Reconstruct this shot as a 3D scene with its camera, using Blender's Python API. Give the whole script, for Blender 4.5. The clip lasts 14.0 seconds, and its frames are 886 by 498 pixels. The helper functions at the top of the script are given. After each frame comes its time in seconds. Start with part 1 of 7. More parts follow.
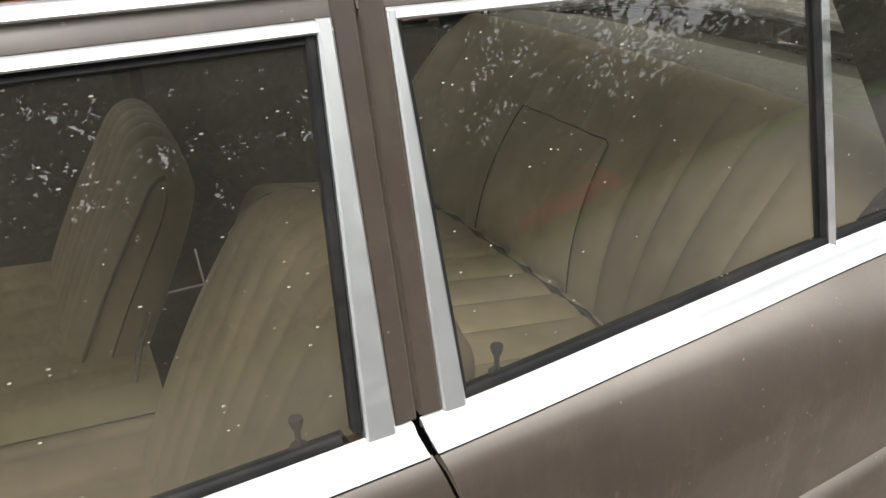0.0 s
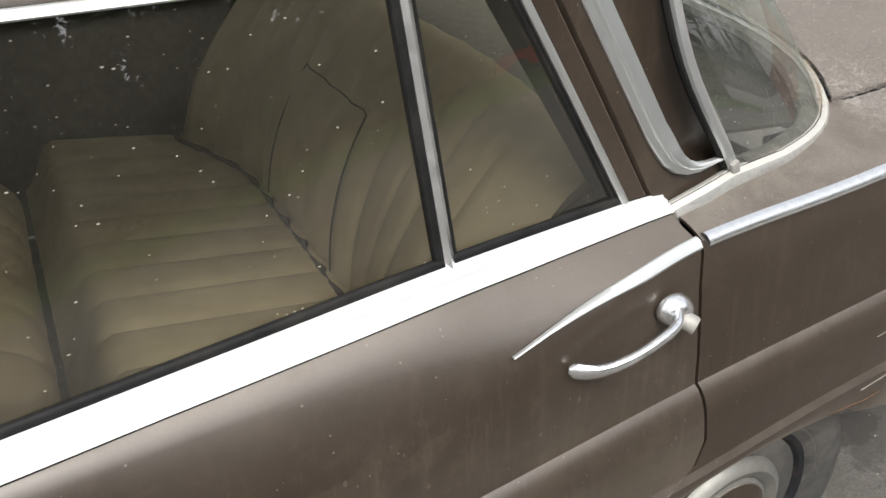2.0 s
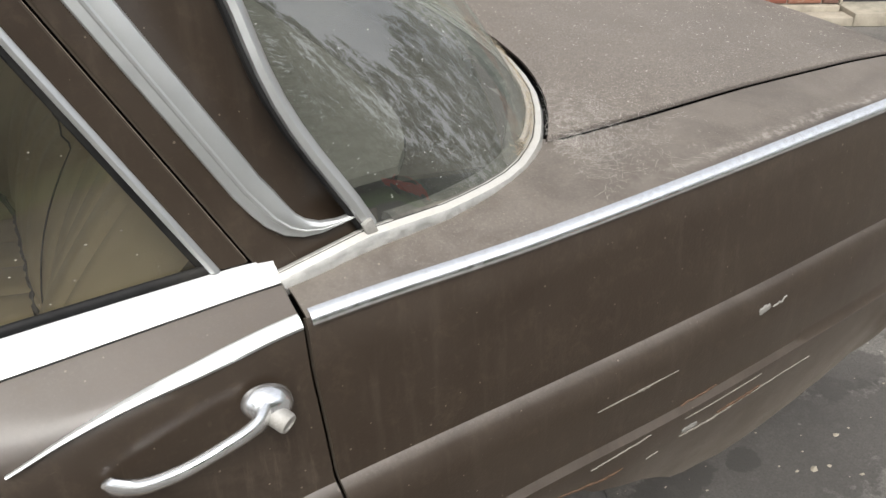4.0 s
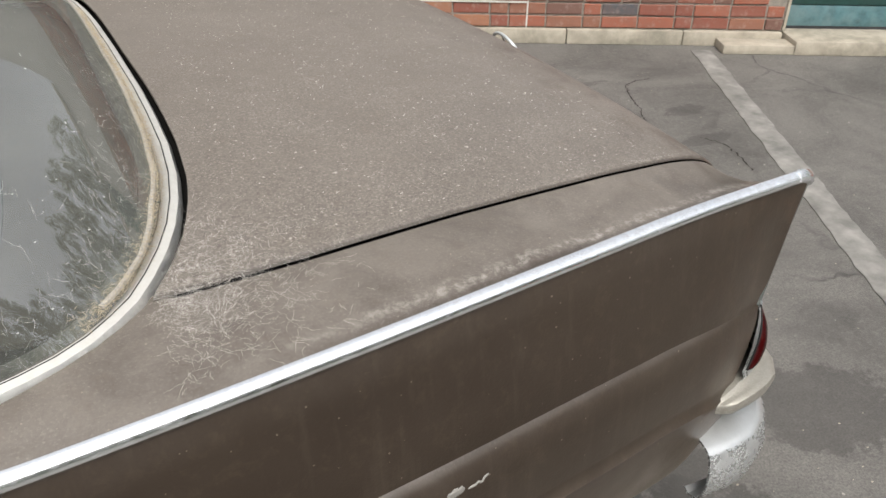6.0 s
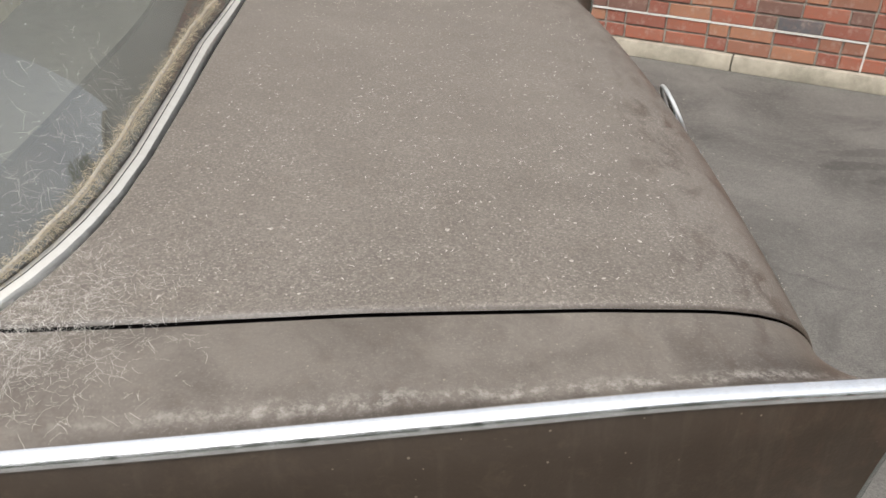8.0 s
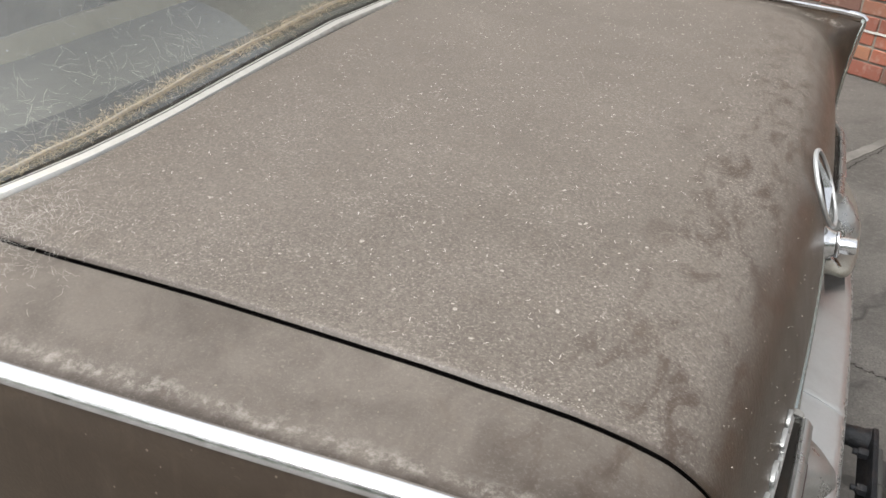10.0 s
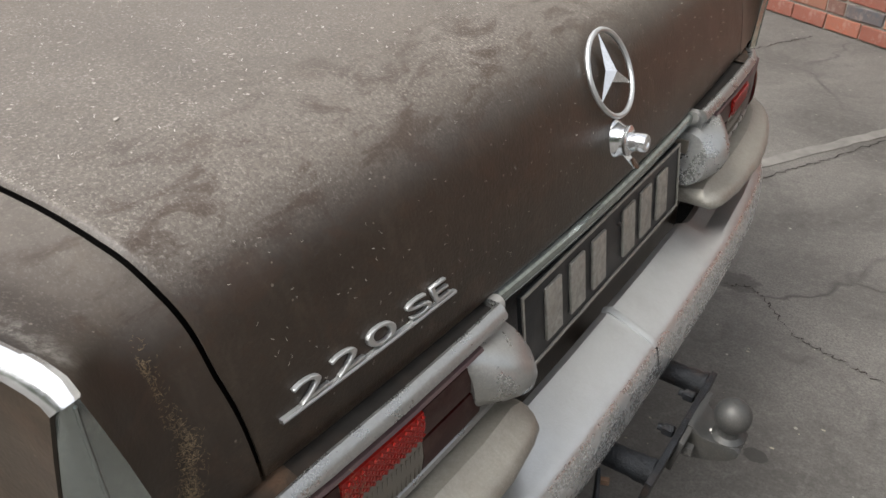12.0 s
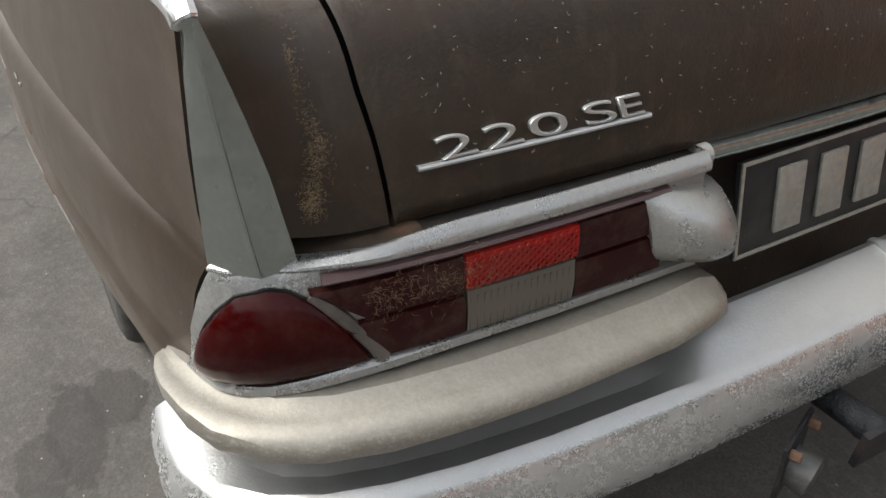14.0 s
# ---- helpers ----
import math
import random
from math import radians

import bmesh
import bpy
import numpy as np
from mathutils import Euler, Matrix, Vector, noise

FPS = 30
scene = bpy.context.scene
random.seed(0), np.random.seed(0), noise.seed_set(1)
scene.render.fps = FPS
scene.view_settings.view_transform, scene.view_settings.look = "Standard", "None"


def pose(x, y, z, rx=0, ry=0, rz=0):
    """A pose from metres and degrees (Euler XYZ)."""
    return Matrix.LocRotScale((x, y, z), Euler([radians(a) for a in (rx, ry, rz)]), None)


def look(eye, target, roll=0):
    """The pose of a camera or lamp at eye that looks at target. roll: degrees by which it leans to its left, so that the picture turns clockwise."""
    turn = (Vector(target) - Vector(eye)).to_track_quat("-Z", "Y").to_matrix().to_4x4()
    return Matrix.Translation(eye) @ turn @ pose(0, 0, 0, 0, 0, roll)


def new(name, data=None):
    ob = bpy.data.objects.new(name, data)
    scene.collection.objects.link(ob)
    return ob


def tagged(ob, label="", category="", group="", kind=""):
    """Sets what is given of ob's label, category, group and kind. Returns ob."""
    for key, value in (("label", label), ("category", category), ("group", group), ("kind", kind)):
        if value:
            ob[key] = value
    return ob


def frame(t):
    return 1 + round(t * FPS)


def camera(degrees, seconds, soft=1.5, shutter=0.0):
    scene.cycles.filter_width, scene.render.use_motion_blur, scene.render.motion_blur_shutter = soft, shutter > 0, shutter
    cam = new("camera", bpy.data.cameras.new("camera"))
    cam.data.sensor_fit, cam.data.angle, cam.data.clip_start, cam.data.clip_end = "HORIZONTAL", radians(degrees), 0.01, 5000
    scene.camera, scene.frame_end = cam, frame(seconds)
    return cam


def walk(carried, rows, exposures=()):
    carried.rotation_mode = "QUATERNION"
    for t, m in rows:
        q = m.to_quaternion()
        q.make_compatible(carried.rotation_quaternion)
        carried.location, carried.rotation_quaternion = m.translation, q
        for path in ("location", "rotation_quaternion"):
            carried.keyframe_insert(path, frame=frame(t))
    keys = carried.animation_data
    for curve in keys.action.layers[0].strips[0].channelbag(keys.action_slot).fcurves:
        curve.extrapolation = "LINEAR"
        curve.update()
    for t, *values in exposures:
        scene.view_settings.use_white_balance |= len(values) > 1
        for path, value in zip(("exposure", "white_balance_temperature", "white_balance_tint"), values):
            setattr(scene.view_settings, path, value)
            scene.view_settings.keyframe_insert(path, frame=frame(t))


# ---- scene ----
cam = camera(57.4, 14.0)
PATH = [
    (0, (-1.063, -1.355, 1.396), (-0.263, 0.261, 0.53), -1.8),
    (0.5, (-0.98, -1.419, 1.413), (-0.189, 0.147, 0.453), -1.7),
    (1, (-0.894, -1.457, 1.417), (-0.088, 0.069, 0.407), -0.9),
    (1.5, (-0.784, -1.451, 1.415), (0.037, 0.06, 0.394), -0.6),
    (2, (-0.631, -1.436, 1.45), (0.17, 0.068, 0.403), -0.6),
    (2.5, (-0.508, -1.43, 1.431), (0.298, 0.07, 0.382), -0.8),
    (3, (-0.383, -1.449, 1.439), (0.437, 0.061, 0.415), -0.7),
    (3.5, (-0.274, -1.473, 1.433), (0.556, 0.027, 0.403), -0.2),
    (4, (-0.168, -1.485, 1.422), (0.671, 0.009, 0.39), 0.1),
    (4.2, (-0.118, -1.478, 1.422), (0.724, 0.015, 0.391), 0.1),
    (6.3, (0.417, -1.446, 1.498), (1.263, 0.038, 0.457), 1.9),
    (6.5, (0.458, -1.442, 1.499), (1.226, 0.081, 0.456), 1.8),
    (7, (0.576, -1.393, 1.49), (1.127, 0.216, 0.437), 1.8),
    (7.2, (0.636, -1.373, 1.491), (1.097, 0.263, 0.437), 1.7),
    (9.3, (1.14, -1.303, 1.487), (0.674, 0.323, 0.422), 1.4),
    (9.5, (1.185, -1.257, 1.483), (0.634, 0.346, 0.42), 1.4),
    (10, (1.287, -1.169, 1.466), (0.561, 0.364, 0.406), 1.0),
    (10.5, (1.413, -1.131, 1.45), (0.6, 0.354, 0.386), 1.0),
    (11, (1.556, -1.108, 1.421), (0.675, 0.339, 0.358), 0.8),
    (11.5, (1.637, -1.054, 1.354), (0.724, 0.366, 0.282), 0.8),
    (12, (1.71, -0.943, 1.293), (0.78, 0.466, 0.221), 1.0),
    (12.5, (1.734, -0.879, 1.237), (0.682, 0.444, 0.168), 0.4),
    (13, (1.767, -0.843, 1.184), (0.548, 0.33, 0.118), -0.0),
    (13.5, (1.812, -0.857, 1.137), (0.437, 0.13, 0.071), -0.5),
    (14, (1.866, -0.883, 1.126), (0.395, -0.075, 0.039), -1.0),
]
walk(cam, [(t, look(eye, target, roll)) for t, eye, target, roll in PATH], exposures=[(0, 1.34), (0.5, 1.32), (1, 1.24), (1.5, 1.17), (3, 1.06), (9.5, 1.10), (11, 1.15), (12, 1.14), (13, 1.08), (14, 1.14)])

# ---- world and light ----
world = bpy.data.worlds.new("sky")
scene.world = world
world.use_nodes = True
wn = world.node_tree.nodes
sky = wn.new("ShaderNodeTexSky")
sky.sky_type, sky.sun_disc = "NISHITA", False
sky.sun_elevation, sky.sun_rotation = radians(52), radians(200)
sky.air_density, sky.dust_density, sky.ozone_density = 1.0, 4.0, 1.0
veil = wn.new("ShaderNodeHueSaturation")
veil.inputs["Saturation"].default_value = 0.22
world.node_tree.links.new(sky.outputs[0], veil.inputs["Color"])
world.node_tree.links.new(veil.outputs[0], wn["Background"].inputs[0])
wn["Background"].inputs[1].default_value = 0.15
sun = new("sun", bpy.data.lights.new("sun", "SUN"))
sun.data.energy, sun.data.angle, sun.data.color = 1.0, radians(25), (1.0, 0.985, 0.94)
SUNWAY = Vector((math.sin(radians(200)) * math.cos(radians(52)), math.cos(radians(200)) * math.cos(radians(52)), math.sin(radians(52))))
sun.matrix_world = look(SUNWAY * 20, (0, 0, 0))


# ---- material helpers ----
def material(name):
    m = bpy.data.materials.new(name)
    m.use_nodes = True
    return m, m.node_tree.nodes, m.node_tree.links, m.node_tree.nodes["Principled BSDF"]


def coords(nd, ln, scale=(1, 1, 1)):
    tc = nd.new("ShaderNodeTexCoord")
    mp = nd.new("ShaderNodeMapping")
    mp.inputs["Scale"].default_value = scale
    ln.new(tc.outputs["Object"], mp.inputs["Vector"])
    return mp.outputs[0]


def noise_tex(nd, ln, vec, scale, detail=4.0, rough=0.6, dist=0.0):
    n = nd.new("ShaderNodeTexNoise")
    n.inputs["Scale"].default_value, n.inputs["Detail"].default_value = scale, detail
    n.inputs["Roughness"].default_value, n.inputs["Distortion"].default_value = rough, dist
    ln.new(vec, n.inputs["Vector"])
    return n.outputs["Fac"]


def ramp(nd, ln, fac, stops):
    r = nd.new("ShaderNodeValToRGB")
    el = r.color_ramp.elements
    while len(el) < len(stops):
        el.new(0.5)
    for e, (p, c) in zip(el, stops):
        e.position = p
        e.color = (c, c, c, 1) if isinstance(c, (int, float)) else (*c, 1)
    ln.new(fac, r.inputs[0])
    return r.outputs[0]


def mix(nd, ln, fac, a, b):
    m = nd.new("ShaderNodeMix")
    m.data_type = "RGBA"
    for sock, v in ((m.inputs[0], fac), (m.inputs[6], a), (m.inputs[7], b)):
        if isinstance(v, (int, float)):
            sock.default_value = v
        elif isinstance(v, tuple):
            sock.default_value = (*v, 1)
        else:
            ln.new(v, sock)
    return m.outputs[2]


def calc(nd, ln, op, a, b=0.0):
    m = nd.new("ShaderNodeMath")
    m.operation = op
    for sock, v in zip(m.inputs, (a, b)):
        if isinstance(v, (int, float)):
            sock.default_value = v
        else:
            ln.new(v, sock)
    return m.outputs[0]


def bump(nd, ln, bsdf, height, strength=0.3, dist=0.002):
    b = nd.new("ShaderNodeBump")
    b.inputs["Strength"].default_value, b.inputs["Distance"].default_value = strength, dist
    ln.new(height, b.inputs["Height"])
    ln.new(b.outputs[0], bsdf.inputs["Normal"])


def specks(nd, ln, vec, scale, size, share=0.5):
    """Round specks of uneven size: 1 inside, 0 outside."""
    v = nd.new("ShaderNodeTexVoronoi")
    v.inputs["Scale"].default_value = scale
    ln.new(vec, v.inputs["Vector"])
    sep = nd.new("ShaderNodeSeparateColor")
    ln.new(v.outputs["Color"], sep.inputs[0])
    lim = calc(nd, ln, "MULTIPLY", calc(nd, ln, "SUBTRACT", sep.outputs[0], 1 - share), size / share)
    return calc(nd, ln, "LESS_THAN", v.outputs["Distance"], lim)


# ---- materials ----
def paint_material(name="brown_paint", dusty=1.0, gritty=1.0, crust=False, sheen=0.09, steep=0.12, coat=0.08, settled=(0.214, 0.188, 0.162), shoulder=0.0):
    """Old brown car paint under dust that has settled on what faces up, with wiped patches, grit and streaks."""
    m, nd, ln, b = material(name)
    v = coords(nd, ln)
    base = mix(nd, ln, ramp(nd, ln, noise_tex(nd, ln, v, 7, 5), [(0.35, 0.0), (0.7, 1.0)]), (0.0205, 0.0132, 0.0082), (0.0275, 0.0189, 0.0122))
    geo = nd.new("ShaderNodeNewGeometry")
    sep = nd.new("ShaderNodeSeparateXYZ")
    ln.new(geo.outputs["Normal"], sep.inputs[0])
    # pale dust by face tilt; steep and shoulder also imitate light on tilted faces
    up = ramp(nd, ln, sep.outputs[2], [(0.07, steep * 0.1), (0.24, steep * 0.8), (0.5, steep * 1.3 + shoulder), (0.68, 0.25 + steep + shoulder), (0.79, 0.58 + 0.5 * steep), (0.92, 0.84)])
    fine = ramp(nd, ln, noise_tex(nd, ln, v, 250, 5, 0.78), [(0.34, 1 - 0.58 * gritty), (0.62, 1.0)])
    patch = ramp(nd, ln, noise_tex(nd, ln, v, 5.0, 7, 0.65, 0.5), [(0.25, 0.72), (0.6, 1.0)])
    # wiped marks come towards the tail, where hands have touched the lid
    pos = nd.new("ShaderNodeSeparateXYZ")
    ln.new(v, pos.inputs[0])
    tail = ramp(nd, ln, calc(nd, ln, "SUBTRACT", pos.outputs[0], 0.5), [(0.60, 0.0), (0.75, 1.0)])
    smear = ramp(nd, ln, noise_tex(nd, ln, coords(nd, ln, (34, 16, 26)), 1.0, 6, 0.66, 0.7), [(0.38, 1.0), (0.50, 0.0)])
    wiped = calc(nd, ln, "SUBTRACT", 1.0, calc(nd, ln, "MULTIPLY", calc(nd, ln, "MULTIPLY", tail, smear), 0.52))
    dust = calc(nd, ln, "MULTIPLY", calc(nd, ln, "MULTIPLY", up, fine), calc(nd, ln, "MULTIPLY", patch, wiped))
    mottle = ramp(nd, ln, noise_tex(nd, ln, v, 75, 6, 0.75), [(0.35, 1 - 0.20 * gritty), (0.62, 1.0)])
    dust = calc(nd, ln, "MULTIPLY", calc(nd, ln, "MULTIPLY", dust, dusty), mottle)
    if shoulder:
        # the film is stronger towards the front of the doors, weaker towards the rear
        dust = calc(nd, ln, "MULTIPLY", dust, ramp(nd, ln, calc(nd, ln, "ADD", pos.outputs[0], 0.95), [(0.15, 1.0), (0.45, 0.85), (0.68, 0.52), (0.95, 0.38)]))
    if crust:
        dust = calc(nd, ln, "MULTIPLY", dust, ramp(nd, ln, noise_tex(nd, ln, v, 13, 6, 0.7, 0.6), [(0.34, 0.62), (0.58, 1.08)]))
        # beside the fin moulding the dust is washed off and lies as a pale crust a finger further in
        px, py = pos.outputs[0], calc(nd, ln, "ABSOLUTE", pos.outputs[1])
        line = calc(nd, ln, "ADD", 0.8485, calc(nd, ln, "MULTIPLY", px, calc(nd, ln, "SUBTRACT", 0.0108, calc(nd, ln, "MULTIPLY", px, 0.0472))))
        d = calc(nd, ln, "SUBTRACT", line, py)
        d = calc(nd, ln, "ADD", d, calc(nd, ln, "MULTIPLY", calc(nd, ln, "SUBTRACT", noise_tex(nd, ln, v, 30, 5, 0.7), 0.5), 0.030))
        flatway = ramp(nd, ln, sep.outputs[2], [(0.6, 0.0), (0.9, 1.0)])
        aft = ramp(nd, ln, calc(nd, ln, "SUBTRACT", px, 0.3), [(0.15, 0.0), (0.45, 1.0)])
        clean = calc(nd, ln, "MULTIPLY", ramp(nd, ln, d, [(0.010, 1.0), (0.026, 0.0)]), calc(nd, ln, "MULTIPLY", flatway, 0.75))
        dust = calc(nd, ln, "MULTIPLY", dust, calc(nd, ln, "SUBTRACT", 1.0, calc(nd, ln, "MULTIPLY", clean, aft)))
        # rubbed bare beside the end of the fin
        rub = calc(nd, ln, "MULTIPLY", ramp(nd, ln, calc(nd, ln, "SUBTRACT", px, 0.6), [(0.50, 0.0), (0.64, 1.0)]), ramp(nd, ln, d, [(0.045, 0.85), (0.095, 0.15)]))
        dust = calc(nd, ln, "MULTIPLY", dust, calc(nd, ln, "SUBTRACT", 1.0, rub))
        band = calc(nd, ln, "MULTIPLY", ramp(nd, ln, d, [(0.018, 0.0), (0.026, 1.0), (0.029, 1.0), (0.040, 0.0)]), ramp(nd, ln, noise_tex(nd, ln, v, 70, 6, 0.75), [(0.46, 0.0), (0.64, 0.6)]))
        band = calc(nd, ln, "MULTIPLY", calc(nd, ln, "MULTIPLY", band, flatway), aft)
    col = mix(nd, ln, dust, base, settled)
    # rubbed patches show the old paint as a warm brown stain
    col = mix(nd, ln, calc(nd, ln, "MULTIPLY", calc(nd, ln, "MULTIPLY", tail, smear), 0.42), col, (0.052, 0.030, 0.019))
    if crust:
        col = mix(nd, ln, band, col, (0.37, 0.345, 0.31))
    streak = ramp(nd, ln, noise_tex(nd, ln, coords(nd, ln, (30, 30, 2.2)), 1.6, 4, 0.6), [(0.54, 0.0), (0.75, 0.13)])
    col = mix(nd, ln, streak, col, (0.13, 0.105, 0.08))
    flat = ramp(nd, ln, sep.outputs[2], [(0.55, 0.0), (0.93, gritty)])
    grit = ramp(nd, ln, noise_tex(nd, ln, coords(nd, ln, (300, 360, 300)), 1.0, 4, 0.7), [(0.53, 0.0), (0.68, 0.85)])
    grit = calc(nd, ln, "MULTIPLY", grit, ramp(nd, ln, noise_tex(nd, ln, v, 9, 4), [(0.3, 0.3), (0.65, 1.0)]))
    fleck = specks(nd, ln, coords(nd, ln, (1, 1.25, 1)), 130, 0.24, 0.11)
    sp = calc(nd, ln, "MULTIPLY", calc(nd, ln, "MAXIMUM", grit, calc(nd, ln, "MULTIPLY", fleck, 0.75)), calc(nd, ln, "MULTIPLY", flat, wiped))
    col = mix(nd, ln, sp, col, (0.315, 0.285, 0.250))
    # fine grit and hairline scuffs on the flanks
    scuff = ramp(nd, ln, noise_tex(nd, ln, coords(nd, ln, (60, 60, 190)), 1.0, 5, 0.75), [(0.62, 0.0), (0.72, 0.24)])
    scuff = calc(nd, ln, "MULTIPLY", scuff, ramp(nd, ln, noise_tex(nd, ln, v, 4, 4), [(0.45, 0.0), (0.7, 1.0)]))
    col = mix(nd, ln, scuff, col, (0.20, 0.165, 0.13))
    blot = ramp(nd, ln, noise_tex(nd, ln, v, 34, 7, 0.75, 0.3), [(0.52, 0.0), (0.72, 0.19)])
    col = mix(nd, ln, blot, col, (0.115, 0.086, 0.058))
    if shoulder:
        # splashed mud dried on the lower door, with sharp tide marks
        damp = noise_tex(nd, ln, v, 5.5, 6, 0.62, 0.35)
        low = ramp(nd, ln, calc(nd, ln, "SUBTRACT", 1.0, pos.outputs[2]), [(0.10, 0.0), (0.17, 1.0)])
        col = mix(nd, ln, calc(nd, ln, "MULTIPLY", ramp(nd, ln, damp, [(0.50, 0.0), (0.545, 0.15), (0.62, 0.10)]), low), col, (0.105, 0.082, 0.062))
        runs = ramp(nd, ln, noise_tex(nd, ln, coords(nd, ln, (95, 95, 7)), 1.0, 4, 0.7), [(0.56, 0.0), (0.70, 0.16)])
        col = mix(nd, ln, calc(nd, ln, "MULTIPLY", runs, low), col, (0.17, 0.135, 0.10))
        drop = specks(nd, ln, coords(nd, ln, (1, 1, 0.6)), 75, 0.20, 0.16)
        col = mix(nd, ln, calc(nd, ln, "MULTIPLY", calc(nd, ln, "MULTIPLY", drop, low), 0.22), col, (0.22, 0.18, 0.135))
    pin = specks(nd, ln, v, 150, 0.22, 0.06)
    col = mix(nd, ln, calc(nd, ln, "MULTIPLY", pin, 0.4), col, (0.30, 0.26, 0.21))
    ln.new(col, b.inputs["Base Color"])
    b.inputs["Specular IOR Level"].default_value = 0.38
    rough = calc(nd, ln, "ADD", calc(nd, ln, "MULTIPLY", dust, 0.5), ramp(nd, ln, noise_tex(nd, ln, v, 14, 5), [(0.3, 0.30), (0.7, 0.40)]))
    ln.new(rough, b.inputs["Roughness"])
    b.inputs["Sheen Weight"].default_value = sheen
    b.inputs["Sheen Roughness"].default_value = 0.45
    b.inputs["Sheen Tint"].default_value = (0.78, 0.66, 0.53, 1)
    b.inputs["Coat Weight"].default_value = coat
    b.inputs["Coat Roughness"].default_value = 0.22
    bump(nd, ln, b, noise_tex(nd, ln, v, 250, 4), 0.06 + 0.42 * gritty, 0.0014)
    return m


def chrome_material(name, tint=(0.86, 0.87, 0.88), rough=0.16, pit=0.0, dull=0.25, dusty=0.0, dirt=(0.36, 0.345, 0.31), spot=(0.62, 0.61, 0.58), fleck=330, rusty=0.1, grit=0.26):
    m, nd, ln, b = material(name)
    v = coords(nd, ln)
    geo = nd.new("ShaderNodeNewGeometry")
    sep = nd.new("ShaderNodeSeparateXYZ")
    ln.new(geo.outputs["Normal"], sep.inputs[0])
    film = ramp(nd, ln, noise_tex(nd, ln, v, 22 if pit else 75, 6, 0.65), [(0.35, dull * 0.45 if pit else 0.0), (0.75, dull)])
    top = calc(nd, ln, "MULTIPLY", ramp(nd, ln, sep.outputs[2], [(0.2, 0.0), (0.85, 1.0)]), dusty)
    film = calc(nd, ln, "MAXIMUM", film, calc(nd, ln, "MULTIPLY", top, ramp(nd, ln, noise_tex(nd, ln, v, 60, 6, 0.7), [(0.3, 0.75), (0.6, 1.0)])))
    dense = ramp(nd, ln, noise_tex(nd, ln, v, 12, 5, 0.7), [(0.3, 0.75), (0.6, 1.0)])
    pits = calc(nd, ln, "MULTIPLY", calc(nd, ln, "MULTIPLY", specks(nd, ln, v, fleck, 0.72, 0.92), pit), calc(nd, ln, "MULTIPLY", dense, calc(nd, ln, "SUBTRACT", 1.0, calc(nd, ln, "MULTIPLY", ramp(nd, ln, sep.outputs[2], [(0.3, 0.0), (0.75, 1.0)]), 0.72)))) if pit else calc(nd, ln, "MULTIPLY", dense, 0.0)
    col = mix(nd, ln, film, tint, dirt)
    col = mix(nd, ln, pits, col, spot)
    if pit:
        grime = ramp(nd, ln, noise_tex(nd, ln, v, 7, 7, 0.72, 0.4), [(0.46, 0.0), (0.70, 0.45 * dull)])
        col = mix(nd, ln, grime, col, (0.15, 0.125, 0.095))
        grain = ramp(nd, ln, noise_tex(nd, ln, v, 210, 5, 0.8), [(0.40, grit * pit), (0.56, 0.0)])
        col = mix(nd, ln, grain, col, (0.13, 0.115, 0.095))
    rust = ramp(nd, ln, noise_tex(nd, ln, v, 16, 7, 0.72), [(0.66, 0.0), (0.82, rusty)])
    col = mix(nd, ln, rust, col, (0.24, 0.18, 0.13))
    ln.new(col, b.inputs["Base Color"])
    ln.new(calc(nd, ln, "SUBTRACT", 1.0, calc(nd, ln, "MAXIMUM", calc(nd, ln, "MULTIPLY", film, 0.8), calc(nd, ln, "MULTIPLY", pits, 0.9))), b.inputs["Metallic"])
    ln.new(calc(nd, ln, "ADD", rough, calc(nd, ln, "ADD", calc(nd, ln, "MULTIPLY", film, 0.45), calc(nd, ln, "MULTIPLY", pits, 0.35))), b.inputs["Roughness"])
    height = noise_tex(nd, ln, v, fleck, 3)
    if pit:
        height = calc(nd, ln, "ADD", height, calc(nd, ln, "MULTIPLY", pits, 0.6))
    bump(nd, ln, b, height, 0.06 + 0.45 * pit, 0.001)
    return m


def plain_material(name, color, rough=0.6, metal=0.0, vary=0.25, scale=40, bumps=0.2, stain=None, gloss=0.5):
    m, nd, ln, b = material(name)
    b.inputs["Specular IOR Level"].default_value = gloss
    v = coords(nd, ln)
    f = noise_tex(nd, ln, v, scale, 5)
    lo = tuple(c * (1 - vary) for c in color)
    hi = tuple(min(1, c * (1 + vary)) for c in color)
    col = mix(nd, ln, ramp(nd, ln, f, [(0.3, 0.0), (0.7, 1.0)]), lo, hi)
    if stain:
        col = mix(nd, ln, ramp(nd, ln, noise_tex(nd, ln, v, scale * 0.2, 6, 0.7), [(0.5, 0.0), (0.72, 0.8)]), col, stain)
    ln.new(col, b.inputs["Base Color"])
    b.inputs["Roughness"].default_value, b.inputs["Metallic"].default_value = rough, metal
    bump(nd, ln, b, noise_tex(nd, ln, v, scale * 5, 4), bumps, 0.002)
    return m


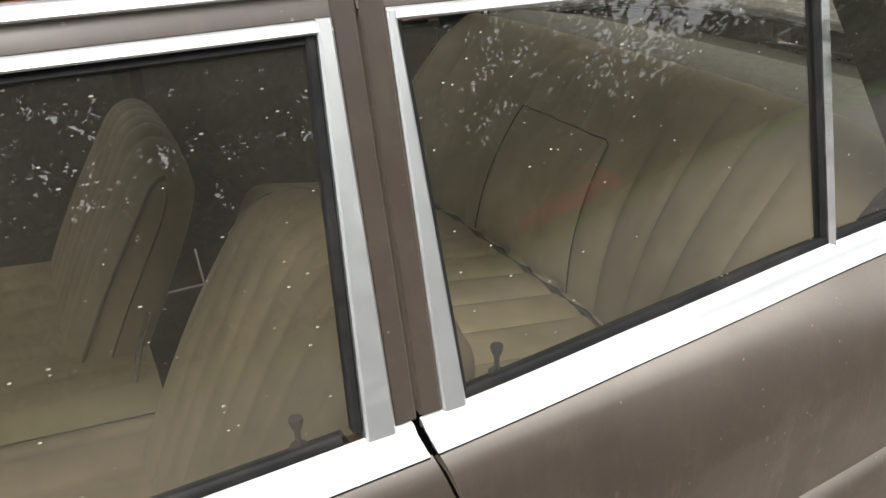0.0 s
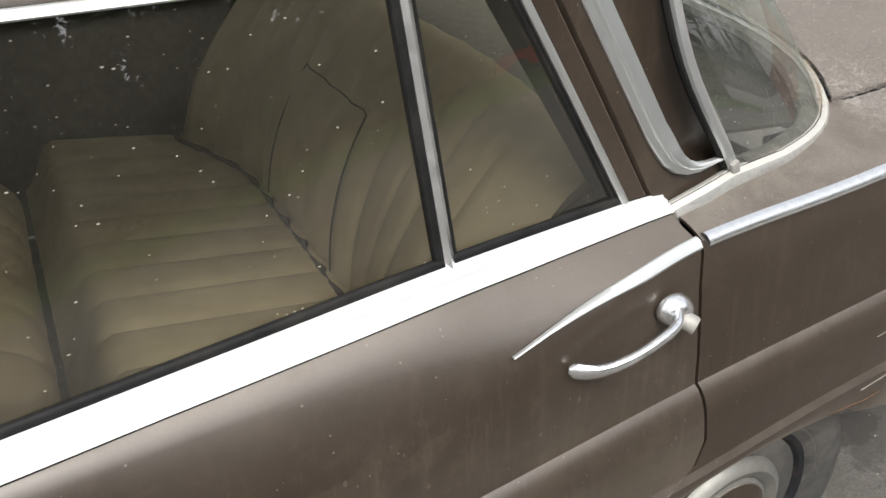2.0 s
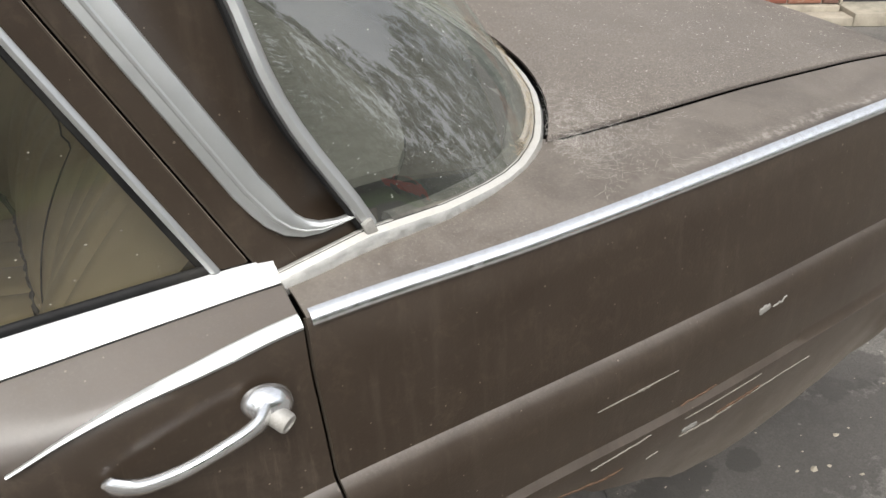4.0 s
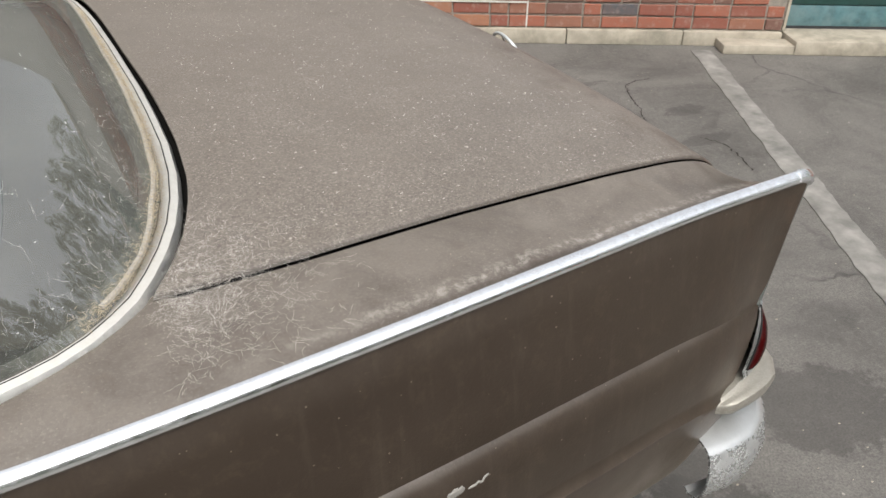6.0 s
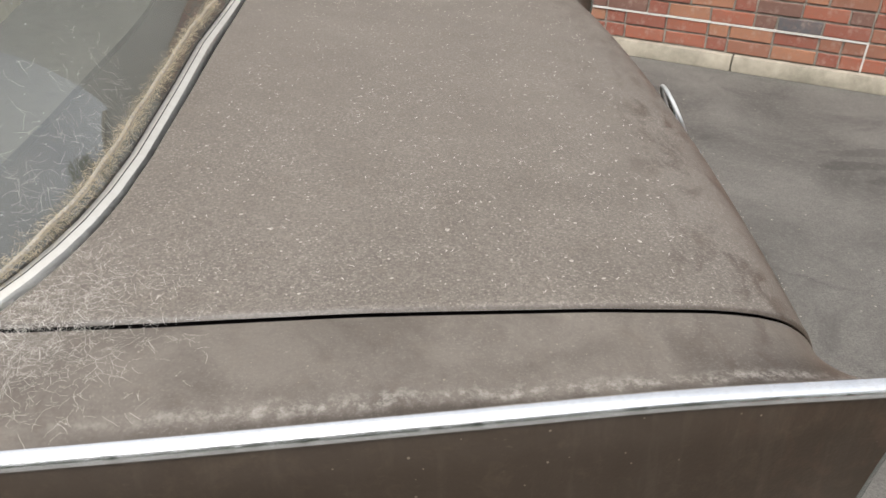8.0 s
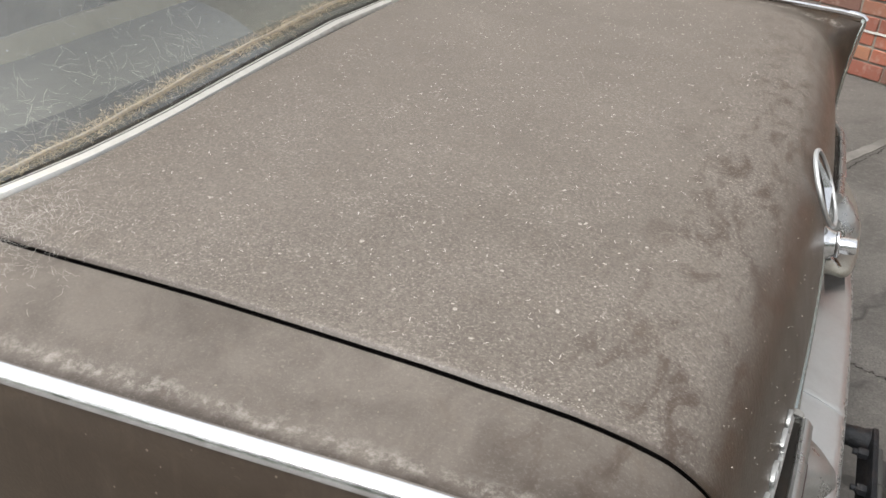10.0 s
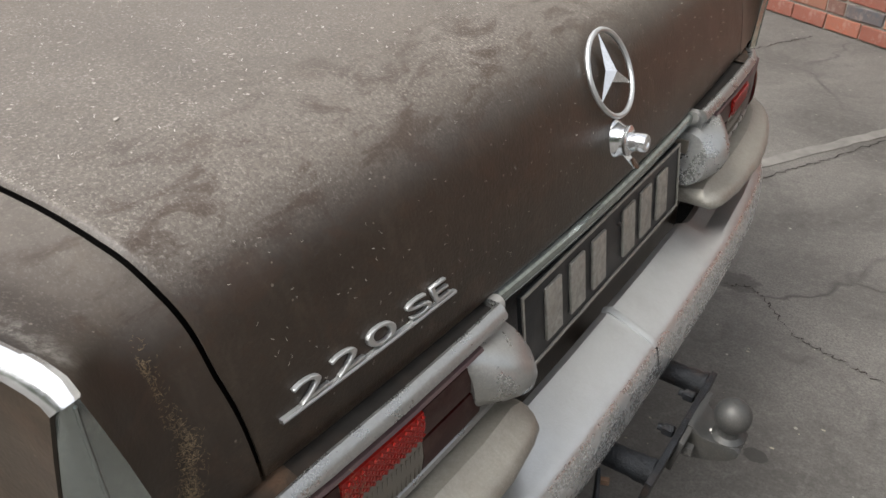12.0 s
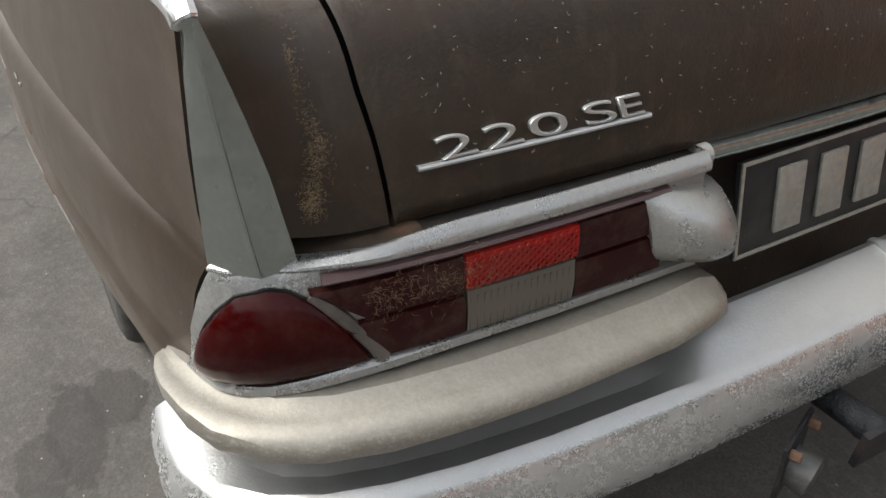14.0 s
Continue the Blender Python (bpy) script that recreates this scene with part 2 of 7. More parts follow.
def glass_material(name, tint, dust_amount, gloss=1.0, sky_haze=False, cap=0.9, dust=(0.42, 0.385, 0.315)):
    """A sheet of glass: clear with a mirror film by Fresnel, and a film of dust."""
    m, nd, ln, b = material(name)
    out = nd["Material Output"]
    nd.remove(b)
    v = coords(nd, ln)
    clear = nd.new("ShaderNodeBsdfTransparent")
    clear.inputs[0].default_value = (*tint, 1)
    gl = nd.new("ShaderNodeBsdfGlossy")
    gl.inputs["Roughness"].default_value = 0.0
    gl.inputs[0].default_value = (0.9, 0.9, 0.9, 1)
    fr = nd.new("ShaderNodeFresnel")
    fr.inputs[0].default_value = 1.52
    mx = nd.new("ShaderNodeMixShader")
    share = calc(nd, ln, "MULTIPLY", fr.outputs[0], 2.2 * gloss)
    ln.new(calc(nd, ln, "MINIMUM", share, cap), mx.inputs[0])
    ln.new(clear.outputs[0], mx.inputs[1])
    ln.new(gl.outputs[0], mx.inputs[2])
    df = nd.new("ShaderNodeBsdfDiffuse")
    df.inputs[0].default_value = (*dust, 1)
    big = ramp(nd, ln, noise_tex(nd, ln, v, 6, 6, 0.65, 0.5), [(0.3, 0.35), (0.75, 1.0)])
    film = calc(nd, ln, "MULTIPLY", big, dust_amount)
    # film kept to upturned glass: dust, with the sky's haze painted into it
    if sky_haze:
        geo = nd.new("ShaderNodeNewGeometry")
        sep = nd.new("ShaderNodeSeparateXYZ")
        ln.new(geo.outputs["Normal"], sep.inputs[0])
        film = calc(nd, ln, "MULTIPLY", film, ramp(nd, ln, calc(nd, ln, "ABSOLUTE", sep.outputs[2]), [(0.25, 0.25), (0.55, 1.0)]))
    sp = calc(nd, ln, "MULTIPLY", specks(nd, ln, coords(nd, ln, (0.8, 0.8, 1.9)), 150, 0.20, 0.17), 0.75)
    film = calc(nd, ln, "MAXIMUM", film, sp)
    mx2 = nd.new("ShaderNodeMixShader")
    ln.new(film, mx2.inputs[0])
    ln.new(mx.outputs[0], mx2.inputs[1])
    ln.new(df.outputs[0], mx2.inputs[2])
    ln.new(mx2.outputs[0], out.inputs[0])
    return m


def lens_material(name, color, rough=0.25, dirt=0.35, gloss=0.35):
    m, nd, ln, b = material(name)
    v = coords(nd, ln)
    d = ramp(nd, ln, noise_tex(nd, ln, v, 30, 6, 0.7), [(0.45, 0.0), (0.8, dirt)])
    ln.new(mix(nd, ln, d, color, (0.16, 0.12, 0.09)), b.inputs["Base Color"])
    b.inputs["Roughness"].default_value = rough
    b.inputs["Specular IOR Level"].default_value = gloss
    b.inputs["Coat Weight"].default_value = 0.3 * gloss
    b.inputs["Coat Roughness"].default_value = 0.2
    bump(nd, ln, b, noise_tex(nd, ln, v, 300, 3), 0.1, 0.001)
    return m


def leather_material(name, dark, light):
    m, nd, ln, b = material(name)
    v = coords(nd, ln)
    col = mix(nd, ln, ramp(nd, ln, noise_tex(nd, ln, v, 9, 5), [(0.3, 0.0), (0.75, 1.0)]), dark, light)
    ln.new(col, b.inputs["Base Color"])
    b.inputs["Roughness"].default_value = 0.55
    bump(nd, ln, b, noise_tex(nd, ln, v, 260, 4), 0.25, 0.002)
    return m


# oil and damp, and car shade at (1.28, -0.66): x, y, half sizes, depth
STAINS_AND_SHADE = [(0.547, -0.965, 0.15, 0.050, 0.62), (0.485, -0.880, 0.09, 0.06, 0.62), (0.620, -1.035, 0.10, 0.045, 0.55), (2.10, -0.52, 0.22, 0.16, 0.55), (1.594, 0.46, 0.026, 0.020, 0.9), (1.36, 1.09, 0.07, 0.05, 0.6), (2.45, 0.30, 0.26, 0.14, 0.45), (1.28, -0.66, 0.42, 0.16, 0.62), (0.93, -0.60, 0.12, 0.05, 0.8), (1.13, -0.62, 0.05, 0.035, 0.85), (1.61, -0.53, 0.16, 0.07, 0.6), (2.77, 1.69, 0.15, 0.045, 0.5), (2.88, 1.54, 0.12, 0.04, 0.5), (3.31, 1.30, 0.12, 0.06, 0.55), (3.15, 0.98, 0.16, 0.05, 0.5), (2.95, 1.82, 0.25, 0.04, 0.4)]


def ground_material():
    """Worn concrete yard: broad stains, painted shade by the car, fine grit, hairline cracks."""
    m, nd, ln, b = material("worn_concrete")
    v = coords(nd, ln)
    col = mix(nd, ln, ramp(nd, ln, noise_tex(nd, ln, v, 1.5, 8, 0.66, 0.6), [(0.36, 0.0), (0.62, 1.0)]), (0.078, 0.073, 0.065), (0.165, 0.154, 0.139))
    col = mix(nd, ln, ramp(nd, ln, noise_tex(nd, ln, v, 160, 4, 0.7), [(0.35, 0.0), (0.68, 0.8)]), col, (0.055, 0.051, 0.045))
    col = mix(nd, ln, ramp(nd, ln, noise_tex(nd, ln, v, 45, 6, 0.75), [(0.5, 0.0), (0.72, 0.4)]), col, (0.22, 0.205, 0.185))
    col = mix(nd, ln, ramp(nd, ln, noise_tex(nd, ln, v, 2.6, 8, 0.7, 0.8), [(0.56, 0.0), (0.70, 0.55)]), col, (0.042, 0.039, 0.035))
    vo = nd.new("ShaderNodeTexVoronoi")
    vo.feature = "DISTANCE_TO_EDGE"
    vo.inputs["Scale"].default_value = 0.55
    warp = nd.new("ShaderNodeVectorMath")
    warp.operation = "ADD"
    ln.new(v, warp.inputs[0])
    nz = nd.new("ShaderNodeTexNoise")
    nz.inputs["Scale"].default_value, nz.inputs["Detail"].default_value = 3.0, 6.0
    ln.new(v, nz.inputs["Vector"])
    sc = nd.new("ShaderNodeVectorMath")
    sc.operation = "SCALE"
    sc.inputs["Scale"].default_value = 0.45
    ln.new(nz.outputs["Color"], sc.inputs[0])
    ln.new(sc.outputs[0], warp.inputs[1])
    ln.new(warp.outputs[0], vo.inputs["Vector"])
    crack = ramp(nd, ln, vo.outputs["Distance"], [(0.0, 0.85), (0.008, 0.0)])
    crack = calc(nd, ln, "MULTIPLY", crack, ramp(nd, ln, noise_tex(nd, ln, v, 1.3, 4), [(0.45, 0.0), (0.6, 1.0)]))
    col = mix(nd, ln, crack, col, (0.045, 0.042, 0.038))
    col = mix(nd, ln, calc(nd, ln, "MULTIPLY", specks(nd, ln, v, 34, 0.16, 0.10), 0.7), col, (0.34, 0.32, 0.28))
    ps = nd.new("ShaderNodeSeparateXYZ")
    ln.new(v, ps.inputs[0])
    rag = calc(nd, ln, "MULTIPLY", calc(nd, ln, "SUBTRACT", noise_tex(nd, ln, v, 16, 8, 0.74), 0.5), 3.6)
    # each patch darkens the colour: real stains, plus painted shade beside the car
    for sx, sy, rx, ry, deep in STAINS_AND_SHADE:
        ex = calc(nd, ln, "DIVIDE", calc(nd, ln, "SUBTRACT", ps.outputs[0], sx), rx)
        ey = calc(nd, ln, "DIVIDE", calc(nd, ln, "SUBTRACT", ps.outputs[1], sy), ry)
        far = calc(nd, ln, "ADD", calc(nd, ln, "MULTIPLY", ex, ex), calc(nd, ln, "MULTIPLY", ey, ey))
        stain_shade = ramp(nd, ln, calc(nd, ln, "SUBTRACT", 1.6, calc(nd, ln, "ADD", far, rag)), [(0.45, 0.0), (0.72, deep)])
        col = mix(nd, ln, stain_shade, col, (0.040, 0.037, 0.033))
    ln.new(col, b.inputs["Base Color"])
    b.inputs["Roughness"].default_value = 0.85
    h = calc(nd, ln, "SUBTRACT", noise_tex(nd, ln, v, 120, 6, 0.7), calc(nd, ln, "MULTIPLY", crack, 1.5))
    bump(nd, ln, b, h, 0.6, 0.006)
    return m


def brick_material(name="brick_red"):
    m, nd, ln, b = material(name)
    v = coords(nd, ln)
    ob = nd.new("ShaderNodeObjectInfo")
    geo = nd.new("ShaderNodeNewGeometry")
    rnd = calc(nd, ln, "FRACT", calc(nd, ln, "ADD", ob.outputs["Random"], geo.outputs["Random Per Island"]))
    col = ramp(nd, ln, rnd, [(0.0, (0.20, 0.062, 0.040)), (0.35, (0.255, 0.082, 0.048)), (0.6, (0.215, 0.090, 0.055)), (0.78, (0.13, 0.066, 0.050)), (0.9, (0.28, 0.125, 0.070)), (0.97, (0.070, 0.070, 0.075))])
    nd[-1].color_ramp.interpolation = "CONSTANT"
    col = mix(nd, ln, ramp(nd, ln, noise_tex(nd, ln, v, 26, 6, 0.7), [(0.35, 0.0), (0.8, 0.6)]), col, (0.17, 0.10, 0.075))
    col = mix(nd, ln, ramp(nd, ln, noise_tex(nd, ln, v, 7, 6, 0.7), [(0.58, 0.0), (0.8, 0.5)]), col, (0.45, 0.36, 0.30))
    ln.new(col, b.inputs["Base Color"])
    b.inputs["Roughness"].default_value = 0.85
    bump(nd, ln, b, noise_tex(nd, ln, v, 90, 6, 0.7), 0.5, 0.006)
    return m


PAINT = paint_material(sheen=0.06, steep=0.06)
# strong pale film on the doors stands in for sky sheen on the shoulder
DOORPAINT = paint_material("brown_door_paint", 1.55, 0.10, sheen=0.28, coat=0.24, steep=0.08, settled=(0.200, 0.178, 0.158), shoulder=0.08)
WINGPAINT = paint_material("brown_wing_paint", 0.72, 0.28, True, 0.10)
CHROME = chrome_material("bright_trim", rough=0.14, dull=0.25)
DULLCHROME = chrome_material("dusty_hubcap_chrome", (0.36, 0.36, 0.34), rough=0.24, pit=0.2, dull=0.8, dirt=(0.13, 0.125, 0.11), spot=(0.30, 0.29, 0.27))
TRIM = chrome_material("aluminium_trim", (0.62, 0.635, 0.63), rough=0.42, dull=0.15, dusty=0.3, dirt=(0.47, 0.468, 0.445))
BUMPER = chrome_material("pitted_bumper_metal", (0.62, 0.632, 0.63), rough=0.16, pit=0.55, dull=0.36, dusty=0.40, dirt=(0.42, 0.42, 0.40), spot=(0.62, 0.625, 0.615), fleck=330, rusty=0.05, grit=0.06)
DULLBAR = chrome_material("dusty_dull_bumper_metal", (0.44, 0.42, 0.37), rough=0.26, pit=0.62, dull=0.70, dusty=0.62, dirt=(0.245, 0.225, 0.188), spot=(0.47, 0.45, 0.395), fleck=330, rusty=0.55)
HOUSING = chrome_material("pitted_lamp_housing", (0.46, 0.47, 0.465), rough=0.16, pit=0.48, dull=0.42, dusty=0.15, dirt=(0.26, 0.25, 0.225), spot=(0.50, 0.495, 0.47), fleck=400, rusty=0.12)
GUNMETAL = chrome_material("scuffed_dark_steel", (0.095, 0.10, 0.10), rough=0.30, pit=0.45, dull=0.8, dirt=(0.05, 0.048, 0.045), spot=(0.15, 0.145, 0.14))
# pale dirt and dust values stand in for bright sky mirrored in the belt
BELT = chrome_material("brushed_belt_trim", (0.82, 0.83, 0.83), rough=0.38, dull=0.25, dusty=0.55, dirt=(0.55, 0.555, 0.545))
ALLOY = chrome_material("oxidised_alloy_trim", (0.74, 0.74, 0.71), rough=0.30, dull=0.7, dusty=0.8, dirt=(0.43, 0.41, 0.37))
RUBBER = plain_material("black_rubber", (0.009, 0.009, 0.009), 0.6, vary=0.4, stain=(0.028, 0.026, 0.022), gloss=0.18)
TYRE = plain_material("dusty_tyre", (0.045, 0.043, 0.04), 0.85, vary=0.3, stain=(0.11, 0.10, 0.09))
# near-black: puts the shade of gaps and hollows into the colour
DARK = plain_material("dark_void", (0.006, 0.0055, 0.005), 0.9, gloss=0.1)
UNDER = plain_material("underseal", (0.03, 0.027, 0.024), 0.9, stain=(0.05, 0.034, 0.024), gloss=0.2)
IRON = plain_material("rusty_iron", (0.013, 0.0145, 0.017), 0.50, 0.2, 0.6, 60, 1.2, stain=(0.070, 0.046, 0.034), gloss=0.4)
STEEL = chrome_material("worn_steel", (0.42, 0.42, 0.41), rough=0.42, pit=0.3, dull=0.9)
GLASS = glass_material("window_glass", (0.82, 0.81, 0.75), 0.058, 1.15)
# dust film is paled and tinted to fill in for sky reflection too
REARGLASS = glass_material("dust_and_sky_haze_glass", (0.80, 0.83, 0.80), 0.27, 1.7, True, 0.19, (0.46, 0.47, 0.43))
RED = lens_material("red_lens", (0.026, 0.0010, 0.0012), 0.12, 0.10, 0.14)
DARKRED = lens_material("faded_red_lens", (0.024, 0.0024, 0.0026), 0.3, 0.34, 0.18)
REFLECT = lens_material("red_reflector", (0.27, 0.010, 0.007), 0.2, 0.25)
WHITE = lens_material("reversing_lens", (0.125, 0.112, 0.092), 0.3, 0.4)
LEATHER = leather_material("beige_seat_cover", (0.39, 0.322, 0.196), (0.55, 0.465, 0.298))
# seat cover lowered to about 0.6 in colour for the front cabin's shade
SHADED_TAN = leather_material("shaded_tan_seat_cover", (0.235, 0.185, 0.112), (0.34, 0.268, 0.166))
CARPET = plain_material("dark_carpet", (0.04, 0.033, 0.025), 0.95)
CARD = plain_material("brown_door_card", (0.028, 0.023, 0.016), 0.6)
SEAL = plain_material("dusty_seal_rubber", (0.085, 0.080, 0.070), 0.9, vary=0.45, scale=60, stain=(0.20, 0.18, 0.145))
SHELF = plain_material("parcel_shelf", (0.135, 0.126, 0.107), 0.9, vary=0.15)
PLATE = plain_material("plate_black", (0.011, 0.0115, 0.0125), 0.45, vary=0.3, stain=(0.05, 0.046, 0.04))
DIGIT = chrome_material("plate_silver", (0.46, 0.45, 0.41), rough=0.4, dull=0.9, dirt=(0.24, 0.225, 0.195))
GREENCHROME = chrome_material("tarnished_green_trim", (0.40, 0.44, 0.425), rough=0.13, dull=0.36, dirt=(0.085, 0.095, 0.075))
MAUVE = lens_material("faded_mauve_lens", (0.075, 0.046, 0.048), 0.4, 0.4)
SMOKED = plain_material("smoked_divider", (0.115, 0.10, 0.088), 0.35, vary=0.35)
SILL = plain_material("rusty_brown_sill", (0.045, 0.030, 0.019), 0.8, vary=0.5, scale=45, bumps=0.5, stain=(0.16, 0.085, 0.045))
SCRATCH = plain_material("bare_scratch", (0.185, 0.168, 0.142), 0.7)
RUST = plain_material("rust", (0.088, 0.050, 0.029), 0.9, vary=0.5, scale=80, bumps=0.6)
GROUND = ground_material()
BRICK = brick_material()
MORTAR = plain_material("mortar", (0.20, 0.178, 0.150), 0.95, vary=0.25, scale=25, bumps=0.5)
WHITEMORTAR = plain_material("white_sealed_joint", (0.48, 0.455, 0.42), 0.8, vary=0.1)
STONE = plain_material("pale_stone", (0.32, 0.285, 0.225), 0.9, vary=0.2, scale=12, bumps=0.4, stain=(0.13, 0.12, 0.09))
GREENWOOD = plain_material("green_door_paint", (0.012, 0.045, 0.040), 0.45, vary=0.3, scale=15, stain=(0.03, 0.06, 0.06))
PALEGREEN = plain_material("faded_green_paint", (0.06, 0.13, 0.14), 0.6, vary=0.3, scale=15, stain=(0.14, 0.20, 0.20))
FADED = plain_material("faded_concrete_strip", (0.150, 0.142, 0.128), 0.9, vary=0.3, scale=9, bumps=0.4, stain=(0.10, 0.094, 0.083))
LINE = plain_material("pale_concrete_strip", (0.180, 0.172, 0.156), 0.9, vary=0.4, scale=9, bumps=0.4, stain=(0.12, 0.113, 0.10))
BARK = plain_material("bark", (0.10, 0.08, 0.06), 0.9)
LEAF = plain_material("leaf_green", (0.070, 0.095, 0.045), 0.6, vary=0.5, scale=3)
GRASS = plain_material("grass_green", (0.07, 0.12, 0.03), 0.9, vary=0.4, scale=2)
REDPAINT = plain_material("red_car_paint", (0.55, 0.03, 0.015), 0.25)
STRAW = plain_material("dry_straw", (0.24, 0.18, 0.105), 0.9)
STRAWPALE = plain_material("pale_straw", (0.42, 0.35, 0.245), 0.9)
HAIR = plain_material("dry_fluff", (0.58, 0.55, 0.50), 0.9)
PLASTER = plain_material("pale_render", (0.34, 0.33, 0.31), 0.9, vary=0.12, scale=6, bumps=0.4, stain=(0.25, 0.24, 0.22))
DIRT = plain_material("pale_dried_dirt", (0.34, 0.315, 0.275), 0.95, vary=0.35, scale=300)


# ---- mesh helpers ----
def finish(bm, angle=38):
    bmesh.ops.recalc_face_normals(bm, faces=bm.faces[:])
    for f in bm.faces:
        f.smooth = True
    lim = radians(angle)
    for e in bm.edges:
        if len(e.link_faces) == 2 and e.calc_face_angle(0) > lim:
            e.smooth = False


def mesh_of(name, bm, mat, angle=38):
    finish(bm, angle)
    me = bpy.data.meshes.new(name)
    bm.to_mesh(me)
    bm.free()
    me.materials.append(mat)
    return me


def part(name, bm, mat, parent, label="", angle=38):
    ob = new(name, mesh_of(name, bm, mat, angle))
    ob.parent = parent
    if parent is not None:
        ob.matrix_parent_inverse = parent.matrix_world.inverted()
    return tagged(ob, label)


def thing(name, label, category, group="", kind="", at=(0, 0, 0)):
    ob = new(name)
    ob.empty_display_size = 0.1
    ob.location = at
    bpy.context.view_layer.update()
    return tagged(ob, label, category, group, kind)


def solid(name, bm, mat, label, category="", kind="", group="", angle=38):
    return tagged(new(name, mesh_of(name, bm, mat, angle)), label, category, group, kind)


def grid(rows, thick=0.0, inward=None):
    """A sheet through rows of points; with a thickness it becomes a closed shell, thickened towards inward(p)."""
    bm = bmesh.new()
    vs = [[bm.verts.new(p) for p in r] for r in rows]
    for a, b in zip(vs, vs[1:]):
        for i in range(len(a) - 1):
            q = [a[i], a[i + 1], b[i + 1], b[i]]
            if len({tuple(round(c, 6) for c in v.co) for v in q}) == 4:
                bm.faces.new(q)
            else:
                keep = []
                for v in q:
                    if all((v.co - k.co).length > 1e-6 for k in keep):
                        keep.append(v)
                if len(keep) == 3:
                    bm.faces.new(keep)
    bmesh.ops.remove_doubles(bm, verts=bm.verts[:], dist=1e-6)
    if thick:
        bmesh.ops.recalc_face_normals(bm, faces=bm.faces[:])
        bm.normal_update()
        f = max(bm.faces, key=lambda q: q.calc_area())
        if inward is not None and f.normal.dot(Vector(inward(f.calc_center_median()))) > 0:
            bmesh.ops.reverse_faces(bm, faces=bm.faces[:])
            bm.normal_update()
        n0 = {v: v.normal.copy() for v in bm.verts}
        old = list(bm.faces)
        twin = {v: bm.verts.new(v.co - n0[v] * thick) for v in list(bm.verts)}
        edges = [e for e in bm.edges if len(e.link_faces) == 1]
        for f in old:
            bm.faces.new([twin[v] for v in reversed(f.verts)])
        for e in edges:
            a, b = e.verts
            bm.faces.new((a, b, twin[b], twin[a]))
    return bm


def sweep(path, profile, closed=False, caps=True, up=(0, 0, 1)):
    """A bar: profile points (side, rise) carried along path; side points to the right of the way, rise along up."""
    bm = bmesh.new()
    pts = [Vector(p) for p in path]
    rings = []
    for i, p in enumerate(pts):
        a = pts[i - 1] if i or closed else p
        c = pts[(i + 1) % len(pts)] if i < len(pts) - 1 or closed else p
        d = (c - a).normalized()
        u = Vector(up(i, p)) if callable(up) else Vector(up)
        side = d.cross(u).normalized()
        rise = side.cross(d).normalized()
        prof = profile(i / max(1, len(pts) - 1)) if callable(profile) else profile
        rings.append([bm.verts.new(p + side * s + rise * r) for s, r in prof])
    n = len(rings[0])
    for i in range(len(rings) - (0 if closed else 1)):
        a, b = rings[i], rings[(i + 1) % len(rings)]
        for k in range(n):
            bm.faces.new((a[k], a[(k + 1) % n], b[(k + 1) % n], b[k]))
    if caps and not closed:
        bm.faces.new(rings[0][::-1])
        bm.faces.new(rings[-1])
    return bm


def circle(r, n=12, rz=None):
    return [(r * math.cos(2 * math.pi * k / n), (rz or r) * math.sin(2 * math.pi * k / n)) for k in range(n)]


def block(x0, x1, y0, y1, z0, z1, bev=0.0, seg=2):
    bm = bmesh.new()
    bmesh.ops.create_cube(bm, size=1)
    bmesh.ops.transform(bm, matrix=Matrix.LocRotScale(((x0 + x1) / 2, (y0 + y1) / 2, (z0 + z1) / 2), None, (x1 - x0, y1 - y0, z1 - z0)), verts=bm.verts[:])
    if bev:
        bmesh.ops.bevel(bm, geom=bm.edges[:], offset=bev, segments=seg, affect="EDGES", profile=0.6)
    return bm


def lathe(profile, n=32, axis="y", centre=(0, 0, 0)):
    """Turned round an axis: profile of (radius, along)."""
    bm = bmesh.new()
    c = Vector(centre)
    rings = []
    for r, h in profile:
        ring = []
        for k in range(n):
            a = 2 * math.pi * k / n
            u, w = r * math.cos(a), r * math.sin(a)
            ring.append(bm.verts.new(c + Vector({"y": (u, h, w), "x": (h, u, w), "z": (u, w, h)}[axis])))
        rings.append(ring)
    for a, b in zip(rings, rings[1:]):
        for k in range(n):
            bm.faces.new((a[k], a[(k + 1) % n], b[(k + 1) % n], b[k]))
    bm.faces.new(rings[0])
    bm.faces.new(rings[-1][::-1])
    bmesh.ops.remove_doubles(bm, verts=bm.verts[:], dist=1e-5)
    return bm


def turned(bm, m):
    bmesh.ops.transform(bm, matrix=m, verts=bm.verts[:])
    return bm


def joined(*bms):
    out = bmesh.new()
    for b in bms:
        me = bpy.data.meshes.new("tmp")
        b.to_mesh(me)
        b.free()
        out.from_mesh(me)
        bpy.data.meshes.remove(me)
    return out


def mirrored(bm, s):
    """s = -1: the car's left as it stands; s = 1: its twin on the right."""
    if s > 0:
        bmesh.ops.transform(bm, matrix=Matrix.Diagonal((1, -1, 1, 1)), verts=bm.verts[:])
        bmesh.ops.reverse_faces(bm, faces=bm.faces[:])
    return bm


def along(x, pts):
    """Smooth-ish lookup through (x, value) pairs."""
    return float(np.interp(x, [p[0] for p in pts], [p[1] for p in pts]))


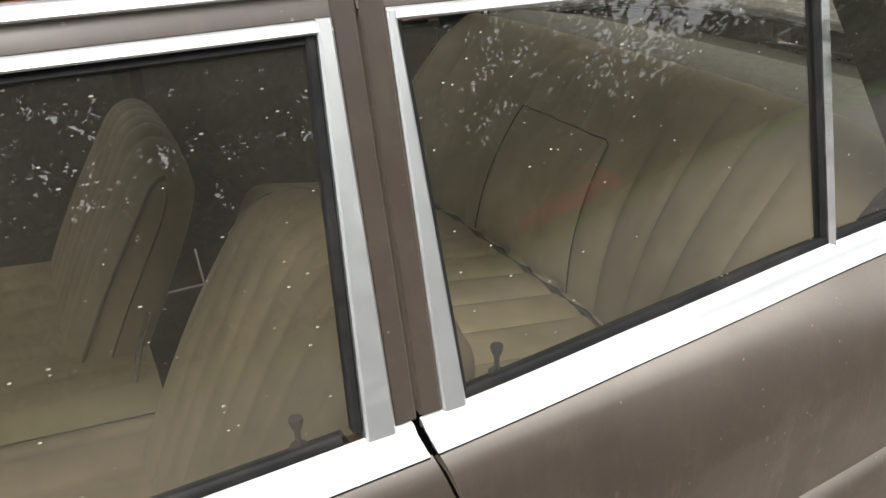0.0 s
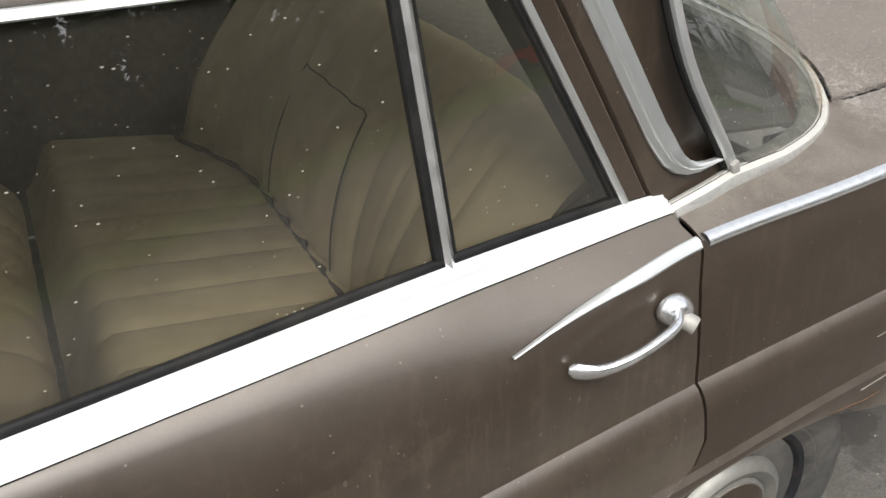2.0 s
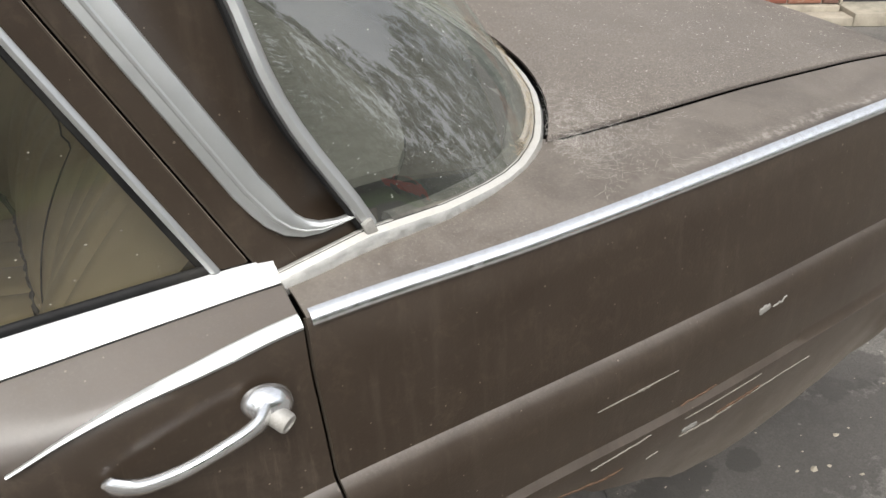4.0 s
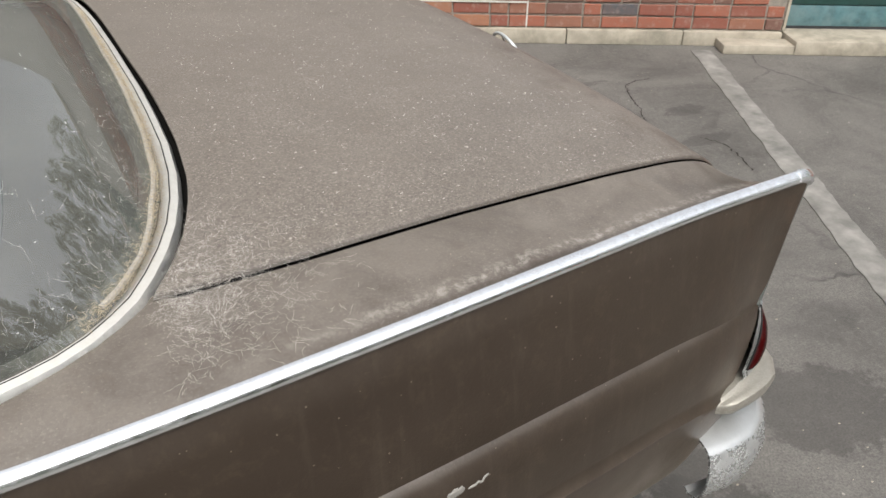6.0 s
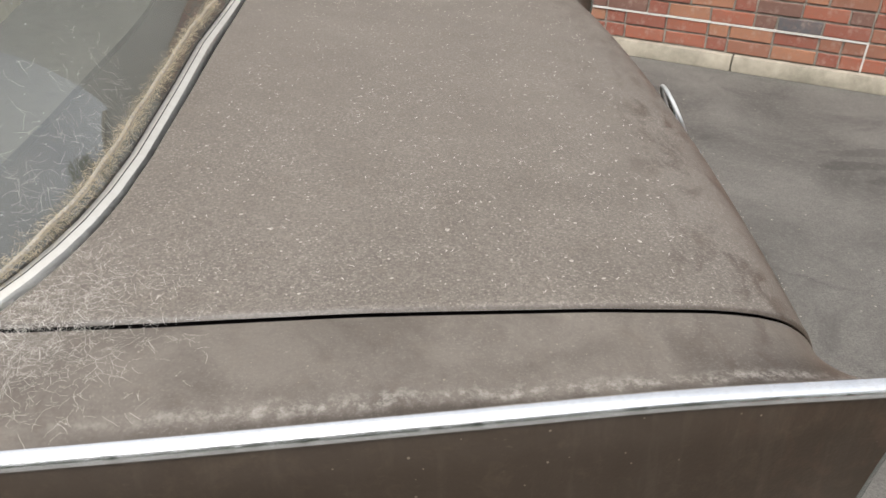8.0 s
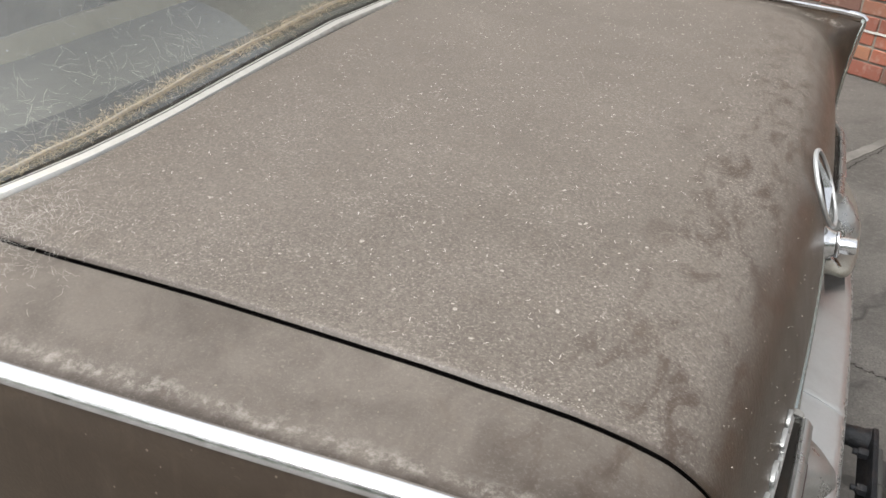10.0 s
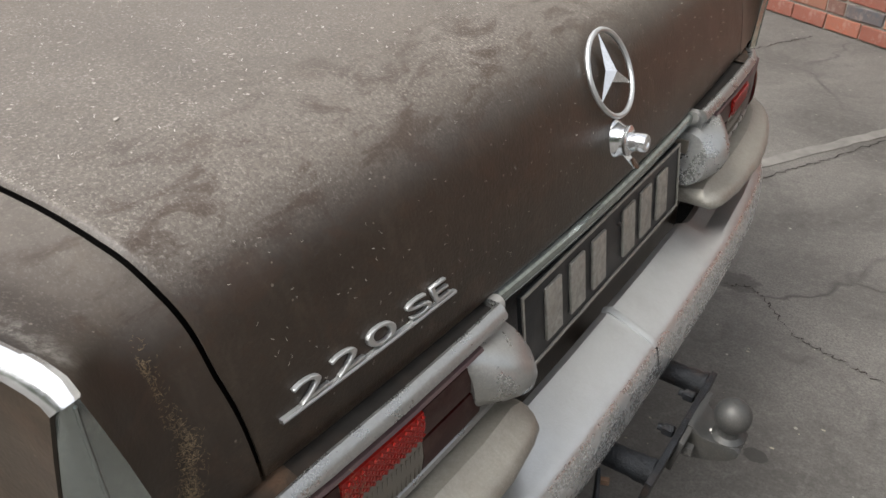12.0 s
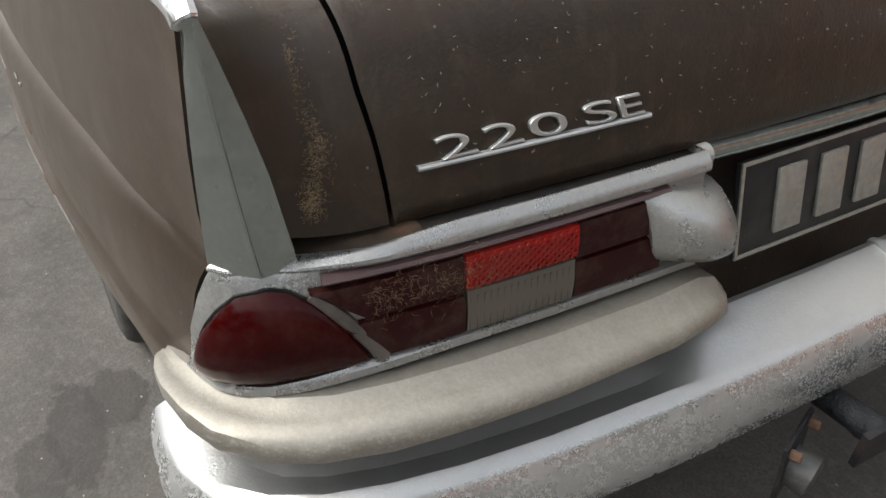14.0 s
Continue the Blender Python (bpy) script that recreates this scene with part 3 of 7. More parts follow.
def smooth(x, pts):
    """Catmull-Rom lookup through (x, value) pairs."""
    xs = [p[0] for p in pts]
    ys = [p[1] for p in pts]
    if x <= xs[0]:
        return ys[0]
    if x >= xs[-1]:
        return ys[-1]
    i = max(k for k in range(len(xs) - 1) if xs[k] <= x)
    h = xs[i + 1] - xs[i]
    t = (x - xs[i]) / h
    m0 = (ys[i + 1] - ys[i - 1]) / (xs[i + 1] - xs[i - 1]) if i else (ys[i + 1] - ys[i]) / h
    m1 = (ys[i + 2] - ys[i]) / (xs[i + 2] - xs[i]) if i + 2 < len(xs) else (ys[i + 1] - ys[i]) / h
    return (2 * t**3 - 3 * t**2 + 1) * ys[i] + (t**3 - 2 * t**2 + t) * h * m0 + (-2 * t**3 + 3 * t**2) * ys[i + 1] + (t**3 - t**2) * h * m1


def spline(pts, n):
    """n points on a smooth line through pts."""
    k = len(pts)
    return [Vector([smooth(t, [(i, p[a]) for i, p in enumerate(pts)]) for a in range(3)]) for t in span(0, k - 1, n)]


def ease(t):
    t = min(1.0, max(0.0, t))
    return t * t * (3 - 2 * t)


def span(a, b, n):
    return [a + (b - a) * i / (n - 1) for i in range(n)]


# ---- the car: lines of its left side, w = distance from the middle, all by x ----
AXLE = 0.255
EDGE_W = [(-0.45, 0.884), (-0.245, 0.878), (-0.1, 0.868), (0.03, 0.850), (0.3, 0.847), (0.6, 0.838), (0.9, 0.820), (1.1, 0.803), (1.3, 0.784), (1.345, 0.779)]
EDGE_Z = [(-0.45, 0.886), (-0.28, 0.894), (-0.245, 0.904), (-0.2, 0.919), (-0.15, 0.931), (-0.1, 0.938), (0.03, 0.948), (0.3, 0.957), (0.6, 0.973), (0.9, 0.986), (1.1, 0.990), (1.3, 0.984), (1.345, 0.981)]
CREASE_W = [(-3.2, 0.86), (-1.5, 0.888), (-0.5, 0.885), (0.04, 0.875), (0.6, 0.866), (0.9, 0.850), (1.1, 0.829), (1.2, 0.813), (1.3, 0.786)]
CREASE_Z = [(-3.2, 0.66), (-0.48, 0.702), (0.04, 0.741), (0.4, 0.762), (0.7, 0.782), (0.9, 0.794), (1.05, 0.796), (1.12, 0.793), (1.2, 0.784), (1.25, 0.777), (1.3, 0.769), (1.34, 0.766)]
FLARE = [(-3.2, 0.02), (0.5, 0.021), (0.9, 0.017), (1.2, 0.016), (1.3, 0.014)]
LOW_Z = [(-3.2, 0.52), (-0.5, 0.552), (0.0, 0.575), (0.3, 0.607), (0.56, 0.622), (0.83, 0.640), (1.0, 0.647), (1.1, 0.648), (1.25, 0.633), (1.3, 0.625)]
BELT_W = [(-2.2, 0.82), (-1.3, 0.850), (-0.843, 0.843), (-0.56, 0.822), (-0.28, 0.797), (-0.03, 0.781), (0.05, 0.779)]
BELT_Z = [(-2.2, 0.955), (-1.3, 0.966), (-0.843, 0.970), (-0.56, 0.977), (-0.28, 0.983), (-0.03, 0.985), (0.05, 0.985)]
REARGAP = [(0.28, -0.15), (0.40, -0.135), (0.50, -0.10), (0.565, -0.02), (0.59, 0.045), (0.625, 0.063), (0.70, 0.049), (0.75, 0.040), (0.825, 0.035), (0.90, 0.030), (0.945, 0.030), (1.0, 0.030)]
FRONTGAP = [(0.28, -0.76), (0.7, -0.775), (0.837, -0.803), (0.914, -0.823), (0.963, -0.84), (1.0, -0.843)]


def arch_z(x):
    if x > 0.40:
        return along(x, [(0.40, 0.538), (0.45, 0.520), (0.52, 0.487), (0.58, 0.445), (0.63, 0.405), (0.68, 0.383), (0.77, 0.373), (0.86, 0.381), (0.97, 0.398), (1.03, 0.425), (1.09, 0.468), (1.3, 0.53)])
    d = abs(x - 0.24) / 0.36
    if d < 1:
        return 0.30 + 0.258 * (1 - d**2.6) ** (1 / 2.6)
    return 0.30 if x < 0 else along(x, [(0.6, 0.42), (0.65, 0.405), (0.8, 0.40), (1.05, 0.45), (1.3, 0.52)])


def belt_deep(x):
    """How far the belt moulding reaches down the door's shoulder."""
    return along(x, [(-1.9, 0.0240), (-0.84, 0.0240), (-0.6, 0.0250), (-0.4, 0.0270), (-0.2, 0.0255), (-0.05, 0.0210), (0.03, 0.0180)])


def section(x):
    """The outer side from its upper edge down to the sill, as (w, z)."""
    w1, z1, fl, z2 = smooth(x, CREASE_W), smooth(x, CREASE_Z), along(x, FLARE), smooth(x, LOW_Z)
    bw, bz = smooth(x, BELT_W) + 0.021, smooth(x, BELT_Z) - 0.036 + 0.010 * ease((x + 0.15) / 0.17)
    rw, rz = smooth(x, EDGE_W), smooth(x, EDGE_Z)
    t = ease((x + 0.42) / 0.40)
    bt = smooth(x, BELT_Z) - belt_deep(x) - 0.002
    low_z = bz - 0.150
    soft = [(bw + (0.8915 - bw) * math.sin(q), low_z + (bt - low_z) * math.cos(q)) for q in (0.0, 0.26, 0.50, 0.74, 0.97, 1.18, 1.38)] + [(0.889, bz - 0.17)]
    hard = [(bw, bt), (bw + 0.4 * (rw - bw), bz + 0.4 * (rz - bz)), (bw + 0.8 * (rw - bw), bz + 0.8 * (rz - bz)), (rw, rz), (rw + 0.007, rz - 0.012), (rw + 0.25 * (w1 - rw) + 0.006, rz - 0.28 * (rz - z1)), (rw + 0.5 * (w1 - rw) + 0.006, rz - 0.52 * (rz - z1)), (rw + 0.75 * (w1 - rw) + 0.005, rz - 0.76 * (rz - z1))]
    if x > 0.031:
        hard[0:3] = [(rw - 0.0009, rz + 0.0003), (rw - 0.0006, rz + 0.0002), (rw - 0.0003, rz + 0.0001)]
    top = [(a[0] + (b[0] - a[0]) * t, a[1] + (b[1] - a[1]) * t) for a, b in zip(soft, hard)]
    zb = arch_z(x)
    wb = w1 + fl - 0.005 - (0.055 * ease((x - 0.42) / 0.3) * (1 - 0.7 * ease((x - 0.95) / 0.25)) if x > 0.42 else 0.06 * ease((-0.02 - x) / 0.1))
    low = [(w1 + 0.001, z1 + 0.010), (w1 + 0.001, z1), (w1 + 0.35 * fl, z1 - 0.005), (w1 + 0.7 * fl, z1 - 0.017), (w1 + 0.92 * fl, z1 - 0.036), (w1 + fl, z1 - 0.062), (w1 + fl, z1 - 0.095), (w1 + 0.92 * fl, z2 + 0.022), (w1 + 0.88 * fl, z2 + 0.008), (w1 + 1.05 * fl + 0.004, z2 - 0.002), (w1 + 1.05 * fl + 0.003, z2 - 0.014)]
    zl = z2 - 0.014
    for k, f in ((1, 0.3), (2, 0.65), (3, 1.0)):
        low.append((w1 + 1.05 * fl + 0.003 + (wb - w1 - 1.05 * fl - 0.003) * f**1.5, zl + (zb - zl) * f))
    return top + low


def side_panel(lo, hi, n, skip=0):
    """A panel of the left side between two edges given as x by z."""
    ref = section(-0.3)
    levels = range(skip, len(ref))
    rows = []
    for u in span(0, 1, n):
        row = []
        for k in levels:
            z = ref[k][1]
            for _ in range(3):
                x = lo(z) + (hi(z) - lo(z)) * u
                w, z = section(x)[k]
            row.append((x, -w, z))
        rows.append(row)
    return rows


def tumble(z, w, x=-0.84):
    """How far the upper body leans in, above the belt."""
    return w - 0.006 - along(x, [(-0.84, 0.262), (-0.28, 0.196), (0.0, 0.16), (0.15, 0.16)]) * (z - 0.97)


def pane_w(x, z):
    return tumble(z, smooth(x, BELT_W), x)


car = thing("car", "dusty brown saloon car with tail fins, parked on worn concrete", "car")


def strip(path, wide, tall, mat, name, parent, label="", side=None, s=-1, n=6):
    """A slim raised moulding of half-round section along a path of the left side."""
    prof = [(-wide / 2, 0)] + [(-wide / 2 * math.cos(a), tall * math.sin(a) ** 0.6) for a in span(0.25, math.pi - 0.25, n)] + [(wide / 2, 0)]
    return part(name, mirrored(sweep(path, prof, up=side or (0, -1, 0)), s), mat, parent, label)


def door(s, front):
    """A door skin with its belt moulding, window frame, panes and lock button."""
    if front:
        lo, hi = (lambda z: -1.86), (lambda z: along(z, FRONTGAP) - 0.003)
    else:
        lo, hi = (lambda z: along(z, FRONTGAP) + 0.003), (lambda z: along(z, REARGAP) - 0.0025)
    rows = side_panel(lo, hi, 40)
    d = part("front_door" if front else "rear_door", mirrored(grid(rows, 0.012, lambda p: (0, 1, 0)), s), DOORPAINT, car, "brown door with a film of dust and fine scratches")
    # belt moulding
    xa, xb = (-1.86, -0.847) if front else (-0.839, 0.026)
    bel = []
    for x in span(xa, xb, 30):
        w, z = smooth(x, BELT_W), smooth(x, BELT_Z)
        e = ease((x + 0.02) / 0.046)
        q = belt_deep(x)
        bel.append([(x, -w + 0.004, z - 0.012), (x, -w - 0.001, z - 0.002 * e), (x, -w - 0.006, z - 0.001 - 0.006 * e), (x, -w - 0.012, z - 0.007), (x, -w - 0.013, z - 0.0095), (x, -w - 0.018, z - 0.45 * q - 0.0052), (x, -w - 0.0215, z - 0.8 * q - 0.002), (x, -w - 0.0245, z - q), (x, -w - 0.0225, z - q - 0.003), (x, -w - 0.008, z - q - 0.005)])
        near = max(0.0, 1 - abs(x + 0.843) / 0.05)
        bel[-1] = [(px + near * (along(pz, FRONTGAP) + 0.8425), py, pz) for px, py, pz in bel[-1]]
    part("belt_moulding", mirrored(grid(bel, 0.003, lambda p: (0, 1, 0)), s), BELT, d, "broad bright chrome belt moulding")
    # black bead drawn for the shadow line below the moulding's edge
    joint = [(x + max(0.0, 1 - abs(x + 0.843) / 0.05) * (along(smooth(x, BELT_Z) - 0.024, FRONTGAP) + 0.8425), -smooth(x, BELT_W) - 0.0225, smooth(x, BELT_Z) - belt_deep(x) - 0.0030) for x in span(xa, xb, 30)]
    part("belt_shadow_line", mirrored(sweep(joint, circle(0.0013, 6)), s), RUBBER, d, "thin black bead for the shadow line under the belt moulding")
    # rubber sealing strip at the foot of the glass
    seal = [(x, -smooth(x, BELT_W) + 0.005, smooth(x, BELT_Z) + 0.0015) for x in span(xa + 0.02, xb - 0.06, 20)]
    part("window_seal", mirrored(sweep(seal, circle(0.0055, 10, 0.0068), up=(0, 0, 1)), s), RUBBER, d, "perished black rubber window seal")
    # frame, as strips of uprights that follow the lean of the pane
    def post(xf, z0, z1, wide0, out, mat, name, label="", lean=0.0, n=10, deep=0.012, slim=0.0, swell=0.0):
        rows = []
        for z in span(z0, z1, n):
            wide = wide0 - slim * (z - 0.97) / 0.35
            x = xf + lean * (z - 0.98)
            ww = pane_w(x, z) + out
            rows.append([(x - wide / 2, -ww + deep, z), (x - wide / 2, -ww + 0.002, z), (x - wide / 2 + 0.002, -ww, z), (x, -ww - swell, z), (x + wide / 2 - 0.002, -ww, z), (x + wide / 2, -ww + 0.002, z), (x + wide / 2, -ww + deep, z)])
        return part(name, mirrored(grid(rows, 0.0), s), mat, d, label)
    top = 1.293
    def rail(x0, x1, z0, z1, wide, out, mat, name, label="", n=16):
        rows = []
        for x in span(x0, x1, n):
            z = z0 + (z1 - z0) * (x - x0) / (x1 - x0)
            ww = pane_w(x, z) + out
            rows.append([(x, -ww + 0.012, z - wide / 2), (x, -ww + 0.002, z - wide / 2), (x, -ww, z - wide / 2 + 0.002), (x, -ww + 0.27 * wide, z + wide / 2 - 0.002), (x, -ww + 0.27 * wide + 0.003, z + wide / 2), (x, -ww + 0.27 * wide + 0.013, z + wide / 2)])
        return part(name, mirrored(grid(rows, 0.0), s), mat, d, label)
    if front:
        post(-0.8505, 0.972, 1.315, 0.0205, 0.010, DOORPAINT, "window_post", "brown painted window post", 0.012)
        post(-0.8745, 0.968, top, 0.0265, 0.013, TRIM, "window_trim", "weathered bright window trim", 0.035, slim=0.0152)
        post(-0.8920, 0.975, top - 0.008, 0.0085, 0.007, RUBBER, "glass_channel", "black rubber glass channel", 0.058)
        rail(-1.75, -0.858, 1.2865, 1.2865, 0.0095, 0.013, TRIM, "top_trim", "weathered bright window trim")
        rail(-1.75, -0.868, 1.2775, 1.2775, 0.009, 0.005, RUBBER, "top_channel", "black rubber glass channel")
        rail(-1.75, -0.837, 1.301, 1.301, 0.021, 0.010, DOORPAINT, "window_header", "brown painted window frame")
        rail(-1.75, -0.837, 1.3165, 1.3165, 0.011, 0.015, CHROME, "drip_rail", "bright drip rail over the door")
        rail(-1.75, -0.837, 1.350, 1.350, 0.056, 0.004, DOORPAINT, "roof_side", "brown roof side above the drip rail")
        x0, x1 = -1.72, -0.870
        knob = -0.937
    else:
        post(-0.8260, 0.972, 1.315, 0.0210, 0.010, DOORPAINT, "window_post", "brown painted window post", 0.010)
        post(-0.8045, 0.970, top, 0.0225, 0.013, TRIM, "window_trim", "weathered bright window trim", -0.012, slim=0.0158)
        post(-0.7905, 0.975, top, 0.0055, 0.007, RUBBER, "glass_channel", "black rubber glass channel", -0.035)
        post(-0.2825, 0.980, 1.28, 0.0115, 0.012, CHROME, "divider_bar", "bright window divider bar", -0.066, swell=0.0035)
        post(-0.2925, 0.980, 1.28, 0.010, 0.008, RUBBER, "divider_seal", "black rubber divider seal", -0.066)
        post(-0.2730, 0.980, 1.28, 0.007, 0.006, RUBBER, "divider_seal", "black rubber divider seal", -0.066)
        post(-0.0305, 0.986, 1.285, 0.0105, 0.012, TRIM, "rear_window_trim", "weathered bright window trim", -0.525, swell=0.0015)
        post(-0.0395, 0.986, 1.285, 0.009, 0.004, RUBBER, "rear_glass_channel", "black rubber glass channel", -0.525)
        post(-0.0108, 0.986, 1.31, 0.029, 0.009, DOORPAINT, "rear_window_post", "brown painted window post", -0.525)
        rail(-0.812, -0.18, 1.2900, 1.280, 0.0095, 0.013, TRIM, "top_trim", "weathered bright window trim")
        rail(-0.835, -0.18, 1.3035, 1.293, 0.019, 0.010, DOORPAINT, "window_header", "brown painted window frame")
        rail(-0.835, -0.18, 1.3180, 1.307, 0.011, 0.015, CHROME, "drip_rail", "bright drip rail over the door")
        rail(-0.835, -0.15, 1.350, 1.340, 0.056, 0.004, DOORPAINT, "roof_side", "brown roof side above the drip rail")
        x0, x1 = -0.810, -0.04
        knob = -0.742
    rows = []
    for z in span(0.972, 1.29, 8):
        xr = x1 if front else x1 - 0.525 * (z - 0.98)
        rows.append([(x, -pane_w(x, z), z) for x in span(x0, xr, 12)])
    pane = part("window_pane", mirrored(grid(rows), s), GLASS, d, "dusty side window glass with specks")
    w = smooth(knob, BELT_W) - 0.026
    kb = lathe([(0.0, 0.0), (0.008, 0.0), (0.008, 0.002), (0.0026, 0.004), (0.0026, 0.017), (0.0044, 0.021), (0.0062, 0.027), (0.0058, 0.030), (0.0, 0.031)], 12, "z", (knob, -w, smooth(knob, BELT_Z) - 0.008))
    part("lock_button", mirrored(kb, s), TYRE, d, "small lock button on the window sill")
    # inner door card and sill
    card = [[(x, -smooth(x, BELT_W) + 0.012, smooth(x, BELT_Z) - 0.010), (x, -smooth(x, BELT_W) + 0.036, smooth(x, BELT_Z) - 0.013), (x, -smooth(x, BELT_W) + 0.05, smooth(x, BELT_Z) - 0.03), (x, -0.76, 0.45)] for x in span(xa + 0.01, min(xb - 0.05, -0.03), 14)]
    part("door_card", mirrored(grid(card), s), CARD, d, "worn brown inner door card")
    if not front:
        # handle: a bowed grip, broad at its foot, and a hooded mount with its push button
        hp = [(-0.181, -0.8865, 0.8630), (-0.171, -0.8955, 0.8618), (-0.152, -0.9065, 0.8632), (-0.125, -0.914, 0.8700), (-0.100, -0.915, 0.8755), (-0.076, -0.913, 0.8805), (-0.056, -0.909, 0.8830), (-0.040, -0.902, 0.8840), (-0.028, -0.890, 0.8845)]
        def hprof(t):
            a = along(t, [(0.0, 0.0055), (0.05, 0.0105), (0.13, 0.0112), (0.30, 0.0084), (0.55, 0.0076), (0.8, 0.0092), (1.0, 0.0150)])
            b = 0.0062
            return [(-a, 0.1 * b), (-0.82 * a, 0.72 * b), (-0.30 * a, 1.0 * b), (0.10 * a, 0.92 * b), (0.78 * a, 0.50 * b), (a, 0.0), (0.80 * a, -0.55 * b), (0.0, -0.85 * b), (-0.80 * a, -0.55 * b)]
        part("door_handle", mirrored(sweep(spline(hp, 36), hprof, up=(0, -1, 0)), s), CHROME, d, "curved chrome pull handle", 50)
        hood = lathe([(0.0, 0.004), (0.0235, 0.004), (0.0235, -0.001), (0.0220, -0.007), (0.0185, -0.014), (0.0140, -0.019), (0.008, -0.0225), (0.0, -0.0235)], 26, "y")
        part("handle_mount", mirrored(turned(hood, Matrix.Translation((-0.0235, -0.878, 0.8845)) @ pose(0, 0, 0, 0, 24, 0) @ Matrix.Diagonal((1.14, 0.80, 0.90, 1))), s), CHROME, d, "rounded chrome handle mount")
        bt = lathe([(0.0, -0.014), (0.0112, -0.014), (0.0112, 0.011), (0.0100, 0.0138), (0.0080, 0.0138), (0.0072, 0.0120), (0.0, 0.0115)], 22, "x")
        part("push_button", mirrored(turned(bt, Matrix.Translation((-0.0190, -0.8935, 0.8765)) @ pose(0, 0, 0, 0, 16, -58)), s), STEEL, d, "worn metal push button")
        sp = []
        for i, x in enumerate(span(-0.252, 0.026, 26)):
            sp.append((x, -smooth(x, EDGE_W) - 0.001, smooth(x, EDGE_Z)))
        def sprof(t):
            h = 0.0032 + 0.0125 * ease(t / 0.75)
            return [(-h * 0.55, -0.001), (-h * 0.5, 0.002), (-h * 0.2, 0.005), (h * 0.4, 0.005), (h * 0.55, 0.002), (h * 0.55, -0.001)]
        part("spear_moulding", mirrored(sweep(sp, sprof, up=(0, -0.8, 0.6)), s), TRIM, d, "tapering bright spear moulding")
    return d


# ---- deck: boot lid and rear wings ----
CROWN = [(0.40, 1.053), (0.53, 1.048), (0.80, 1.038), (1.0, 1.028), (1.08, 1.0225), (1.2, 1.008), (1.25, 0.997)]
TAIL = [(1.25, 0.997), (1.285, 0.982), (1.312, 0.960), (1.332, 0.930), (1.346, 0.890), (1.357, 0.850), (1.364, 0.810), (1.3675, 0.7795)]
SINK = [(0.40, 0.060), (0.6, 0.050), (0.8, 0.036), (1.0, 0.027), (1.1, 0.022), (1.2, 0.016), (1.3, 0.010), (1.37, 0.0)]
SEAM_W = [(0.42, 0.694), (0.8, 0.687), (1.1, 0.680), (1.25, 0.672), (1.31, 0.664), (1.345, 0.655), (1.37, 0.641)]
SCREEN = [(0.0, 0.532), (0.2, 0.533), (0.3, 0.531), (0.4, 0.527), (0.5, 0.516), (0.55, 0.503), (0.6, 0.486), (0.65, 0.459), (0.694, 0.425), (0.73, 0.385), (0.76, 0.33), (0.785, 0.25), (0.797, 0.14)]
PROFILE = [(x, smooth(x, CROWN)) for x in span(0.40, 1.25, 30)] + [(smooth(i / 4, [(k, q[0]) for k, q in enumerate(TAIL)]), smooth(i / 4, [(k, q[1]) for k, q in enumerate(TAIL)])) for i in range(1, 29)]


def deck_point(c, y):
    """The deck at the crown point c = (x, z), y out from the middle."""
    x, z = c
    k = ease((x - 1.0) / 0.3)
    return Vector((x - 0.027 * k * (y / 0.66) ** 2, y, z - along(x, SINK) * (abs(y) / 0.69) ** 3))


def boot_lid():
    rows = []
    for i, c in enumerate(PROFILE):
        row = []
        ws = along(c[0], SEAM_W) - 0.0018
        for u in [-1, -0.997, -0.993, -0.988] + span(-0.97, 0.97, 45) + [0.988, 0.993, 0.997, 1]:
            y = u * ws
            front = along(abs(y), SCREEN) + 0.008
            cc = c
            if c[0] < 0.62:
                x = front + (0.62 - front) * (c[0] - 0.40) / 0.22
                cc = (x, smooth(x, CROWN))
            p = deck_point(cc, y)
            lip = max(0.0, 1 - (1 - abs(u)) / 0.012)
            p.z += 0.0045 - 0.0035 * lip**2 + 0.0013 * math.sin(math.pi * min(1.0, (1 - abs(u)) / 0.016))
            row.append(p)
        rows.append(row)
    last = [p + Vector((-0.004, 0, -0.008)) for p in rows[-1]]
    rows.append(last)
    return part("boot_lid", grid(rows, 0.0035, lambda p: (0, 0, -1)), PAINT, car, "brown boot lid thick with dust, specks and wiped patches")


FIN_IN = [(0.981, 1.352, 0.776), (0.95, 1.346, 0.766), (0.90, 1.341, 0.752), (0.85, 1.339, 0.740), (0.80, 1.338, 0.732), (0.77, 1.338, 0.727)]
FIN_RIDGE = [(0.981, 1.354, 0.778), (0.95, 1.350, 0.776), (0.90, 1.345, 0.772), (0.85, 1.341, 0.767), (0.80, 1.340, 0.762), (0.765, 1.340, 0.758)]
FIN_OUT = [(0.981, 1.348, 0.781), (0.95, 1.340, 0.783), (0.90, 1.328, 0.785), (0.85, 1.319, 0.787), (0.80, 1.311, 0.788), (0.765, 1.305, 0.788)]


def fin_line(tab, z):
    t = sorted(tab)
    return (float(np.interp(z, [q[0] for q in t], [q[1] for q in t])), -float(np.interp(z, [q[0] for q in t], [q[2] for q in t])), z)


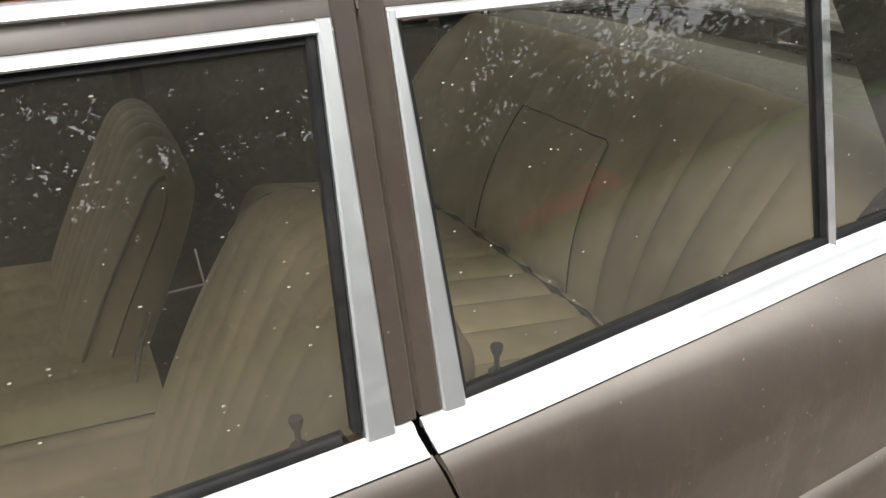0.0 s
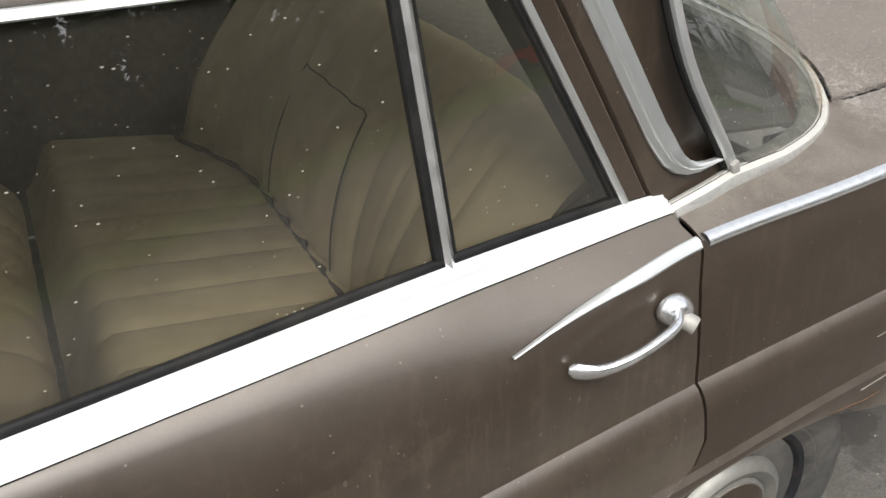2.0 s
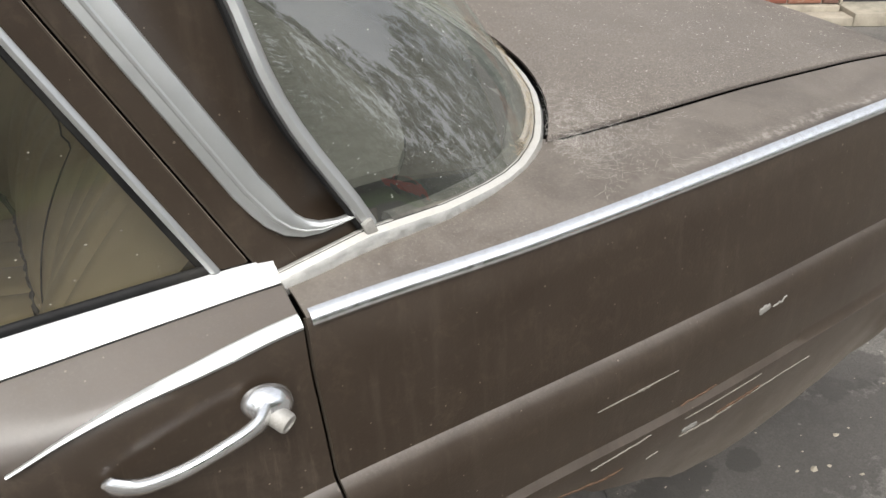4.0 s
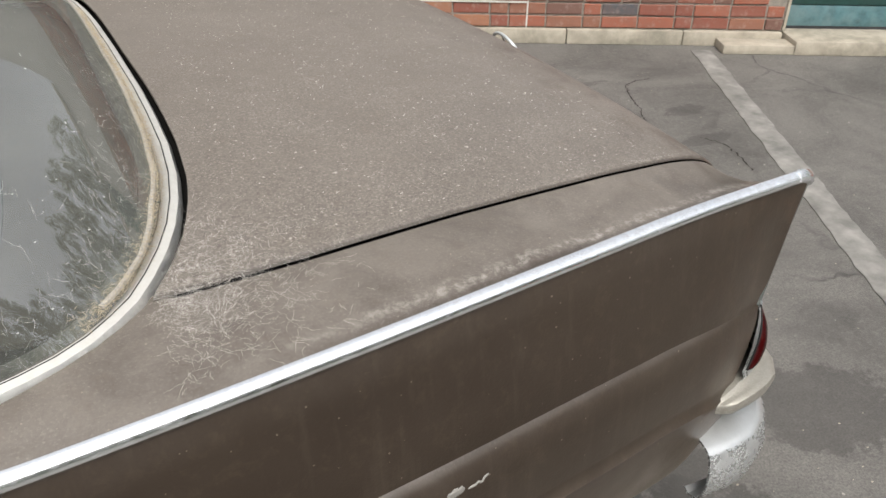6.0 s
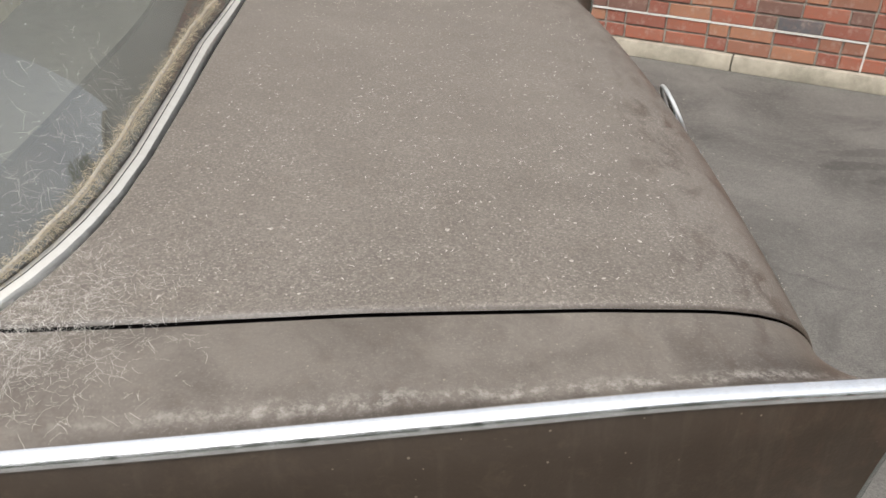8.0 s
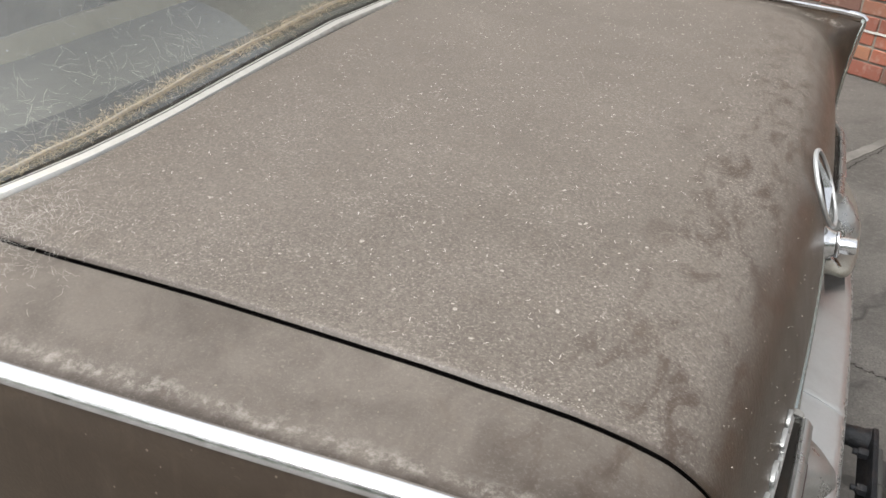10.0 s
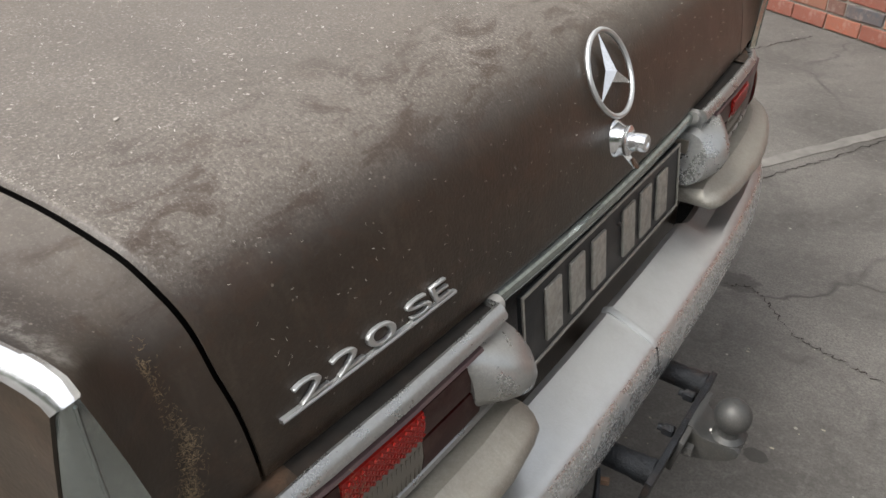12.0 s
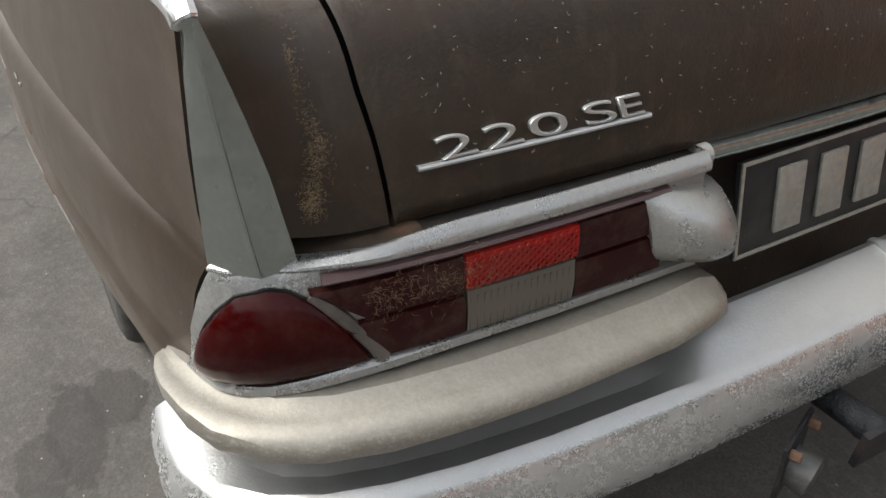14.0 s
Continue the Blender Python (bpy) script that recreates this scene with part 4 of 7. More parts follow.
def wing_top(s):
    """The strip of bodywork between the lid's seam and the fin."""
    rows = []
    xs = span(0.034, 0.43, 16)
    for x in xs:
        w0 = float(np.interp(x, [q[1] for q in reversed(SCREEN)], [q[0] for q in reversed(SCREEN)])) - 0.012
        ew, ez = smooth(x, EDGE_W), smooth(x, EDGE_Z)
        z0 = 0.962 + 0.016 * ease((x - 0.03) / 0.07) + 0.014 * ease((x - 0.05) / 0.4)
        row = []
        for u in span(0, 1, 12):
            w = w0 + (ew - w0) * u
            z = z0 + (ez - z0) * u + 0.006 * math.sin(math.pi * u)
            row.append((x - 0.006 * (1 - u) * max(0.0, 1 - (x - 0.034) / 0.05), -w, z))
        rows.append(row)
    crown = [c for c in PROFILE if c[0] > 0.43]
    n = len(crown)
    for c in crown:
        ws = along(c[0], SEAM_W) + 0.0027
        a = deck_point(c, -ws)
        if c[0] < 1.22:
            e = Vector((c[0], -smooth(c[0], EDGE_W), smooth(c[0], EDGE_Z)))
        else:
            q = (c[0] - 1.22, c[1])
            if c[1] > 0.962:
                x = 1.22 + (1.345 - 1.22) * ease((0.9999 - c[1]) / 0.040) if c[1] < 0.9999 else 1.22
                x = min(x, 1.345)
                e = Vector((x, -smooth(x, EDGE_W), smooth(x, EDGE_Z) - 0.001))
            else:
                e = Vector(fin_line(FIN_IN, max(0.77, c[1] + 0.012)))
        row = []
        for u in span(0, 1, 12):
            p = a.lerp(e, u)
            k = ease((c[0] - 1.0) / 0.28)
            f = u if k == 0 else u ** (1 + 1.6 * k)
            flat = deck_point(c, -ws - (abs(e.y) - ws) * u)
            p = Vector((flat.x + (e.x - flat.x) * f, p.y, flat.z + (e.z - flat.z) * f)) if c[0] > 0.9 else Vector((p.x, p.y, p.z + 0.004 * math.sin(math.pi * u)))
            row.append(p)
        rows.append(row)
    return rows


def rear_wing(s):
    def end(z):
        if z > 0.765:
            return fin_line(FIN_OUT, z)[0] - 0.002
        return along(z, [(0.35, 1.20), (0.47, 1.238), (0.54, 1.262), (0.64, 1.264), (0.677, 1.272), (0.728, 1.288), (0.765, 1.303)])
    rows = side_panel(lambda z: along(z, REARGAP) + 0.0025, end, 56, skip=3)
    bm = joined(grid(rows, 0.010, lambda p: (0, 1, 0)), grid(wing_top(s), 0.004, lambda p: (0, 0, -1)))
    w = part("rear_wing", mirrored(bm, s), WINGPAINT, car, "brown rear wing with tail fin, scratches and rust at the arch")
    sp = [(x, -smooth(x, EDGE_W) - 0.001, smooth(x, EDGE_Z) + 0.001) for x in span(0.036, 1.30, 46)] + [(1.33, -0.7805, 0.9825), (1.345, -0.7795, 0.979), (1.351, -0.779, 0.972)]
    prof = [(-0.0095, -0.001), (-0.0085, 0.004), (-0.003, 0.0075), (0.005, 0.0075), (0.0095, 0.004), (0.0105, -0.001)]
    part("fin_moulding", mirrored(sweep(sp, prof, up=(0, -0.72, 0.7)), s), CHROME, w, "bright chrome moulding along the fin")
    cap = [(1.318, -0.7825, 0.9850), (1.332, -0.7812, 0.9836), (1.345, -0.7802, 0.9805), (1.352, -0.7796, 0.9735)]
    part("moulding_cap", mirrored(sweep(cap, [(-0.0102, -0.001), (-0.0092, 0.0046), (-0.003, 0.0084), (0.005, 0.0084), (0.0102, 0.0046), (0.0112, -0.001)], up=(0, -0.72, 0.7)), s), CHROME, w, "chrome end cap of the fin moulding")
    blade = []
    for z in span(0.765, 0.980, 14):
        o, r, i = (Vector(fin_line(t, z)) for t in (FIN_OUT, FIN_RIDGE, FIN_IN))
        o.y -= 0.0015
        blade.append([o + Vector((-0.012, 0.004, 0)), o, (o + r) / 2 + Vector((0.003, -0.002, 0)), r + Vector((0.003, 0, 0)), (r + i) / 2 + Vector((0.003, 0, 0)), i + Vector((0.002, 0.001, 0)), i + Vector((-0.006, 0, 0))])
    part("fin_blade", mirrored(grid(blade), s), GREENCHROME, w, "tarnished greenish fin end trim")
    # thin bead added along the ridge so that it carries a highlight
    ridge = [Vector(fin_line(FIN_RIDGE, z)) + Vector((0.0030, 0, 0)) for z in span(0.768, 0.972, 14)]
    part("fin_ridge", mirrored(sweep(ridge, circle(0.0015, 6), up=(0, 1, 0)), s), GREENCHROME, w, "slim raised ridge of the fin trim, added to carry its highlight")
    # wheel housing
    rows = [[(AXLE + 0.41 * math.cos(a), y, 0.31 + 0.34 * math.sin(a)) for y in span(-0.855, -0.52, 6)] for a in span(0.80, math.pi + 0.1, 20)]
    part("wheel_housing", mirrored(grid(rows), s), UNDER, w, "dark wheel housing")
    return w


def screen_edge(y):
    """Foot of the rear screen's trim at y: x and z."""
    a = abs(y)
    return along(a, SCREEN), along(a, [(0.0, 1.052), (0.2, 1.046), (0.3, 1.041), (0.4, 1.034), (0.5, 1.026), (0.6, 1.014), (0.65, 1.004), (0.70, 0.994), (0.75, 0.987), (0.797, 0.986)])


SCREEN_Y = [0.0, 0.1, 0.2, 0.3, 0.4, 0.48, 0.54, 0.59, 0.63, 0.665, 0.694, 0.715, 0.735, 0.752, 0.766, 0.777, 0.786, 0.792, 0.797]


def screen_point(u, f):
    """The rear glass: u from its foot to its head, f across from -1 to 1."""
    y = 0.797 * f
    a = Vector((screen_edge(y)[0] - 0.024 * min(1, (1 - abs(y) / 0.86) * 3), y * 0.985, screen_edge(y)[1] + 0.010))
    b = Vector((0.115 - 0.15 * abs(f) ** 3, 0.702 * f, 1.395 - 0.035 * abs(f) ** 2.5))
    p = a.lerp(b, u)
    p.x -= 0.026 * math.sin(math.pi * min(1.0, u / 0.74)) ** 1.4 * abs(f) ** 10
    out = Vector((1.0, 0.25 * (p.y / 0.7), 0.35)).normalized()
    return p + out * 0.06 * math.sin(math.pi * u) * (1 - 0.80 * abs(a.y / 0.797) ** 6)


def rear_screen():
    ys = [-y for y in reversed(SCREEN_Y)] + SCREEN_Y[1:]
    rows = [[screen_point(u, y / 0.797) for y in ys] for u in span(0, 1, 14)]
    pane = part("rear_screen", grid(rows), REARGLASS, car, "wrap-round rear window glass coated in dust and fluff")
    # trim along the foot
    foot_path = [Vector((screen_edge(y)[0] - 0.012, y * 0.992, screen_edge(y)[1])) for y in ys]
    foot_path = [Vector((0.026, -0.797, 0.966))] + [Vector((0.08, -0.797, 0.979))] + foot_path + [Vector((0.08, 0.797, 0.979)), Vector((0.026, 0.797, 0.966))]
    prof = [(-0.013, -0.012), (-0.013, 0.001), (-0.0095, 0.006), (-0.0015, 0.0085), (0.0, 0.0075), (0.0015, 0.0085), (0.0095, 0.005), (0.013, -0.002), (0.013, -0.012)]
    part("screen_trim", sweep(foot_path, prof), ALLOY, pane, "bright trim round the foot of the rear window")
    part("trim_groove", sweep([p + Vector((0, 0, 0.0078)) for p in foot_path], circle(0.0009, 6)), RUBBER, pane, "dark groove along the trim")
    rub = [p + Vector((-0.022 if abs(p.y) < 0.7 else -0.012, -0.010 * (p.y / 0.8), 0.004)) for p in foot_path[3:-3]]
    bead = [screen_point(0.046 - 0.026 * ease((abs(k) - 0.35) / 0.5) + 0.0015 * math.sin(41 * k), k) + Vector((0.002, 0, 0.002)) for k in span(-0.90, 0.90, 90)]
    part("dust_bead", sweep(bead, lambda t: [(-0.0036, -0.003), (-0.0024, 0.0002), (0.0, 0.0010 + 0.0006 * math.sin(190 * t)), (0.0024, 0.0002), (0.0036, -0.003)]), DIRT, pane, "pale crust of dust and fluff along the glass edge")
    part("screen_seal", sweep(rub, [(-0.016, -0.006), (-0.013, 0.004), (0.0, 0.008), (0.011, 0.004), (0.012, -0.006)]), SEAL, pane, "dusty perished rubber window seal")
    for s in (-1, 1):
        side = [Vector(r[0]) + Vector((0.0, -0.003, 0)) for r in rows]
        
        def sprof(t):
            return [(-0.0085, -0.003), (-0.008, 0.003), (-0.002, 0.0065), (0.004, 0.0055), (0.0085, 0.001), (0.0085, -0.003)]
        part("screen_side_trim", mirrored(sweep(side, sprof, up=(0.35, -1, 0.1)), s), TRIM, pane, "dull bright trim up the side of the rear window")
        edge = [p + Vector((-0.0100, 0.005, 0.0)) for p in side]
        part("screen_side_seal", mirrored(sweep(edge, circle(0.0055, 8), up=(0.3, -1, 0)), s), RUBBER, pane, "black rubber seal")
        foot_clip = turned(block(-0.007, 0.007, -0.003, 0.004, -0.012, 0.012, 0.003), pose(0.131, -0.795, 0.996, 0, -22, 8))
        part("trim_clip", mirrored(foot_clip, s), STEEL, pane, "grey trim end cap")


def roof_z(x, y):
    return 1.475 - 0.05 * ((x + 0.85) / 1.0) ** 2 - 0.11 * (abs(y) / 0.66) ** 2.6


def cabin():
    """Roof, pillars and the vented panels behind the rear doors."""
    rows = []
    for x in span(-1.62, 0.10, 24):
        rows.append([(x - 0.14 * (abs(u) ** 3) * ease((x + 0.4) / 0.5), 0.672 * u, roof_z(x, 0.66 * u)) for u in span(-1, 1, 25)])
    roof = part("roof", grid(rows, 0.012, lambda p: (0, 0, -1)), PAINT, car, "brown steel roof")
    part("headlining", grid([[(x, 0.645 * u, roof_z(x, 0.66 * u) - 0.03) for u in span(-1, 1, 13)] for x in span(-1.6, 0.06, 12)]), SHELF, roof, "pale headlining")
    for s in (-1, 1):
        def lean(x, z, out):
            return -(tumble(z, along(x, [(-0.3, 0.797), (0.0, 0.781), (0.15, 0.781)]), x) + out)
        # outer post beside the door gap
        post = []
        for z in span(0.962, 1.41, 16):
            g = 0.007 - 0.525 * (z - 0.98)
            a, b = g, g + 0.042
            post.append([(a, lean(a, z, -0.035), z), (a, lean(a, z, 0.004), z), (a + 0.004, lean(a, z, 0.009), z), (a + 0.022, lean(a, z, 0.009), z), (b, lean(b, z, 0.007), z), (b + 0.004, lean(b, z, -0.01), z)])
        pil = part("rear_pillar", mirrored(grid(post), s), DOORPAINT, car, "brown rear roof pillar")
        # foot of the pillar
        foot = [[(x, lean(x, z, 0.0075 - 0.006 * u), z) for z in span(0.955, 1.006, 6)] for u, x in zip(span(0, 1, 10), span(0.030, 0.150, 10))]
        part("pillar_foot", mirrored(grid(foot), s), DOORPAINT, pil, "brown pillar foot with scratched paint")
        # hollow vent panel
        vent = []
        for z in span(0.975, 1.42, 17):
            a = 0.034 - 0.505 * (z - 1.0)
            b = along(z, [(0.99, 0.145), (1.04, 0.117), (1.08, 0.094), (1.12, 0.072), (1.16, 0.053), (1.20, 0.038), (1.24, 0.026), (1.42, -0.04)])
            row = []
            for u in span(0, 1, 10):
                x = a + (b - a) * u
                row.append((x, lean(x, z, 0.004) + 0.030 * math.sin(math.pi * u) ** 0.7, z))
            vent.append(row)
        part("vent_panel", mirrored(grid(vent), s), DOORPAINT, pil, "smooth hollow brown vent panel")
        # broad ribbed moulding up the pillar, bending back at its foot
        line = [(0.118, 1.0085), (0.100, 1.0060), (0.081, 1.0050), (0.064, 1.0085), (0.049, 1.0160), (0.036, 1.0290), (0.0245, 1.0455)] + [(0.014 - 0.552 * (z - 1.06), z) for z in span(1.064, 1.40, 12)]
        path = [(x, lean(x, z, 0.011), z) for x, z in line]
        def cprof(t):
            h = 0.0025 + 0.0145 * ease(t / 0.34)
            return [(-h, -0.005), (-h, 0.001), (-h * 0.92, 0.003), (-h * 0.42, 0.0035), (-h * 0.34, 0.0062), (-h * 0.22, 0.0070), (-h * 0.10, 0.0055), (h * 0.30, 0.0060), (h * 0.88, 0.0040), (h, 0.001), (h, -0.005)]
        part("pillar_moulding", mirrored(sweep(path, cprof, up=(0, -1, 0.25)), s), TRIM, pil, "broad ribbed dull bright moulding", 25)
        # dark inner jamb behind the gaps
        jamb = [[(-0.03 - 0.545 * (z - 0.98), -0.70 + 0.2 * (z - 0.97), z), (0.10 - 0.545 * (z - 0.98), -0.70 + 0.2 * (z - 0.97), z)] for z in span(0.95, 1.40, 6)]
        part("door_jamb", mirrored(grid(jamb), s), DARK, pil, "dark door jamb")
        bp = [[(-0.852, -pane_w(-0.86, z) + 0.02, z), (-0.820, -pane_w(-0.81, z) + 0.02, z)] for z in span(0.40, 1.32, 8)]
        part("centre_pillar", mirrored(grid(bp, 0.02, lambda p: (0, 1, 0)), s), DARK, car, "dark centre pillar between the doors")
        # front pillar and windscreen side
        fp = [[(x, -pane_w(-1.6, 0.98) + 0.02 + 0.27 * (z - 0.97), z), (x + 0.05, -pane_w(-1.6, 0.98) + 0.27 * (z - 0.97), z), (x + 0.09, -pane_w(-1.6, 0.98) + 0.01 + 0.27 * (z - 0.97), z)] for x, z in zip(span(-1.93, -1.62, 8), span(0.97, 1.42, 8))]
        part("front_pillar", mirrored(grid(fp, 0.015, lambda p: (0, 1, 0)), s), PAINT, car, "brown windscreen pillar")
    # unseen pane, its dust film added to cut the light into the cabin
    ws = [[(x - 0.10 * math.cos(u * 1.4), 0.70 * u * (1 - 0.2 * (z - 0.97)), z) for u in span(-1, 1, 13)] for x, z in zip(span(-1.84, -1.55, 8), span(0.98, 1.42, 8))]
    part("windscreen", grid(ws), REARGLASS, car, "windscreen glass with an added dust film that dims the cabin")


def nose():
    """Bonnet, front wings and grille end, plain and unseen but for reflections."""
    bon = [[(x, 0.66 * u, 0.985 - 0.05 * ((x + 1.9) / 1.4) ** 2 - 0.07 * abs(u) ** 3) for u in span(-1, 1, 17)] for x in span(-3.25, -1.90, 16)]
    part("bonnet", grid(bon, 0.012, lambda p: (0, 0, -1)), PAINT, car, "brown bonnet")
    for s in (-1, 1):
        rows = []
        for x in span(-3.28, -1.866, 40):
            t = 1 - ease((x + 3.28) / 0.5)
            d = abs(x + 2.495) / 0.36
            zb = 0.30 + (0.29 * math.sqrt(1 - d * d) if d < 1 else 0)
            rows.append([(x, -0.665, 0.93 - 0.05 * t), (x, -0.74, 0.935 - 0.06 * t), (x, -0.82 + 0.04 * t, 0.91 - 0.07 * t), (x, -0.872 + 0.06 * t, 0.85 - 0.06 * t), (x, -0.888 + 0.06 * t, 0.75), (x, -0.90 + 0.06 * t, 0.66), (x, -0.89 + 0.06 * t, zb + 0.02), (x, -0.84 + 0.06 * t, zb)])
        part("front_wing", mirrored(grid(rows, 0.010, lambda p: (0, 1, 0)), s), PAINT, car, "brown front wing")
    part("front_panel", block(-3.36, -3.27, -0.84, 0.84, 0.42, 0.86, 0.03), PAINT, car, "brown front panel")
    part("grille", block(-3.42, -3.35, -0.27, 0.27, 0.50, 0.92, 0.02), CHROME, car, "upright chrome grille")
    part("front_bumper", block(-3.54, -3.43, -0.86, 0.86, 0.42, 0.54, 0.04), BUMPER, car, "chrome front bumper")


def floorpan():
    part("floor_pan", block(-3.2, 1.15, -0.72, 0.72, 0.27, 0.33, 0.02), UNDER, car, "dark underbody")
    part("boot_floor", block(0.75, 1.22, -0.70, 0.70, 0.36, 0.44, 0.03), UNDER, car, "dark boot floor")
    part("cabin_carpet", block(-1.85, 0.05, -0.74, 0.74, 0.331, 0.345, 0.004), CARPET, car, "dark floor carpet")
    part("bulkhead", block(-1.93, -1.87, -0.72, 0.72, 0.345, 0.96, 0.01), CARPET, car, "dark bulkhead")
    ax = lathe([(0.0, -0.7), (0.04, -0.7), (0.04, 0.7), (0.0, 0.7)], 12, "y", (AXLE, 0, 0.31))
    part("rear_axle", ax, UNDER, car, "rear axle tube")
    part("rear_valance", grid([[(along(abs(y), [(0, 1.345), (0.5, 1.33), (0.7, 1.28), (0.78, 1.22)]), y, z) for y in span(-0.78, 0.78, 21)] for z in span(0.757, 0.48, 7)], 0.01, lambda p: (-1, 0, 0)), PAINT, car, "dirty brown rear panel behind the number plate")


def wheel(x, s):
    c = (x, 0.0, 0.0)
    ty = lathe([(0.19, -0.07), (0.197, -0.080), (0.215, -0.088), (0.218, -0.0865), (0.222, -0.090), (0.255, -0.093), (0.280, -0.086), (0.292, -0.070), (0.297, -0.048), (0.297, 0.048), (0.288, 0.078), (0.265, 0.09), (0.19, 0.07)], 56, "y")
    rim = lathe([(0.0, -0.045), (0.10, -0.045), (0.135, -0.030), (0.160, -0.040), (0.172, -0.060), (0.186, -0.078), (0.197, -0.080), (0.200, -0.070), (0.195, 0.06), (0.0, 0.06)], 40, "y")
    cap = lathe([(0.0, -0.100), (0.020, -0.0995), (0.060, -0.094), (0.092, -0.083), (0.098, -0.080), (0.099, -0.077), (0.104, -0.084), (0.120, -0.089), (0.134, -0.080), (0.141, -0.062), (0.138, -0.050), (0.0, -0.050)], 40, "y")
    paint_ring = lathe([(0.0, -0.1025), (0.020, -0.102), (0.060, -0.0965), (0.090, -0.0855), (0.0915, -0.083), (0.0, -0.07)], 36, "y")
    m = pose(x - 0.012, 0.742 * s, 0.297)
    flip = Matrix.Identity(4) if s < 0 else pose(0, 0, 0, 0, 0, 180)
    w = part("wheel", turned(rim, m @ flip), IRON, car, "dusty wheel with chrome hubcap")
    part("tyre", turned(ty, m @ flip), TYRE, w, "dusty black tyre")
    part("hubcap", turned(cap, m @ flip), DULLCHROME, w, "chrome hubcap")
    part("hubcap_centre", turned(paint_ring, m @ flip), PAINT, w, "painted hubcap centre")
    star = bmesh.new()
    for k in range(3):
        a = math.pi / 2 + k * 2 * math.pi / 3
        tip = Vector((0.048 * math.cos(a), -0.106, 0.048 * math.sin(a)))
        l = Vector((0.012 * math.cos(a + 1.05), -0.103, 0.012 * math.sin(a + 1.05)))
        r = Vector((0.012 * math.cos(a - 1.05), -0.103, 0.012 * math.sin(a - 1.05)))
        o = Vector((0, -0.110, 0))
        vs = [star.verts.new(p) for p in (tip, l, o, r)]
        star.faces.new((vs[0], vs[1], vs[2]))
        star.faces.new((vs[0], vs[2], vs[3]))
    part("hubcap_emblem", turned(star, m @ flip), CHROME, w, "small pressed emblem")


# ---- the tail: lamps, plate, bumper, badges ----
LAMP = [(0.325, 1.383), (0.40, 1.382), (0.50, 1.379), (0.60, 1.373), (0.66, 1.367), (0.70, 1.361), (0.735, 1.354), (0.765, 1.344), (0.787, 1.330), (0.800, 1.315), (0.808, 1.296), (0.814, 1.272), (0.817, 1.250)]


def lamp_path(lo, hi, n, out=0.0):
    """Points of the lamp face by arc length between two shares of it."""
    pts = [Vector((x, -w, 0)) for w, x in LAMP]
    d = [0.0]
    for a, b in zip(pts, pts[1:]):
        d.append(d[-1] + (b - a).length)
    res = []
    for u in span(lo, hi, n):
        t = u * d[-1]
        x, y = float(np.interp(t, d, [p.x for p in pts])), float(np.interp(t, d, [p.y for p in pts]))
        e = 0.004
        dx = float(np.interp(t + e, d, [p.x for p in pts])) - float(np.interp(t - e, d, [p.x for p in pts]))
        dy = float(np.interp(t + e, d, [p.y for p in pts])) - float(np.interp(t - e, d, [p.y for p in pts]))
        nrm = Vector((-dy, dx, 0)).normalized()
        res.append(Vector((x, y, 0)) + nrm * out)
    return res


def lens(lo, hi, z0, z1, name, mat, parent, s, label="", out=0.004, n=10, slope=None):
    rows = []
    for u, p, q in zip(span(0, 1, n), lamp_path(lo, hi, n, out), lamp_path(lo, hi, n, -0.004)):
        a, b = (z0, z1) if slope is None else slope(u, z0, z1)
        m = (a + b) / 2
        rows.append([q + Vector((0, 0, a)), p + Vector((0, 0, a + 0.0015)), p + (p - q) * 0.25 + Vector((0, 0, m)), p + Vector((0, 0, b - 0.0015)), q + Vector((0, 0, b))])
    bm = grid(rows)
    for row in (rows[0], rows[-1]):
        bm.faces.new([bm.verts.new(p) for p in row])
    return part(name, mirrored(bm, s), mat, parent, label)


def lamp_skin(u, z, out=0.0):
    """The lamp's outer face: it leans in at the corner towards the foot of the fin, and ends on a slant at the wing."""
    end = along(z, [(0.64, 0.966), (0.677, 0.950), (0.728, 0.915), (0.77, 0.879)])
    q = u if u < 0.74 else 0.74 + (u - 0.74) * (end - 0.74) / 0.26
    k = ease((u - 0.60) / 0.2)
    lean = -0.015 * k * max(0.0, (z - 0.70) / 0.07) ** 1.4
    p = lamp_path(q, q, 2, out + lean)[0]
    return Vector((p.x, p.y, z))


def lens_point(q, z, out):
    """A point before the lamp face at a share q of the face's length."""
    k = ease((q - 0.60) / 0.2)
    p = lamp_path(q, q, 2, out - 0.015 * k * max(0.0, (z - 0.70) / 0.07) ** 1.4)[0]
    return Vector((p.x, p.y, z))


